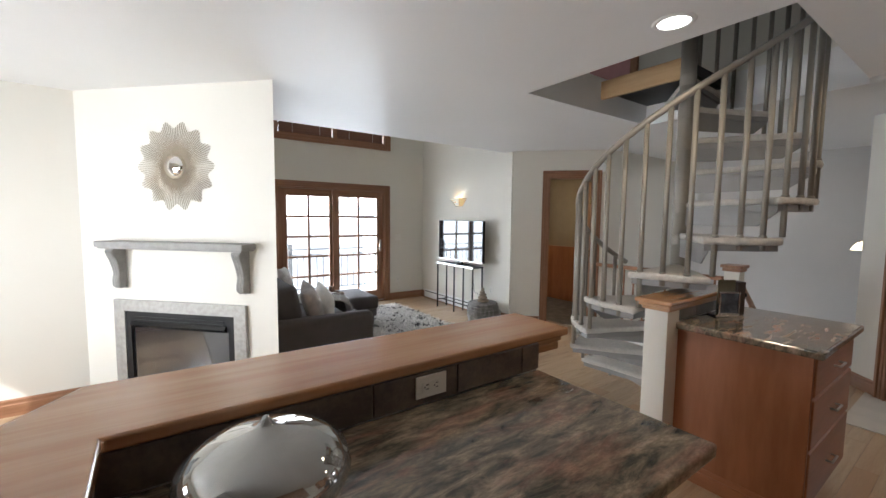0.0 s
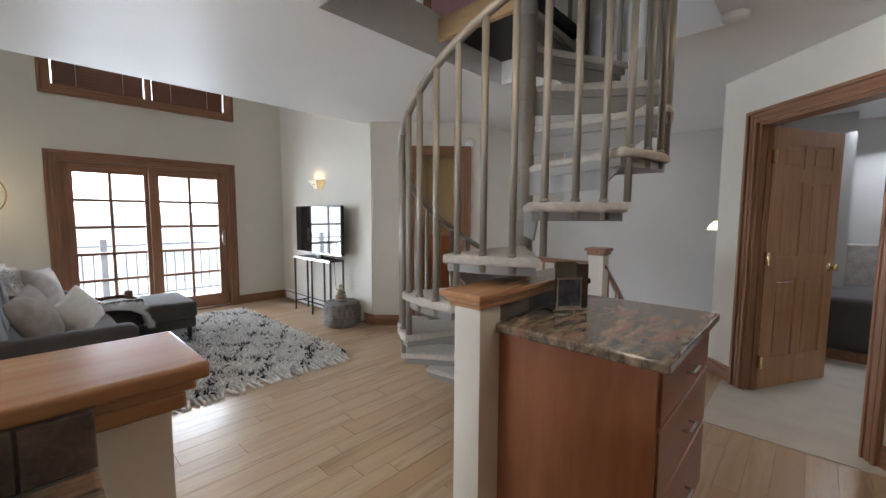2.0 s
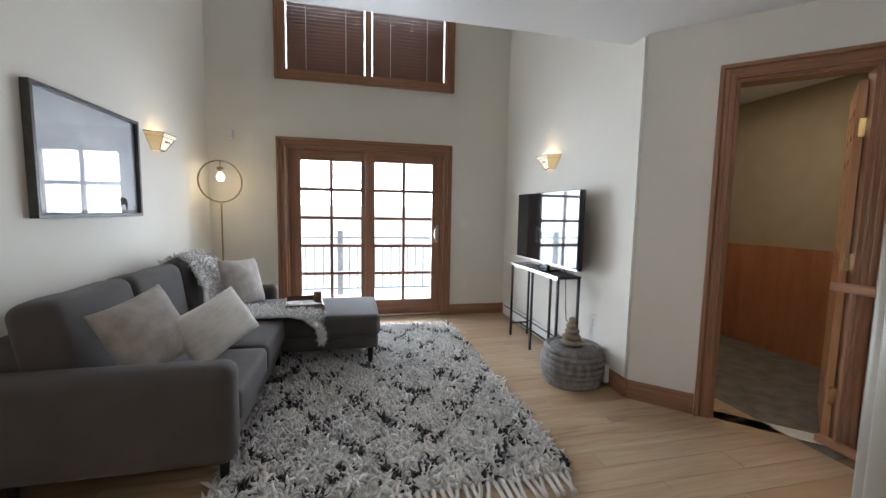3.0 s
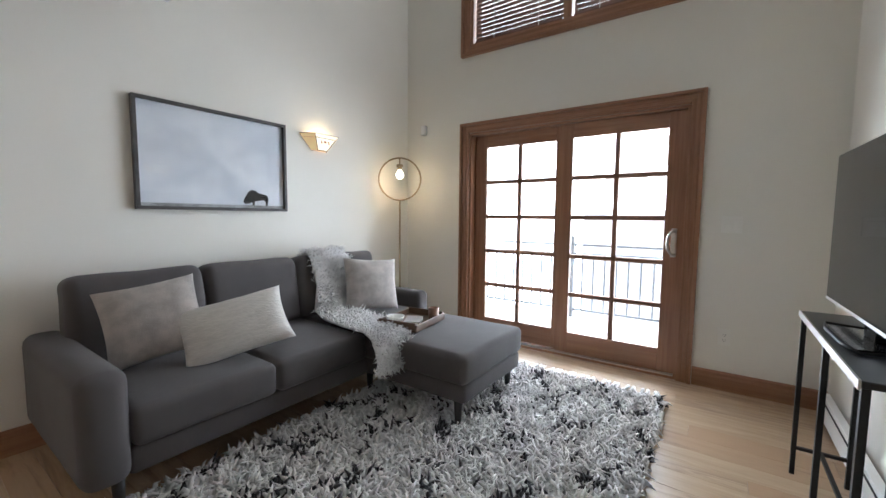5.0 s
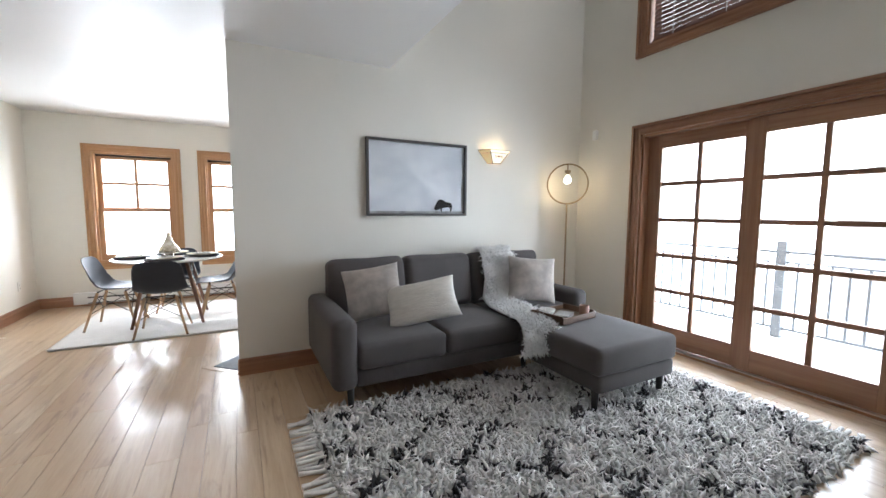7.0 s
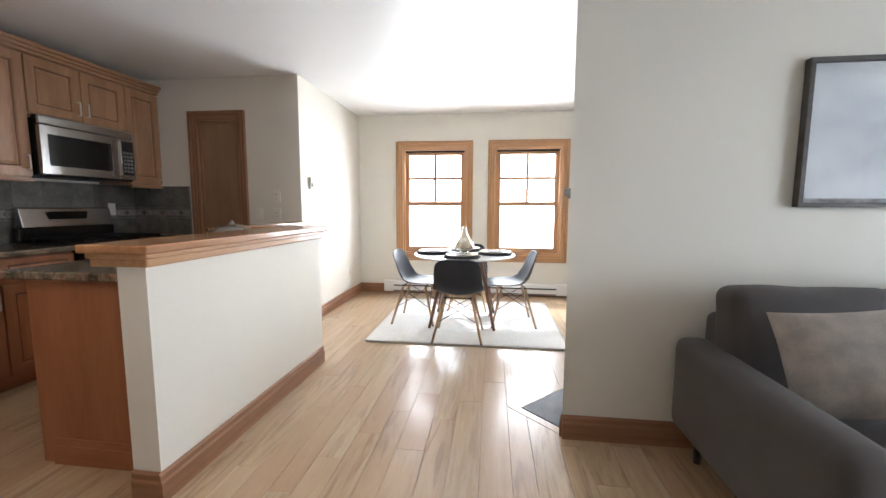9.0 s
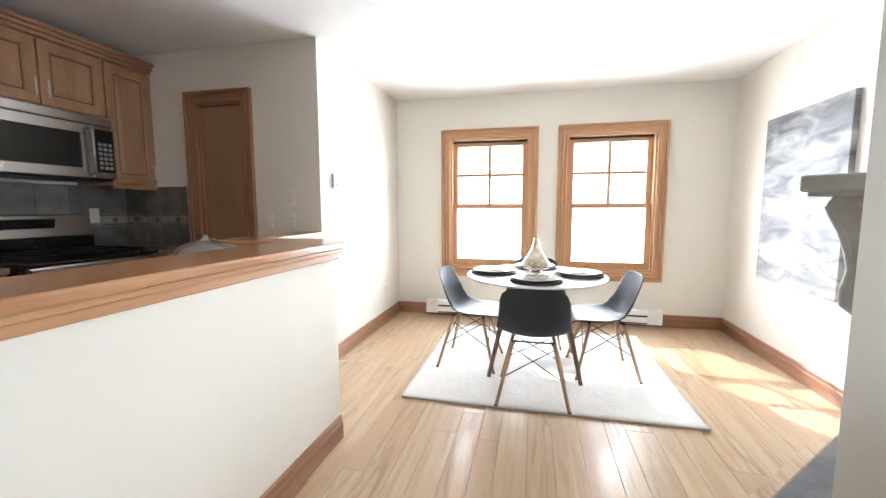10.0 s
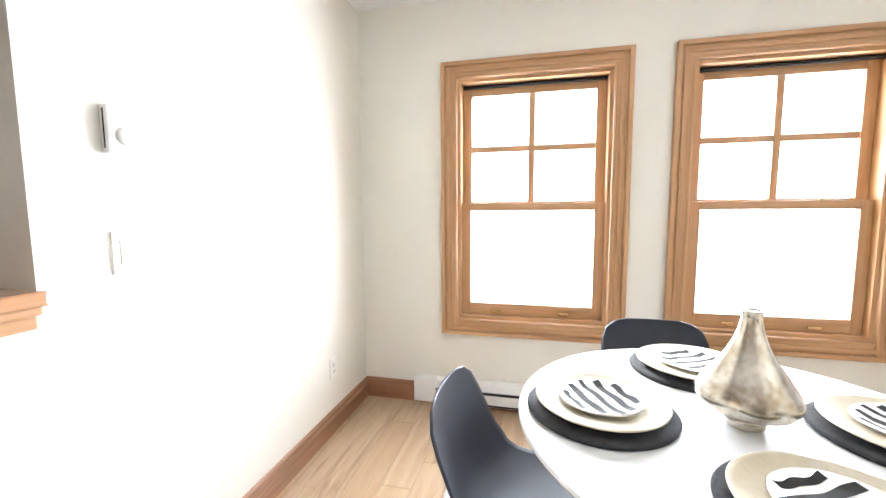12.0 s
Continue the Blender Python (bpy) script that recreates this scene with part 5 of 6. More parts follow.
# ---- sofa with chaise ----
M_SOFA = material("slate_grey_upholstery", (0.088, 0.079, 0.077), 0.92, 0, 0.08, (5, 5, 5), 420, 0.3, 0.002, spec=0.2, sheen=0.12)
M_LEG = material("black_wood_leg", (0.015, 0.013, 0.012), 0.4, bump=0)


def soft(x0, x1, y0, y1, z0, z1, r=0.05, seg=4, wrinkle=0.004, seed=0.0, crown=0.0):
    bm = boxes((x0, x1, y0, y1, z0, z1))
    bmesh.ops.bevel(bm, geom=list(bm.edges), offset=r, segments=seg, affect="EDGES", profile=0.5)
    long_ = [e for e in bm.edges if e.calc_length() > 0.15]
    bmesh.ops.subdivide_edges(bm, edges=long_, cuts=8, use_grid_fill=True)
    cx, cy, cz = (x0 + x1) / 2, (y0 + y1) / 2, (z0 + z1) / 2
    for v in bm.verts:
        u, w, h = (v.co.x - cx) / (x1 - x0) * 2, (v.co.y - cy) / (y1 - y0) * 2, (v.co.z - cz) / (z1 - z0) * 2
        if crown and v.co.z > cz:
            v.co.z += crown * (1 - u * u) * (1 - w * w)
        v.co += wrinkle * noise.noise_vector(v.co * 6 + Vector((seed, 0, 0)))
    for f in bm.faces:
        f.smooth = True
    return bm


sofa = thing("sofa", (0, 0, 0), "slate grey upholstered sofa with a chaise end", "sofa")
part("base", soft(0.64, 1.52, 3.73, 5.72, 0.155, 0.27, 0.02, 2, 0.0015), M_SOFA, sofa)
part("back_frame", soft(0.605, 0.86, 3.72, 5.73, 0.16, 0.72, 0.04, 3, 0.002), M_SOFA, sofa)
part("armrest", soft(0.62, 1.56, 3.58, 3.74, 0.155, 0.60, 0.055, 4, 0.002), M_SOFA, sofa)
part("armrest", soft(0.62, 1.36, 5.715, 5.86, 0.155, 0.56, 0.05, 4, 0.002), M_SOFA, sofa)
part("seat_cushion", soft(0.86, 1.555, 3.737, 4.345, 0.27, 0.435, 0.035, 4, 0.004, 1, 0.018), M_SOFA, sofa)
part("seat_cushion", soft(0.86, 1.555, 4.348, 4.96, 0.27, 0.435, 0.035, 4, 0.004, 5, 0.018), M_SOFA, sofa)
part("chaise_base", soft(0.86, 2.26, 4.99, 5.70, 0.155, 0.265, 0.02, 2, 0.0015), M_SOFA, sofa)
part("chaise_cushion", soft(0.86, 2.275, 4.965, 5.712, 0.262, 0.435, 0.04, 4, 0.004, 9, 0.015), M_SOFA, sofa)
for i, (a, b) in enumerate(((3.70, 4.315), (4.32, 4.935), (4.94, 5.70))):
    bm = soft(-0.10, 0.10, a, b, 0.0, 0.45, 0.06, 5, 0.007, 20 + i)
    part("back_cushion", placed(bm, pose(0.85, 0, 0.43, 0, -10, 0)), M_SOFA, sofa)
for x, y in ((0.70, 3.69), (1.49, 3.70), (2.20, 5.02), (2.20, 5.64), (1.48, 5.05), (0.70, 5.78)):
    part("leg", rod((x, y, 0.16), (x, y, 0.0), 0.024, 0.016, 12), M_LEG, sofa, "tapered black wooden leg")

M_BEIGE = material("nubby_beige_wool", (0.44, 0.40, 0.365), 0.95, 0, 0.15, (14, 14, 14), 230, 0.9, 0.006, spec=0.1, sheen=0.3)
M_IVORY = material("ribbed_ivory_knit", (0.66, 0.63, 0.58), 0.95, 0, 0.06, (12, 70, 12), 260, 0.9, 0.006, spec=0.1, sheen=0.3)
M_FUR = material("white_long_fur", (0.80, 0.785, 0.765), 0.95, 0, 0.10, (9, 9, 9), 120, 0.5, 0.01, spec=0.1, sheen=0.4)


def pillow(m, w, d, h, mat, label, seed):
    bm, n, sides = bmesh.new(), 18, []
    for s in (1, -1):
        grid = [[None] * (n + 1) for _ in range(n + 1)]
        for i in range(n + 1):
            for j in range(n + 1):
                u, v = math.sin((i / n - 0.5) * math.pi), math.sin((j / n - 0.5) * math.pi)
                puff = max(0.0, (1 - u * u) * (1 - v * v)) ** 0.38
                q = Vector((w / 2 * u * (1 - 0.075 * (1 - v * v)), d / 2 * v * (1 - 0.075 * (1 - u * u)), s * h / 2 * puff))
                grid[i][j] = bm.verts.new(q + puff * 0.010 * noise.noise_vector(q * 9 + Vector((seed * 3.1, s, 0))))
        for i in range(n):
            for j in range(n):
                bm.faces.new([grid[i][j], grid[i + 1][j], grid[i + 1][j + 1], grid[i][j + 1]][::s]).smooth = True
    bmesh.ops.remove_doubles(bm, verts=bm.verts, dist=0.0004)
    p = solid("throw_pillow", bm, mat, label, "pillow", "", "pillows on the sofa")
    p.matrix_basis = m


pillow(pose(1.08, 3.98, 0.655, 66, 0, 70) @ pose(0, 0, 0, 0, 0, 10), 0.42, 0.39, 0.17, M_BEIGE, "square nubby beige pillow leaning on the sofa", 1)
pillow(pose(1.30, 4.27, 0.60, 60, 0, 62) @ pose(0, 0, 0, 0, 0, 13), 0.52, 0.31, 0.15, M_IVORY, "oblong ribbed ivory lumbar pillow on the sofa", 2)
pillow(pose(1.16, 5.38, 0.655, 72, 0, 66) @ pose(0, 0, 0, 0, 0, -4), 0.42, 0.40, 0.16, M_BEIGE, "square beige pillow at the chaise end", 3)


def tufts(spots, length, width, seed, spread=0.7, up=None):
    """Many small tapered locks of yarn, each a bent three-sided spike."""
    rnd = np.random.RandomState(seed)
    verts, faces = [], []
    for (x, y, z, nx, ny, nz) in spots:
        n = Vector((nx, ny, nz))
        d = (n + Vector(rnd.uniform(-spread, spread, 3))).normalized()
        s = d.orthogonal().normalized() * width * rnd.uniform(0.7, 1.3)
        t = d.cross(s)
        ln = length * rnd.uniform(0.6, 1.3)
        p = Vector((x, y, z))
        mid = p + d * ln * 0.55
        tip = p + (d + Vector(rnd.uniform(-0.5, 0.5, 3)) - n * 0.35).normalized() * ln
        i = len(verts)
        verts += [p + s, p - 0.5 * s + 0.87 * t, p - 0.5 * s - 0.87 * t, mid + 0.9 * s, mid - 0.45 * s + 0.8 * t, mid - 0.45 * s - 0.8 * t, tip]
        faces += [(i, i + 1, i + 4, i + 3), (i + 1, i + 2, i + 5, i + 4), (i + 2, i, i + 3, i + 5), (i + 3, i + 4, i + 6), (i + 4, i + 5, i + 6), (i + 5, i + 3, i + 6)]
    return verts, faces


def tuft_part(name, spots, length, width, seed, mat, parent, label, spread=0.7):
    me = bpy.data.meshes.new(name)
    v, f = tufts(spots, length, width, seed, spread)
    me.from_pydata(v, [], f)
    me.materials.append(mat)
    for p in me.polygons:
        p.use_smooth = True
    ob = new(name, me)
    ob.parent = parent
    ob["label"], ob["kind"] = label, "stuff"
    return ob


def throw():
    th_ = thing("fur_throw", (0, 0, 0), "white long-haired fur throw draped over the sofa back and chaise", "throw")
    rnd = np.random.RandomState(3)
    line = [(0.70, 5.20, 0.70), (0.72, 5.20, 0.86), (0.82, 5.20, 0.905), (0.92, 5.18, 0.86), (0.99, 5.16, 0.68), (1.05, 5.12, 0.50), (1.20, 5.08, 0.468), (1.42, 5.04, 0.466), (1.62, 5.00, 0.466), (1.74, 4.96, 0.455), (1.80, 4.93, 0.40), (1.83, 4.915, 0.30)]
    line = [Vector(p) for p in line]
    bm, rows = bmesh.new(), []
    spots = []
    for i, p in enumerate(line):
        d = (line[min(i + 1, len(line) - 1)] - line[max(i - 1, 0)]).normalized()
        side = Vector((-d.y, d.x, 0)) if abs(d.z) < 0.8 else Vector((0, 1, 0))
        if side.y < 0:
            side = -side
        side.normalize()
        n = side.cross(d)
        if n.z < 0 and abs(d.z) < 0.8:
            n = -n
        if abs(d.z) >= 0.8:
            n = Vector((1 if i > 2 else -1, 0, 0)) if i < 9 else Vector((0.2, -1, 0)).normalized()
        w = 0.15 if i < 8 else 0.12
        rows.append([bm.verts.new(p + side * w * (2 * k / 6 - 1) + n * 0.012 + 0.01 * noise.noise_vector(p * 7 + side * k)) for k in range(7)])
        for _ in range(230):
            q = line[min(i + 1, len(line) - 1)]
            s = p.lerp(q, rnd.rand()) + side * w * rnd.uniform(-1.08, 1.08) + n * 0.012
            spots.append((*s, *n))
    for a, b in zip(rows, rows[1:]):
        for k in range(6):
            bm.faces.new((a[k], a[k + 1], b[k + 1], b[k])).smooth = True
    bmesh.ops.recalc_face_normals(bm, faces=bm.faces)
    bmesh.ops.solidify(bm, geom=list(bm.faces), thickness=0.014)
    part("backing", bm, M_FUR, th_)
    tuft_part("fur", spots, 0.045, 0.0042, 5, M_FUR, th_, "long white fur locks", 0.9)


throw()

# serving tray with cup, candle and small book
M_TRAYWOOD = woods("dark_walnut_tray", (0.13, 0.072, 0.04), (0.085, 0.045, 0.024), 0.45)
tray = thing("serving_tray", pose(1.66, 5.27, 0.457, 0, 0, 8), "dark wooden serving tray on the chaise", "tray")
part("bottom", boxes((-0.15, 0.15, -0.19, 0.19, 0, 0.012)), M_TRAYWOOD[1], tray)
for x in (-0.15, 0.138):
    part("side", boxes((x, x + 0.012, -0.19, 0.19, 0.0, 0.045), bevel=0.002), M_TRAYWOOD[1], tray)
for y in (-0.19, 0.178):
    part("end", boxes((-0.138, 0.138, y, y + 0.012, 0.0, 0.055), bevel=0.002), M_TRAYWOOD[0], tray)
cup = solid("copper_cup", lathe([(0, 0), (0.032, 0), (0.035, 0.01), (0.036, 0.085), (0.033, 0.085), (0.031, 0.012), (0, 0.010)], 28), material("brown_stoneware", (0.22, 0.115, 0.075), 0.45, 0.2, 0.15), "brown stoneware cup on the tray", "cup")
cup.matrix_basis = pose(1.76, 5.38, 0.470)
bowl = solid("white_bowl", lathe([(0, 0), (0.028, 0), (0.05, 0.02), (0.06, 0.045), (0.057, 0.045), (0.046, 0.022), (0.025, 0.005), (0, 0.005)], 28), M_WHITE, "white ceramic bowl on the tray", "bowl")
bowl.matrix_basis = pose(1.60, 5.17, 0.470)
book = thing("small_book", pose(1.69, 5.25, 0.470, 0, 0, 30), "small grey covered book on the tray", "book")
part("cover", boxes((-0.055, 0.055, -0.08, 0.08, 0, 0.003), (-0.055, 0.055, -0.08, 0.08, 0.019, 0.022)), material("grey_book_cloth", (0.35, 0.34, 0.33), 0.8), book)
part("pages", boxes((-0.052, 0.052, -0.077, 0.077, 0.003, 0.019)), M_PLATE, book)

# ---- shag rug with dark lattice ----
M_RUGW = material("cream_wool_tuft", (0.79, 0.765, 0.735), 0.95, 0, 0.08, (12, 12, 12), 120, 0.3, spec=0.1, sheen=0.3, island=0.14)
M_RUGD = material("charcoal_wool_tuft", (0.055, 0.052, 0.055), 0.95, 0, 0.2, (12, 12, 12), 120, 0.3, spec=0.1, sheen=0.2, island=0.3)


def big_rug():
    x0, x1, y0, y1 = 1.46, 3.11, 3.46, 6.04
    rug = thing("shag_rug", (0, 0, 0), "cream wool shag rug with a charcoal diamond pattern and fringe", "rug")
    part("backing", boxes((x0, x1, y0, y1, 0.001, 0.014)), M_RUGW, rug)
    rnd = np.random.RandomState(11)
    cream, dark = [], []
    for i in range(21000):
        x, y = rnd.uniform(x0 - 0.01, x1 + 0.01), rnd.uniform(y0, y1)
        wob = 0.05 * noise.noise(Vector((x * 3, y * 3, 0)))
        u, v = (x - x0) / 0.42 + (y - y0) / 0.62 + wob * 4, (x - x0) / 0.42 - (y - y0) / 0.62 - wob * 3
        d = min(abs(u - round(u)), abs(v - round(v)))
        broken = noise.noise(Vector((x * 9, y * 9, 4)))
        chance = 0.62 if d < 0.085 and broken > -0.05 else 0.012 + (0.05 if broken > 0.34 else 0)
        (dark if rnd.rand() < chance else cream).append((x, y, 0.012, 0, 0, 1))
    tuft_part("cream_shag", cream, 0.060, 0.0105, 1, M_RUGW, rug, "cream wool shag tufts", 1.9)
    tuft_part("charcoal_shag", dark, 0.058, 0.0100, 2, M_RUGD, rug, "charcoal wool shag tufts", 1.1)
    for yy, s in ((y0, -1), (y1, 1)):
        for i in range(44):
            x = x0 + 0.03 + (x1 - x0 - 0.06) * i / 43
            wv = random.Random(i).uniform(-0.03, 0.03)
            pts = [(x, yy, 0.012), (x + wv * 0.3, yy + s * 0.045, 0.012), (x + wv, yy + s * 0.09, 0.009), (x + wv * 1.4, yy + s * 0.13, 0.008)]
            part("fringe_cord", tube(pts, [0.013, 0.010, 0.011, 0.012], 6), M_RUGW, rug)


big_rug()

# ---- television, table, basket and stacked stones ----
tvt = thing("console_table", (0, 0, 0), "slim black metal console table below the television", "table")
part("top", boxes((3.66, 3.87, 4.66, 5.62, 0.745, 0.765), bevel=0.003), material("dark_table_top", (0.02, 0.02, 0.021), 0.3, bump=0), tvt)
part("edge_band", boxes((3.654, 3.66, 4.66, 5.62, 0.740, 0.767)), M_NICKEL, tvt, "brushed metal edge")
for y in (4.675, 5.14, 5.605):
    for x in (3.672, 3.858):
        part("leg", boxes((x - 0.009, x + 0.009, y - 0.009, y + 0.009, 0, 0.745)), M_IRON, tvt)
for y in (4.675, 5.605):
    part("cross_bar", boxes((3.681, 3.849, y - 0.007, y + 0.007, 0.12, 0.134)), M_IRON, tvt)
part("stretcher", boxes((3.758, 3.772, 4.682, 5.598, 0.12, 0.134)), M_IRON, tvt)
tv = thing("television", pose(3.785, 5.145, 0.766, 0, 0, 1.2), "black flat-screen television reflecting the patio door", "television")
part("stand", placed(tube([(-0.08, -0.22, 0.006), (-0.10, -0.10, 0.006), (-0.10, 0.10, 0.006), (-0.08, 0.22, 0.006), (0.07, 0.16, 0.006), (0.07, -0.16, 0.006)], 0.006, 8, True), pose(0, 0, 0)), M_IRON, tv)
part("stand_plate", prism([(-0.09, -0.18), (0.06, -0.15), (0.06, 0.15), (-0.09, 0.18)], 0.0, 0.008), M_BLACK, tv)
part("neck", boxes((-0.01, 0.03, -0.06, 0.06, 0.008, 0.10), bevel=0.004), M_BLACK, tv)
part("case", boxes((-0.018, 0.03, -0.56, 0.56, 0.055, 0.697), bevel=0.004), M_BLACK, tv)
part("screen", boxes((-0.0205, -0.0175, -0.552, 0.552, 0.068, 0.689)), material("glossy_tv_screen", (0.008, 0.008, 0.009), 0.05, 0, 0, bump=0, spec=0.8), tv, "glossy dark screen")
part("bottom_bezel", boxes((-0.021, -0.017, -0.56, 0.56, 0.055, 0.067)), M_NICKEL, tv)
part("cable", tube([(0.02, -0.2, 0.1), (0.095, -0.22, 0.0), (0.10, -0.23, -0.3), (0.095, -0.26, -0.42), (0.098, -0.40, -0.46)], 0.004, 6), M_DARK, tv)
M_ROPE = material("grey_woven_rope", (0.26, 0.25, 0.245), 0.9, 0, 0.3, (30, 30, 10), 200, 0.8, 0.006)
pf = thing("rope_pouf", (3.69, 4.45, 0), "round grey woven rope pouf on the floor", "pouf")
for i in range(7):
    z = 0.025 + i * 0.040
    r = 0.185 + 0.028 * math.sin(math.pi * (i + 0.5) / 7)
    part("rope_ring", tube([(r * math.cos(a), r * math.sin(a), z + 0.003 * math.sin(3 * a)) for a in [2 * math.pi * k / 40 for k in range(40)]], 0.024, 8, True), M_ROPE, pf)
part("top", lathe([(0, 0.285), (0.10, 0.284), (0.17, 0.275), (0.19, 0.25)], 32), M_ROPE, pf)
st_ = thing("stacked_stones", (3.67, 4.43, 0.285), "ornament of five stacked tan pebbles", "ornament")
z = 0.0
for i, (r, h) in enumerate(((0.085, 0.05), (0.07, 0.045), (0.055, 0.045), (0.04, 0.04), (0.026, 0.05))):
    part("pebble", lathe([(0.0, 0)] + [(r * math.sin(math.pi * k / 10) ** 0.7, h * (1 - math.cos(math.pi * k / 10)) / 2) for k in range(1, 10)] + [(0, h)], 24, (0.004 * (-1) ** i, 0.003 * i, z)), material("tan_pebble", (0.30, 0.24, 0.17), 0.6, 0, 0.2, (20, 20, 20), 90, 0.2), st_)
    z += h - 0.004

# ---- framed picture, wall sconces, floor lamp ----
def misty():
    m = material("misty_print", (0.64, 0.68, 0.74), 0.6, 0, 0.1, (1.1, 2.2, 2.6), 12, 0, second=(0.84, 0.87, 0.91))
    return m


pic = thing("framed_picture", (0.571, 4.56, 1.53), "misty grey-blue landscape print in a dark wood frame", "picture")
M_FRAME = material("dark_grey_frame_wood", (0.07, 0.065, 0.06), 0.5, 0, 0.2, (20, 3, 20))
for a in ((0.0, 0.040, -0.48, 0.48, 0.305, 0.325), (0.0, 0.040, -0.48, 0.48, -0.325, -0.305), (0.0, 0.040, -0.48, -0.46, -0.305, 0.305), (0.0, 0.040, 0.46, 0.48, -0.305, 0.305)):
    part("frame_bar", boxes(a, bevel=0.002), M_FRAME, pic)
part("print", boxes((0.004, 0.014, -0.46, 0.46, -0.305, 0.305)), misty(), pic, "pale misty print with a small dark shape")
BISON = [(-.50, .18), (-.46, .32), (-.40, .40), (-.33, .56), (-.20, .69), (-.05, .67), (.15, .55), (.35, .52), (.46, .45), (.50, .30), (.47, .12), (.44, 0), (.38, 0), (.38, .20), (.28, .27), (.05, .22), (-.05, .20), (-.08, 0), (-.14, 0), (-.16, .18), (-.25, .11), (-.35, .10), (-.42, .07)]
part("bison_print", prism([(0.245 + u * 0.19, -0.290 + v * 0.165) for u, v in BISON], 0.0139, 0.0146), M_DARK, pic, "small dark bison silhouette", at=Matrix(((0, 0, 1, 0), (1, 0, 0, 0), (0, 1, 0, 0), (0, 0, 0, 1))))
part("ground_strip", boxes((0.0138, 0.0148, -0.46, 0.46, -0.305, -0.285)), material("faint_grass_print", (0.36, 0.37, 0.38), 0.7, vary=0.3, scale=(20, 20, 20)), pic)
g = part("glazing", boxes((0.024, 0.026, -0.46, 0.46, -0.305, 0.305)), clear("picture_glass", (0.98, 0.98, 0.98), ior=1.5), pic, "clear picture glass")
g.visible_shadow = False

M_AMBER = glowing("lit_amber_glass", (1.0, 0.66, 0.28), 0.38, (0.75, 0.6, 0.35))
M_OPAL = glowing("lit_opal_glass", (1.0, 0.86, 0.62), 0.5, (0.8, 0.75, 0.6))
M_LEAD = material("dark_lead_came", (0.05, 0.04, 0.03), 0.5, 0.6, bump=0)
M_RUBY = material("brown_red_glass", (0.28, 0.07, 0.03), 0.2, bump=0)


def sconce(m):
    """A half-pyramid stained-glass wall light, wide at the top: x along the wall, -y into the room."""
    s = thing("stained_glass_sconce", m, "amber and white stained glass wall sconce, lit", "wall lamp", "wall sconces")
    top = [(-0.185, 0), (-0.115, -0.105), (0.115, -0.105), (0.185, 0)]
    bot = [(-0.075, 0), (-0.045, -0.045), (0.045, -0.045), (0.075, 0)]
    zt, zb = 0.055, -0.065

    def at(i, f):
        return Vector((*[top[i][k] * (1 - f) + bot[i][k] * f for k in (0, 1)], zt * (1 - f) + zb * f))

    def panel(i, j, f0, f1, mat, name, push=0.0):
        bm = bmesh.new()
        q = [at(i, f0), at(j, f0), at(j, f1), at(i, f1)]
        bm.faces.new([bm.verts.new(v) for v in q])
        bmesh.ops.recalc_face_normals(bm, faces=bm.faces)
        bmesh.ops.solidify(bm, geom=list(bm.faces), thickness=0.003)
        part(name, bm, mat, s)

    for i in range(3):
        panel(i, i + 1, 0.0, 0.22, M_OPAL if i == 1 else M_AMBER, "border_pane")
        panel(i, i + 1, 0.22, 1.0, M_OPAL if i == 1 else M_AMBER, "glass_pane")
    panel_bot = bmesh.new()
    panel_bot.faces.new([panel_bot.verts.new((*p, zb)) for p in bot])
    bmesh.ops.solidify(panel_bot, geom=list(panel_bot.faces), thickness=0.003)
    part("bottom_pane", panel_bot, M_AMBER, s)
    for i in range(4):
        part("lead_line", rod(at(i, 0), at(i, 1), 0.0035, seg=6), M_LEAD, s)
    for f in (0.0, 0.22, 1.0):
        for i in range(3):
            part("lead_line", rod(at(i, f), at(i + 1, f), 0.0035, seg=6), M_LEAD, s)
    mid = (at(1, 0.5) + at(2, 0.5)) / 2
    for dx, w, h in ((0.0, 0.022, 0.028), (-0.035, 0.006, 0.045), (0.035, 0.006, 0.045)):
        part("colour_inset", boxes((-w / 2, w / 2, -0.0045, 0.0, -h / 2, h / 2)), M_RUBY, s, at=Matrix.Translation(mid + Vector((dx, -0.002, 0.01))) @ pose(0, 0, 0, -21))
    lamp("sconce_bulb", "POINT", m @ pose(0, -0.055, 0.03), 0.9, (1.0, 0.74, 0.42), 0.025, label="bulb of the sconce")


sconce(facing(0.57, 5.37, 90) @ pose(0, 0, 1.775))
sconce(facing(XTV, 5.36, -90) @ pose(0, 0, 1.765))

fl_ = thing("floor_lamp", (0.80, 6.12, 0), "slim brass ring floor lamp with a bare lit bulb", "floor lamp")
M_OLDBRASS = material("aged_brass", (0.28, 0.215, 0.13), 0.4, 1.0, 0.1, bump=0)
part("base", lathe([(0, 0.025), (0.11, 0.022), (0.13, 0.012), (0.13, 0.0), (0, 0)], 36), M_OLDBRASS, fl_)
part("stem", rod((0, 0, 0.02), (0, 0, 1.33), 0.009, seg=12), M_OLDBRASS, fl_)
rx = Vector((0.80, 0.60, 0)).normalized()
part("ring", tube([rx * (0.20 * math.cos(a)) + Vector((0, 0, 1.53 + 0.20 * math.sin(a))) for a in [2 * math.pi * k / 48 for k in range(48)]], 0.008, 8, True), M_OLDBRASS, fl_)
part("socket", lathe([(0.006, 0.13), (0.006, 0.07), (0.03, 0.068), (0.032, 0.045), (0.018, 0.04), (0.018, 0.02), (0, 0.02)], 20, (0, 0, 1.60)), M_OLDBRASS, fl_)
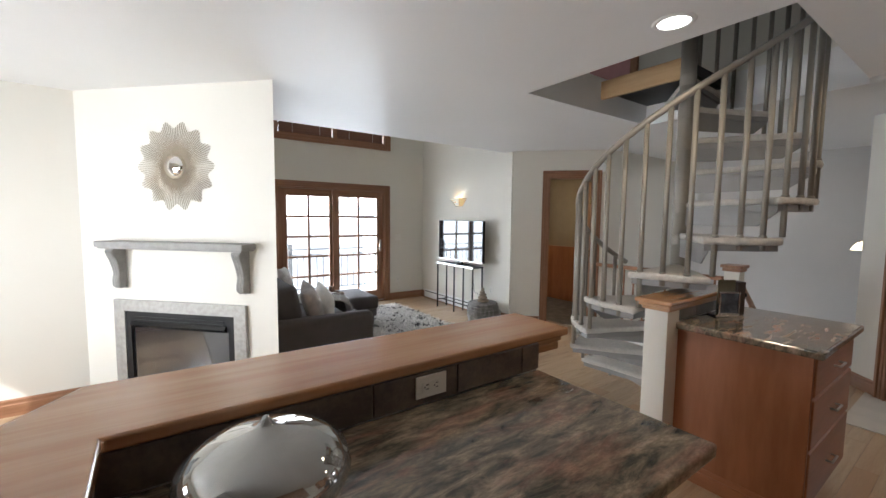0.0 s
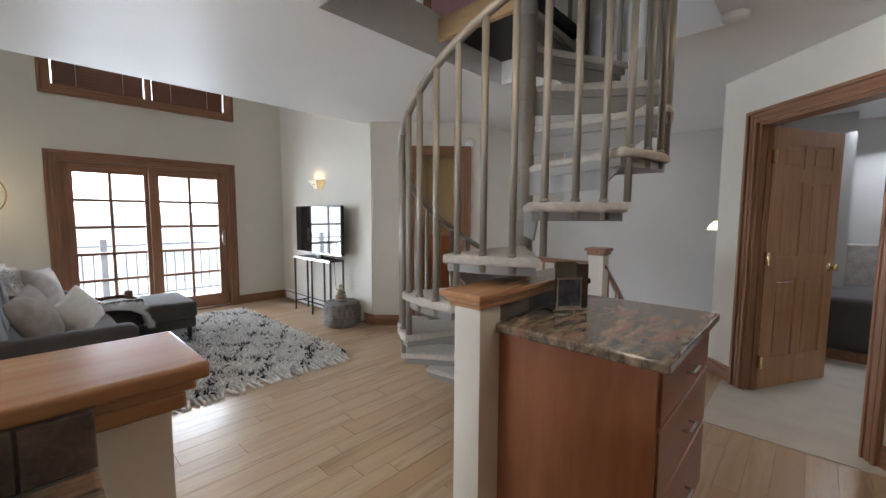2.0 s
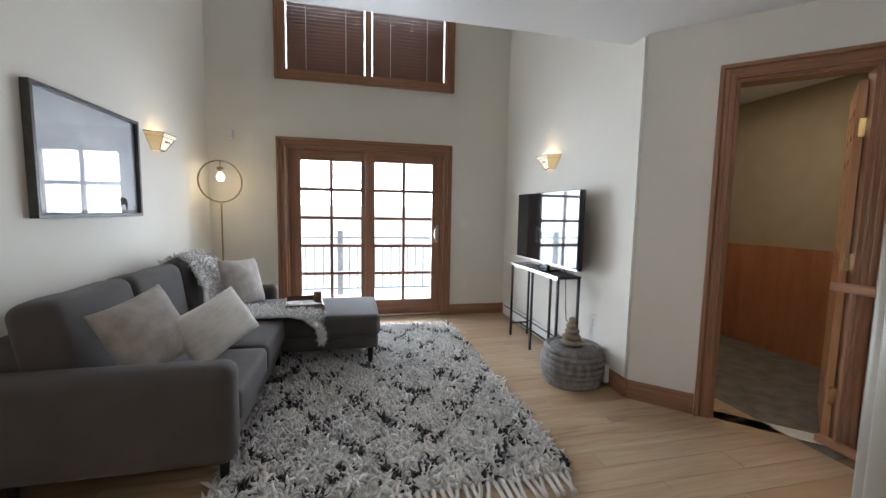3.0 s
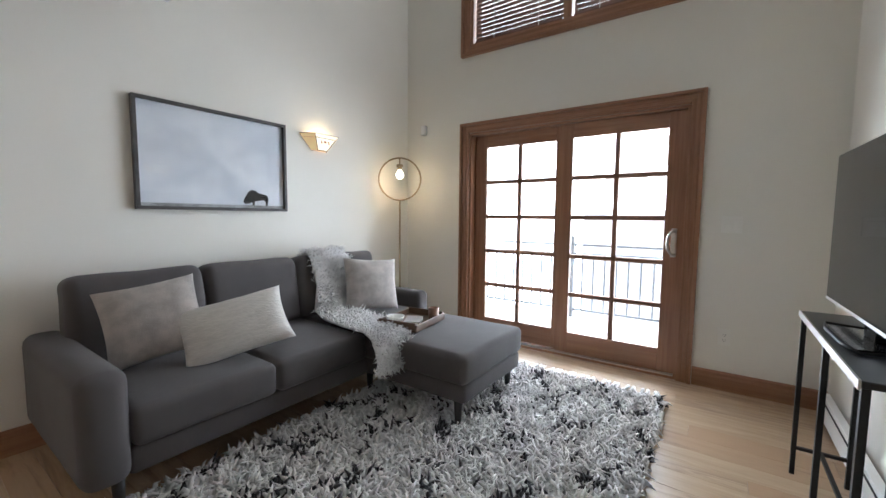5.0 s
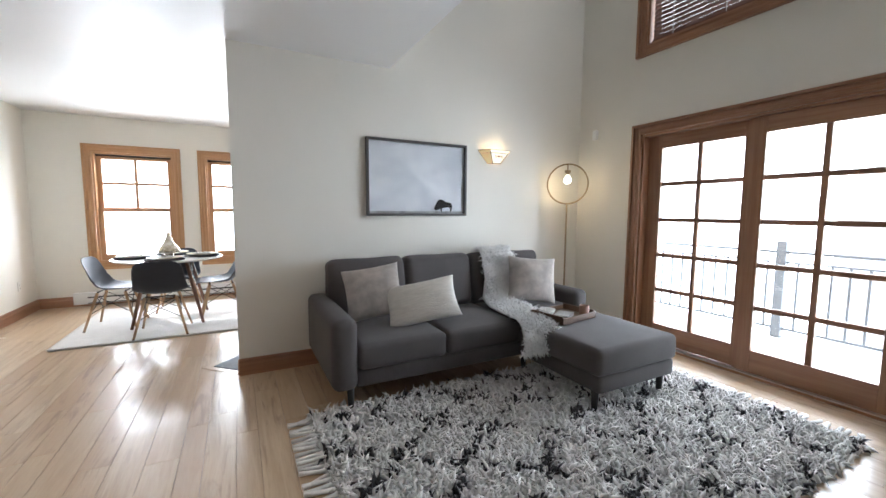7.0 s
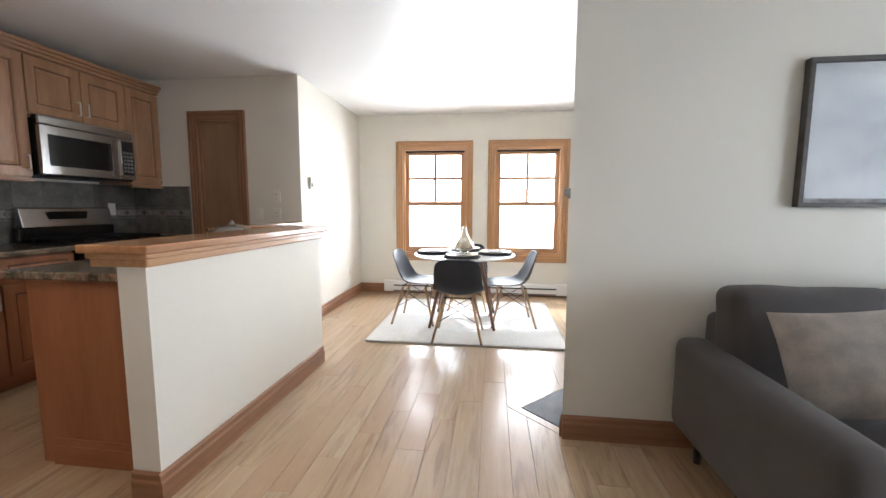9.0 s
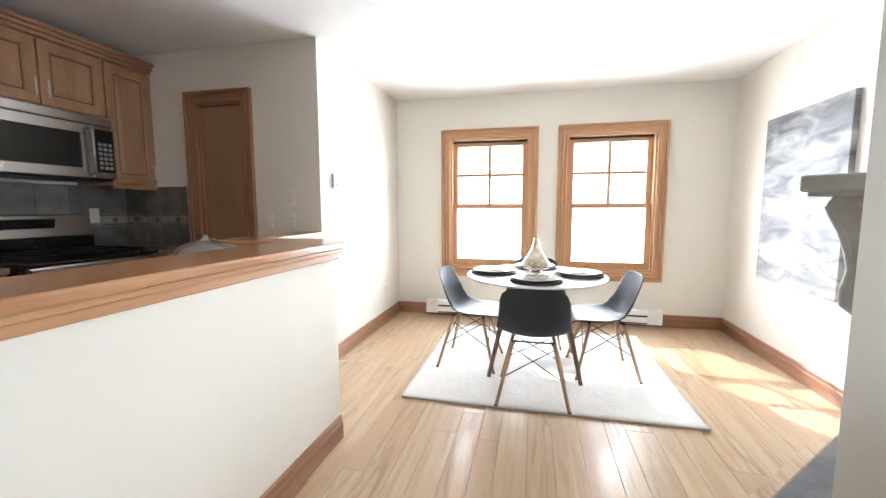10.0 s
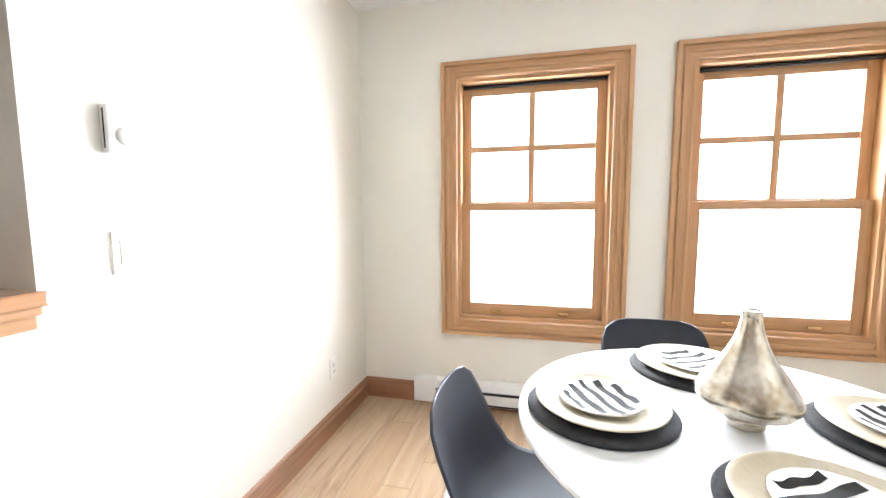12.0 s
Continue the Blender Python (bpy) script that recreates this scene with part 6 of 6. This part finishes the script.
part("bulb", lathe([(0, -0.035), (0.025, -0.027), (0.038, 0.0), (0.030, 0.028), (0.014, 0.05), (0.013, 0.06), (0, 0.06)], 24, (0, 0, 1.565)), glowing("lit_bulb", (1.0, 0.86, 0.6), 7.0), fl_, "glowing clear bulb")
lamp("floor_lamp_bulb", "POINT", pose(0.80, 6.12, 1.49), 1.7, (1.0, 0.72, 0.38), 0.035, label="bulb of the floor lamp")
md = thing("motion_sensor", facing(0.80, 6.51, 0) @ pose(0, 0, 2.05), "small white motion sensor in the corner", "sensor")
part("housing", boxes((-0.03, 0.03, -0.035, 0, -0.05, 0.05), bevel=0.012, seg=3), M_WHITE, md)
bh = thing("baseboard_heater", (0, 0, 0), "white baseboard heater under the television", "heater")
part("cover", boxes((XTV - 0.055, XTV - 0.017, 4.30, 6.35, 0.03, 0.17), bevel=0.006), M_WHITE, bh)
part("top_slot", boxes((XTV - 0.057, XTV - 0.053, 4.34, 6.31, 0.135, 0.147)), M_DARK, bh)
sd = solid("wall_detector", placed(lathe([(0, 0.032), (0.05, 0.03), (0.062, 0.018), (0.065, 0)], 28), pose(0, 0, 0, 90)), M_WHITE, "round white detector above the bathroom door", "smoke detector")
sd.matrix_basis = K45 @ pose(1.16, 0, 2.20)

# ---- balcony outside the patio door ----
deck = structure("balcony_deck", boxes((-1.5, 6.0, 6.68, 8.15, -0.18, -0.03)), material("weathered_deck", (0.66, 0.65, 0.64), 0.8, 0, 0.2, (2, 14, 14)), "pale weathered balcony deck", "deck")
# dark metal lifted to grey: the outdoor glare is put into the colour
M_GLARERAIL = material("dark_rail_with_glare", (0.13, 0.14, 0.15), 0.5, 0.2, bump=0)
rl = thing("balcony_railing", (0, 8.05, -0.03), "black metal balcony railing with thin balusters", "railing")
part("top_rail", boxes((-1.5, 6.0, -0.018, 0.018, 0.868, 0.895), bevel=0.004), M_GLARERAIL, rl)
part("mid_rail", boxes((-1.5, 6.0, -0.012, 0.012, 0.77, 0.787)), M_GLARERAIL, rl)
part("bottom_rail", boxes((-1.5, 6.0, -0.015, 0.015, 0.08, 0.105)), M_GLARERAIL, rl)
for i in range(58):
    part("baluster", boxes((-1.45 + i * 0.128 - 0.010, -1.45 + i * 0.128 + 0.010, -0.010, 0.010, 0.10, 0.77)), M_GLARERAIL, rl)
for x in (-0.35, 1.87, 4.1):
    part("post", boxes((x - 0.042, x + 0.042, -0.042, 0.042, 0, 0.99), bevel=0.004), M_GLARERAIL, rl)
hs = thing("far_house", (3.2, 14.5, -3.0), "pale house with a snowy gable roof across the way", "house")
M_PALEWALL = material("pale_siding", (0.86, 0.86, 0.85), 0.8, vary=0.06)
part("wall", boxes((-3, 3, 0, 1.8, 0, 4.4)), M_PALEWALL, hs)
part("roof", prism([(-3.4, 4.3), (0, 6.6), (3.4, 4.3), (3.4, 4.5), (0, 6.85), (-3.4, 4.5)], -0.3, 2.2), M_WHITE, hs, "snow covered roof", at=Matrix(((1, 0, 0, 0), (0, 0, 1, 0), (0, 1, 0, 0), (0, 0, 0, 1))))
for x in (-1.6, 1.2):
    w = part("window", boxes((x - 0.5, x + 0.5, -0.03, 0.02, 2.2, 3.6)), M_WHITE, hs)
    part("pane", boxes((x - 0.42, x + 0.42, -0.04, -0.031, 2.28, 3.52)), material("far_window_glass", (0.60, 0.62, 0.65), 0.2, bump=0), w)


# ---- dining table, chairs, settings ----
TC = Vector((-1.44, 2.43, 0))
M_TOP = material("white_lacquer_top", (0.80, 0.80, 0.79), 0.22, 0, 0.01, bump=0)
M_WALNUT = woods("walnut_table_leg", (0.20, 0.10, 0.06), (0.13, 0.06, 0.035), 0.4)
M_OAK = woods("pale_oak_dowel", (0.52, 0.34, 0.19), (0.42, 0.26, 0.14), 0.45)
M_SHELL = material("matte_charcoal_shell", (0.032, 0.036, 0.048), 0.52, 0, 0.06, (8, 8, 8), 200, 0.04, spec=0.32)
RZ = 0.022
tb = thing("dining_table", (TC.x, TC.y, RZ), "round white dining table on splayed walnut legs", "table")
part("tabletop", lathe([(0, 0.684), (0.500, 0.684), (0.512, 0.690), (0.515, 0.696), (0.511, 0.702), (0.0, 0.704)], 72, smooth=False), M_TOP, tb)
for i in range(4):
    a = radians(45 + 90 * i)
    c_, s_ = math.cos(a), math.sin(a)
    part("leg", rod((0.24 * c_, 0.24 * s_, 0.684), (0.445 * c_, 0.445 * s_, 0.0), 0.022, 0.014, 14), M_WALNUT[2], tb, "splayed walnut leg")
    part("mount", boxes((0.20, 0.28, -0.03, 0.03, 0.662, 0.684), bevel=0.004), M_IRON, tb, at=pose(0, 0, 0, 0, 0, 45 + 90 * i))
for i in range(4):
    a, b = radians(45 + 90 * i), radians(135 + 90 * i)
    f = lambda q, r, z: (r * math.cos(q), r * math.sin(q), z)
    part("wire_brace", rod(f(a, 0.26, 0.63), f(b, 0.34, 0.36), 0.0035, seg=6), M_IRON, tb)
    part("wire_brace", rod(f(b, 0.26, 0.63), f(a, 0.34, 0.36), 0.0035, seg=6), M_IRON, tb)


def shell():
    """The moulded seat shell: front lip at +y, one continuous sweep up into the back."""
    prof = [(0.225, 0.418), (0.215, 0.436), (0.17, 0.440), (0.09, 0.430), (0.0, 0.420), (-0.08, 0.421), (-0.14, 0.440), (-0.18, 0.485), (-0.205, 0.54), (-0.224, 0.615), (-0.240, 0.685), (-0.250, 0.735), (-0.256, 0.768), (-0.258, 0.780)]
    half = [0.185, 0.205, 0.222, 0.232, 0.235, 0.233, 0.228, 0.222, 0.216, 0.211, 0.204, 0.188, 0.150, 0.100]
    curl = [0.000, 0.004, 0.010, 0.022, 0.034, 0.046, 0.060, 0.068, 0.060, 0.048, 0.036, 0.026, 0.018, 0.012]
    prof = [(y, z * 0.94) for y, z in prof]
    n, bm, rows = 16, bmesh.new(), []
    for k, ((y, z), h, c_) in enumerate(zip(prof, half, curl)):
        a, b = prof[max(k - 1, 0)], prof[min(k + 1, len(prof) - 1)]
        t = Vector((0, b[0] - a[0], b[1] - a[1])).normalized()
        up = Vector((0, t.z, -t.y))
        row = []
        for i in range(n + 1):
            u = 2 * i / n - 1
            row.append(bm.verts.new(Vector((u * h, y, z)) + up * c_ * abs(u) ** 2.2))
        rows.append(row)
    for a, b in zip(rows, rows[1:]):
        for i in range(n):
            bm.faces.new((a[i], a[i + 1], b[i + 1], b[i]))
    bmesh.ops.subdivide_edges(bm, edges=list(bm.edges), cuts=1, use_grid_fill=True, smooth=1.0)
    bmesh.ops.recalc_face_normals(bm, faces=bm.faces)
    bmesh.ops.solidify(bm, geom=list(bm.faces), thickness=0.007)
    for f in bm.faces:
        f.smooth = True
    return bm


def dining_chair(m):
    ch = thing("dining_chair", m, "charcoal moulded shell chair on pale wooden dowel legs", "chair", "chairs round the dining table")
    sh = shell()
    part("seat_shell", sh, M_SHELL, ch, "matte charcoal moulded shell")
    tops, feet = {}, {}
    for sx in (-1, 1):
        for sy in (-1, 1):
            tp, ft = Vector((sx * 0.125, sy * 0.115 - 0.02, 0.375)), Vector((sx * 0.215, sy * 0.215 - 0.02, 0.0))
            tops[sx, sy], feet[sx, sy] = tp, ft
            part("leg", rod(tp, ft, 0.0135, 0.010, 10), M_OAK[2], ch, "tapered pale oak dowel leg")
            part("foot_cap", rod(ft, ft + Vector((0, 0, 0.008)), 0.0108, seg=10), M_IRON, ch)
            part("bracket", rod(tp + (ft - tp) * 0.12, tp + Vector((-sx * 0.02, 0, 0.015)), 0.006, seg=6), M_IRON, ch)
    part("cross_bar", rod(tops[-1, 1] + Vector((0, 0, 0.005)), tops[1, 1] + Vector((0, 0, 0.005)), 0.006, seg=6), M_IRON, ch)
    part("cross_bar", rod(tops[-1, -1] + Vector((0, 0, 0.005)), tops[1, -1] + Vector((0, 0, 0.005)), 0.006, seg=6), M_IRON, ch)
    mid = lambda k, f: tops[k].lerp(feet[k], f)
    for a, b in (((-1, -1), (1, -1)), ((-1, 1), (1, 1)), ((-1, -1), (-1, 1)), ((1, -1), (1, 1))):
        part("wire_brace", rod(mid(a, 0.08), mid(b, 0.55), 0.0032, seg=6), M_IRON, ch)
        part("wire_brace", rod(mid(b, 0.08), mid(a, 0.55), 0.0032, seg=6), M_IRON, ch)
    return ch


first = dining_chair(pose(-0.955, 2.42, RZ, 0, 0, 90))
copy_thing(first, pose(-1.42, 1.965, RZ, 0, 0, -4))
copy_thing(first, pose(-1.44, 2.90, RZ, 0, 0, 184))
copy_thing(first, pose(-1.99, 2.44, RZ, 0, 0, -90))

M_MAT = material("black_woven_mat", (0.03, 0.03, 0.032), 0.85, 0, 0.3, (60, 60, 60), 300, 0.6)
M_CHARGER = material("ivory_glazed_plate", (0.80, 0.785, 0.75), 0.22, 0, 0.04, bump=0)
M_STRAW = material("straw_gold_glaze", (0.66, 0.595, 0.45), 0.38, 0.0, 0.1, (12, 12, 12), 90, 0.15, second=(0.54, 0.47, 0.33))
M_STRIPE = material("black_brush_stripe", (0.02, 0.019, 0.018), 0.65, bump=0, spec=0.2)
ZT = RZ + 0.704
for i, a in enumerate((0, 90, 180, 270)):
    c_, s_ = math.cos(radians(a)), math.sin(radians(a))
    px, py = TC.x + 0.315 * c_, TC.y + 0.315 * s_
    pm = solid("placemat", lathe([(0, 0.013)] + [(0.16 * k / 16, 0.013 + 0.0015 * (k % 2)) for k in range(1, 17)] + [(0.172, 0.012), (0.177, 0.006), (0.175, 0)], 56), M_MAT, "round black woven placemat on the table", "placemat", "", "place settings")
    pm.matrix_basis = pose(px, py, ZT + 0.0005)
    dp = solid("dinner_plate", lathe([(0, 0.004), (0.095, 0.004), (0.153, 0.016), (0.157, 0.018), (0.153, 0.020)] + [(0.149 - 0.0045 * k, 0.0198 - 0.0009 * k + 0.0022 * (k % 2)) for k in range(13)] + [(0.090, 0.008), (0, 0.008)], 48), M_STRAW, "straw gold ribbed charger plate on a black placemat", "plate", "", "place settings")
    dp.matrix_basis = pose(px, py, ZT + 0.0125)
    sp = thing("salad_plate", pose(px, py, ZT + 0.0215, 0, 0, a + 25), "small white plate with black brush stripes", "plate", "place settings")
    part("dish", lathe([(0, 0.003), (0.065, 0.003), (0.098, 0.012), (0.101, 0.014), (0.098, 0.016), (0.064, 0.007), (0, 0.007)], 40), M_CHARGER, sp)
    for k, x in enumerate((-0.070, -0.036, 0.0, 0.037, 0.071)):
        w, bm = 0.0085 + 0.002 * (k % 2), bmesh.new()
        ln = math.sqrt(0.094 ** 2 - (abs(x) + w) ** 2)
        rows = []
        for n in range(13):
            yy = ln * (n / 6 - 1)
            wob = 0.003 * math.sin(n * 0.9 + k * 2 + i)
            rows.append([bm.verts.new((xx, yy, 0.0076 + max(0.0, math.hypot(xx, yy) - 0.064) * 0.27)) for xx in (x - w + wob, x + wob, x + w * 0.9 + wob * 0.5)])
        for ra, rb in zip(rows, rows[1:]):
            bm.faces.new((ra[0], ra[1], rb[1], rb[0])), bm.faces.new((ra[1], ra[2], rb[2], rb[1]))
        part("stripe", bm, M_STRIPE, sp, "black brushed stripe")
M_MERCURY = material("mercury_gold_glass", (0.80, 0.76, 0.68), 0.24, 0.85, 0.25, (17, 17, 17), 70, 0.15, second=(0.42, 0.35, 0.25))
gv = thing("bottle_vase", (TC.x, TC.y, ZT + 0.0005), "champagne gold mercury glass bottle vase on the table", "vase")
part("foot", lathe([(0, 0), (0.037, 0), (0.041, 0.006), (0.040, 0.030), (0, 0.030)], 44), M_MERCURY, gv)
part("body", lathe([(0.034, 0.028), (0.062, 0.034), (0.090, 0.046), (0.101, 0.062), (0.102, 0.076), (0.094, 0.095), (0.080, 0.117), (0.063, 0.142), (0.047, 0.168), (0.034, 0.196), (0.0245, 0.225), (0.0195, 0.252), (0.0215, 0.270), (0.018, 0.271), (0.015, 0.255), (0, 0.250)], 44), M_MERCURY, gv)


def dining_rug():
    x0, x1, y0, y1 = -2.35, -0.735, 1.60, 3.37
    rug = thing("dining_rug", (0, 0, 0), "pale ivory low shag rug under the dining table", "rug")
    m_pile = material("ivory_pile", (0.77, 0.755, 0.73), 0.95, 0, 0.03, (9, 9, 9), 190, 0.6, 0.006, sheen=0.3)
    part("backing", boxes((x0, x1, y0, y1, 0.001, 0.010)), m_pile, rug)
    bm, n1, n2 = bmesh.new(), 150, 165
    rows = []
    for i in range(n1 + 1):
        rows.append([])
        for j in range(n2 + 1):
            x, y = x0 + (x1 - x0) * i / n1, y0 + (y1 - y0) * j / n2
            rim = i in (0, n1) or j in (0, n2)
            q = Vector((x * 34, y * 34, 0))
            rows[-1].append(bm.verts.new((x + 0.004 * noise.noise(q), y + 0.004 * noise.noise(q + Vector((9, 0, 0))), 0.010 if rim else 0.018 + 0.0035 * noise.noise(q * 1.3) + 0.002 * noise.noise(q * 3.1))))
    for i in range(n1):
        for j in range(n2):
            bm.faces.new((rows[i][j], rows[i + 1][j], rows[i + 1][j + 1], rows[i][j + 1])).smooth = True
    part("shag_top", bm, m_pile, rug, "dense ivory pile")
    rnd = np.random.RandomState(8)
    spots = []
    for _ in range(2600):
        u, v = rnd.uniform(0, 1), rnd.uniform(-0.004, 0.012)
        spots += [(x0 + (x1 - x0) * u, y0 + v, 0.010, 0, -0.6, 0.8), (x0 + (x1 - x0) * u, y1 - v, 0.010, 0, 0.6, 0.8), (x0 + v, y0 + (y1 - y0) * u, 0.010, -0.6, 0, 0.8), (x1 - v, y0 + (y1 - y0) * u, 0.010, 0.6, 0, 0.8)]
    tuft_part("shag_edge", spots, 0.010, 0.006, 6, m_pile, rug, "ragged pile edge", 0.8)


dining_rug()

dh = thing("window_heater", (0, 0, 0), "white electric baseboard heater under the windows", "heater")
part("cover", prism([(0.0, 0.03), (0.062, 0.03), (0.062, 0.12), (0.045, 0.165), (0.0, 0.175)], 1.22, 3.71, 0.003, 1), M_WHITE, dh, at=Matrix(((1, 0, 0, XW), (0, 0, 1, 0), (0, 1, 0, 0), (0, 0, 0, 1))))
part("air_slot", boxes((XW + 0.0615, XW + 0.064, 1.36, 3.57, 0.105, 0.122)), M_DARK, dh)
part("lower_slot", boxes((XW + 0.0615, XW + 0.064, 1.36, 3.57, 0.035, 0.045)), M_DARK, dh)
for y in (1.22, 3.57):
    part("end_cap", boxes((XW, XW + 0.066, y, y + 0.14, 0.028, 0.178), bevel=0.004), M_WHITE, dh)


def snow_print():
    m = material("snowy_ridges_print", (0.8, 0.8, 0.8), 0.55, bump=0)
    t, bs = m.node_tree, m.node_tree.nodes["Principled BSDF"]
    tc, mp = t.nodes.new("ShaderNodeTexCoord"), t.nodes.new("ShaderNodeMapping")
    mp.inputs["Scale"].default_value, mp.inputs["Rotation"].default_value = (1.2, 1.0, 3.6), (0, radians(14), 0)
    t.links.new(tc.outputs["Object"], mp.inputs[0])
    n = t.nodes.new("ShaderNodeTexNoise")
    n.inputs["Scale"].default_value, n.inputs["Detail"].default_value, n.inputs["Distortion"].default_value = 2.4, 8, 0.9
    sx, ad, r = t.nodes.new("ShaderNodeSeparateXYZ"), t.nodes.new("ShaderNodeMath"), t.nodes.new("ShaderNodeValToRGB")
    ad.operation, ad.inputs[1].default_value = "MULTIPLY_ADD", -0.16
    t.links.new(tc.outputs["Object"], sx.inputs[0]), t.links.new(mp.outputs[0], n.inputs[0])
    t.links.new(sx.outputs[2], ad.inputs[0]), t.links.new(n.outputs[0], ad.inputs[2]), t.links.new(ad.outputs[0], r.inputs[0])
    e = r.color_ramp.elements
    e[0].position, e[0].color = 0.26, (0.07, 0.07, 0.08, 1)
    e[1].position, e[1].color = 0.68, (0.52, 0.525, 0.53, 1)
    k = e.new(0.42)
    k.color = (0.21, 0.215, 0.225, 1)
    t.links.new(r.outputs[0], bs.inputs["Base Color"])
    return m


art = thing("canvas_print", (-1.73, YN, 1.28), "unframed canvas print of grey and white snowy ridges", "picture")
part("canvas", boxes((-0.45, 0.45, -0.035, 0, -0.64, 0.64), bevel=0.004), snow_print(), art)
solid("phone_cable", tube([(-1.10, YS + 0.03, 0.13), (-1.13, YS + 0.06, 0.03), (-1.22, YS + 0.11, 0.008), (-1.36, YS + 0.10, 0.007), (-1.42, YS + 0.16, 0.007), (-1.40, YS + 0.22, 0.007)], 0.0035, 6), M_PLATE, "thin pale cable lying on the planks", "cable")

# ---- bed in the bedroom ----
bed = thing("bed", (6.8, -0.74, 0), "bed with a dark grey cover in the bedroom", "bed")
part("mattress", soft(-0.60, 0.58, -0.97, 0.97, 0.10, 0.60, 0.06), M_SOFA, bed, "dark grey bed cover")
part("base", boxes((-0.55, 0.55, -0.92, 0.92, 0.006, 0.13)), M_TRIM[0], bed)
part("headboard", boxes((0.60, 0.68, -0.97, 0.97, 0.006, 1.05), bevel=0.02), M_BEIGE, bed)
part("pillow", placed(cushion(0.6, 0.42, 0.2, 0.4), pose(0.38, -0.5, 0.76, 60, 0, 90)), M_IVORY, bed)
# unseen lamp added below the ceiling to brighten the bedroom
lamp("bedroom_fill", "AREA", look((6.9, -0.6, 2.35), (6.0, -0.9, 0)), 29, (0.97, 0.98, 1.0), 1.2, 1.2, label="fill light added under the bedroom ceiling")
lamp("bathroom_light", "AREA", look((5.0, 4.5, 2.40), (5.0, 4.5, 0)), 9, (1.0, 0.82, 0.58), 0.4, 0.4, label="bathroom ceiling light")
# weak lamp added overhead, facing down, to lift the stairwell
lamp("stair_fill", "AREA", look((5.9, 2.2, 2.40), (5.9, 2.2, 0)), 2.6, (1.0, 0.96, 0.9), 1.0, 0.8, label="fill light added under the stairwell ceiling")


# ---- floor planks, running along x, last in the file ----
def planks():
    rnd = random.Random(4)
    holder = tagged(new("floor_planks"), "varnished maple strip flooring", "floor", "", "structure")
    shared = {}

    def plank_bm(length, w):
        return boxes((0, length, 0, w - 0.0016, -0.012, 0.0), bevel=0.0007, seg=1)

    count, y = 0, -0.93
    verts, faces = [], []
    while y < 6.5:
        w = rnd.choice((0.108, 0.127, 0.146))
        x = -2.80 + rnd.uniform(-0.9, 0)
        x_end = 4.55
        if y > 4.13:
            x_end = XTV + 0.02
        if y < 0.87:
            x_end = 5.1
        x_start = -2.80
        if y + w < 0.88:
            x_start = -1.07
        while x < x_end:
            length = round(rnd.choice((0.6, 0.8, 1.0, 1.3, 1.6)), 2)
            a, b = max(x, x_start), min(x + length, x_end)
            x += length
            if b - a < 0.02:
                continue
            near = -1.6 < a < 4.0 and 1.4 < y < 4.2
            if near and count < 300 and abs((b - a) - length) < 1e-6:
                if (length, w) not in shared:
                    me = bpy.data.meshes.new("plank")
                    bm = plank_bm(length - 0.0016, w)
                    bm.to_mesh(me)
                    bm.free()
                    me.materials.append(M_FLOOR)
                    shared[length, w] = me
                ob = new("plank", shared[length, w])
                ob.parent = holder
                ob.location = (a, y, 0)
                count += 1
            else:
                i = len(verts)
                for z in (-0.012, 0.0):
                    verts += [(a, y, z), (b - 0.0016, y, z), (b - 0.0016, y + w - 0.0016, z), (a, y + w - 0.0016, z)]
                faces += [(i + 4, i + 5, i + 6, i + 7), (i, i + 1, i + 5, i + 4), (i + 1, i + 2, i + 6, i + 5), (i + 2, i + 3, i + 7, i + 6), (i + 3, i, i + 4, i + 7)]
        y += w
    me = bpy.data.meshes.new("plank_field")
    me.from_pydata(verts, [], faces)
    me.materials.append(M_FLOOR)
    ob = new("plank_field", me)
    ob.parent = holder
    ob["kind"] = "stuff"


planks()
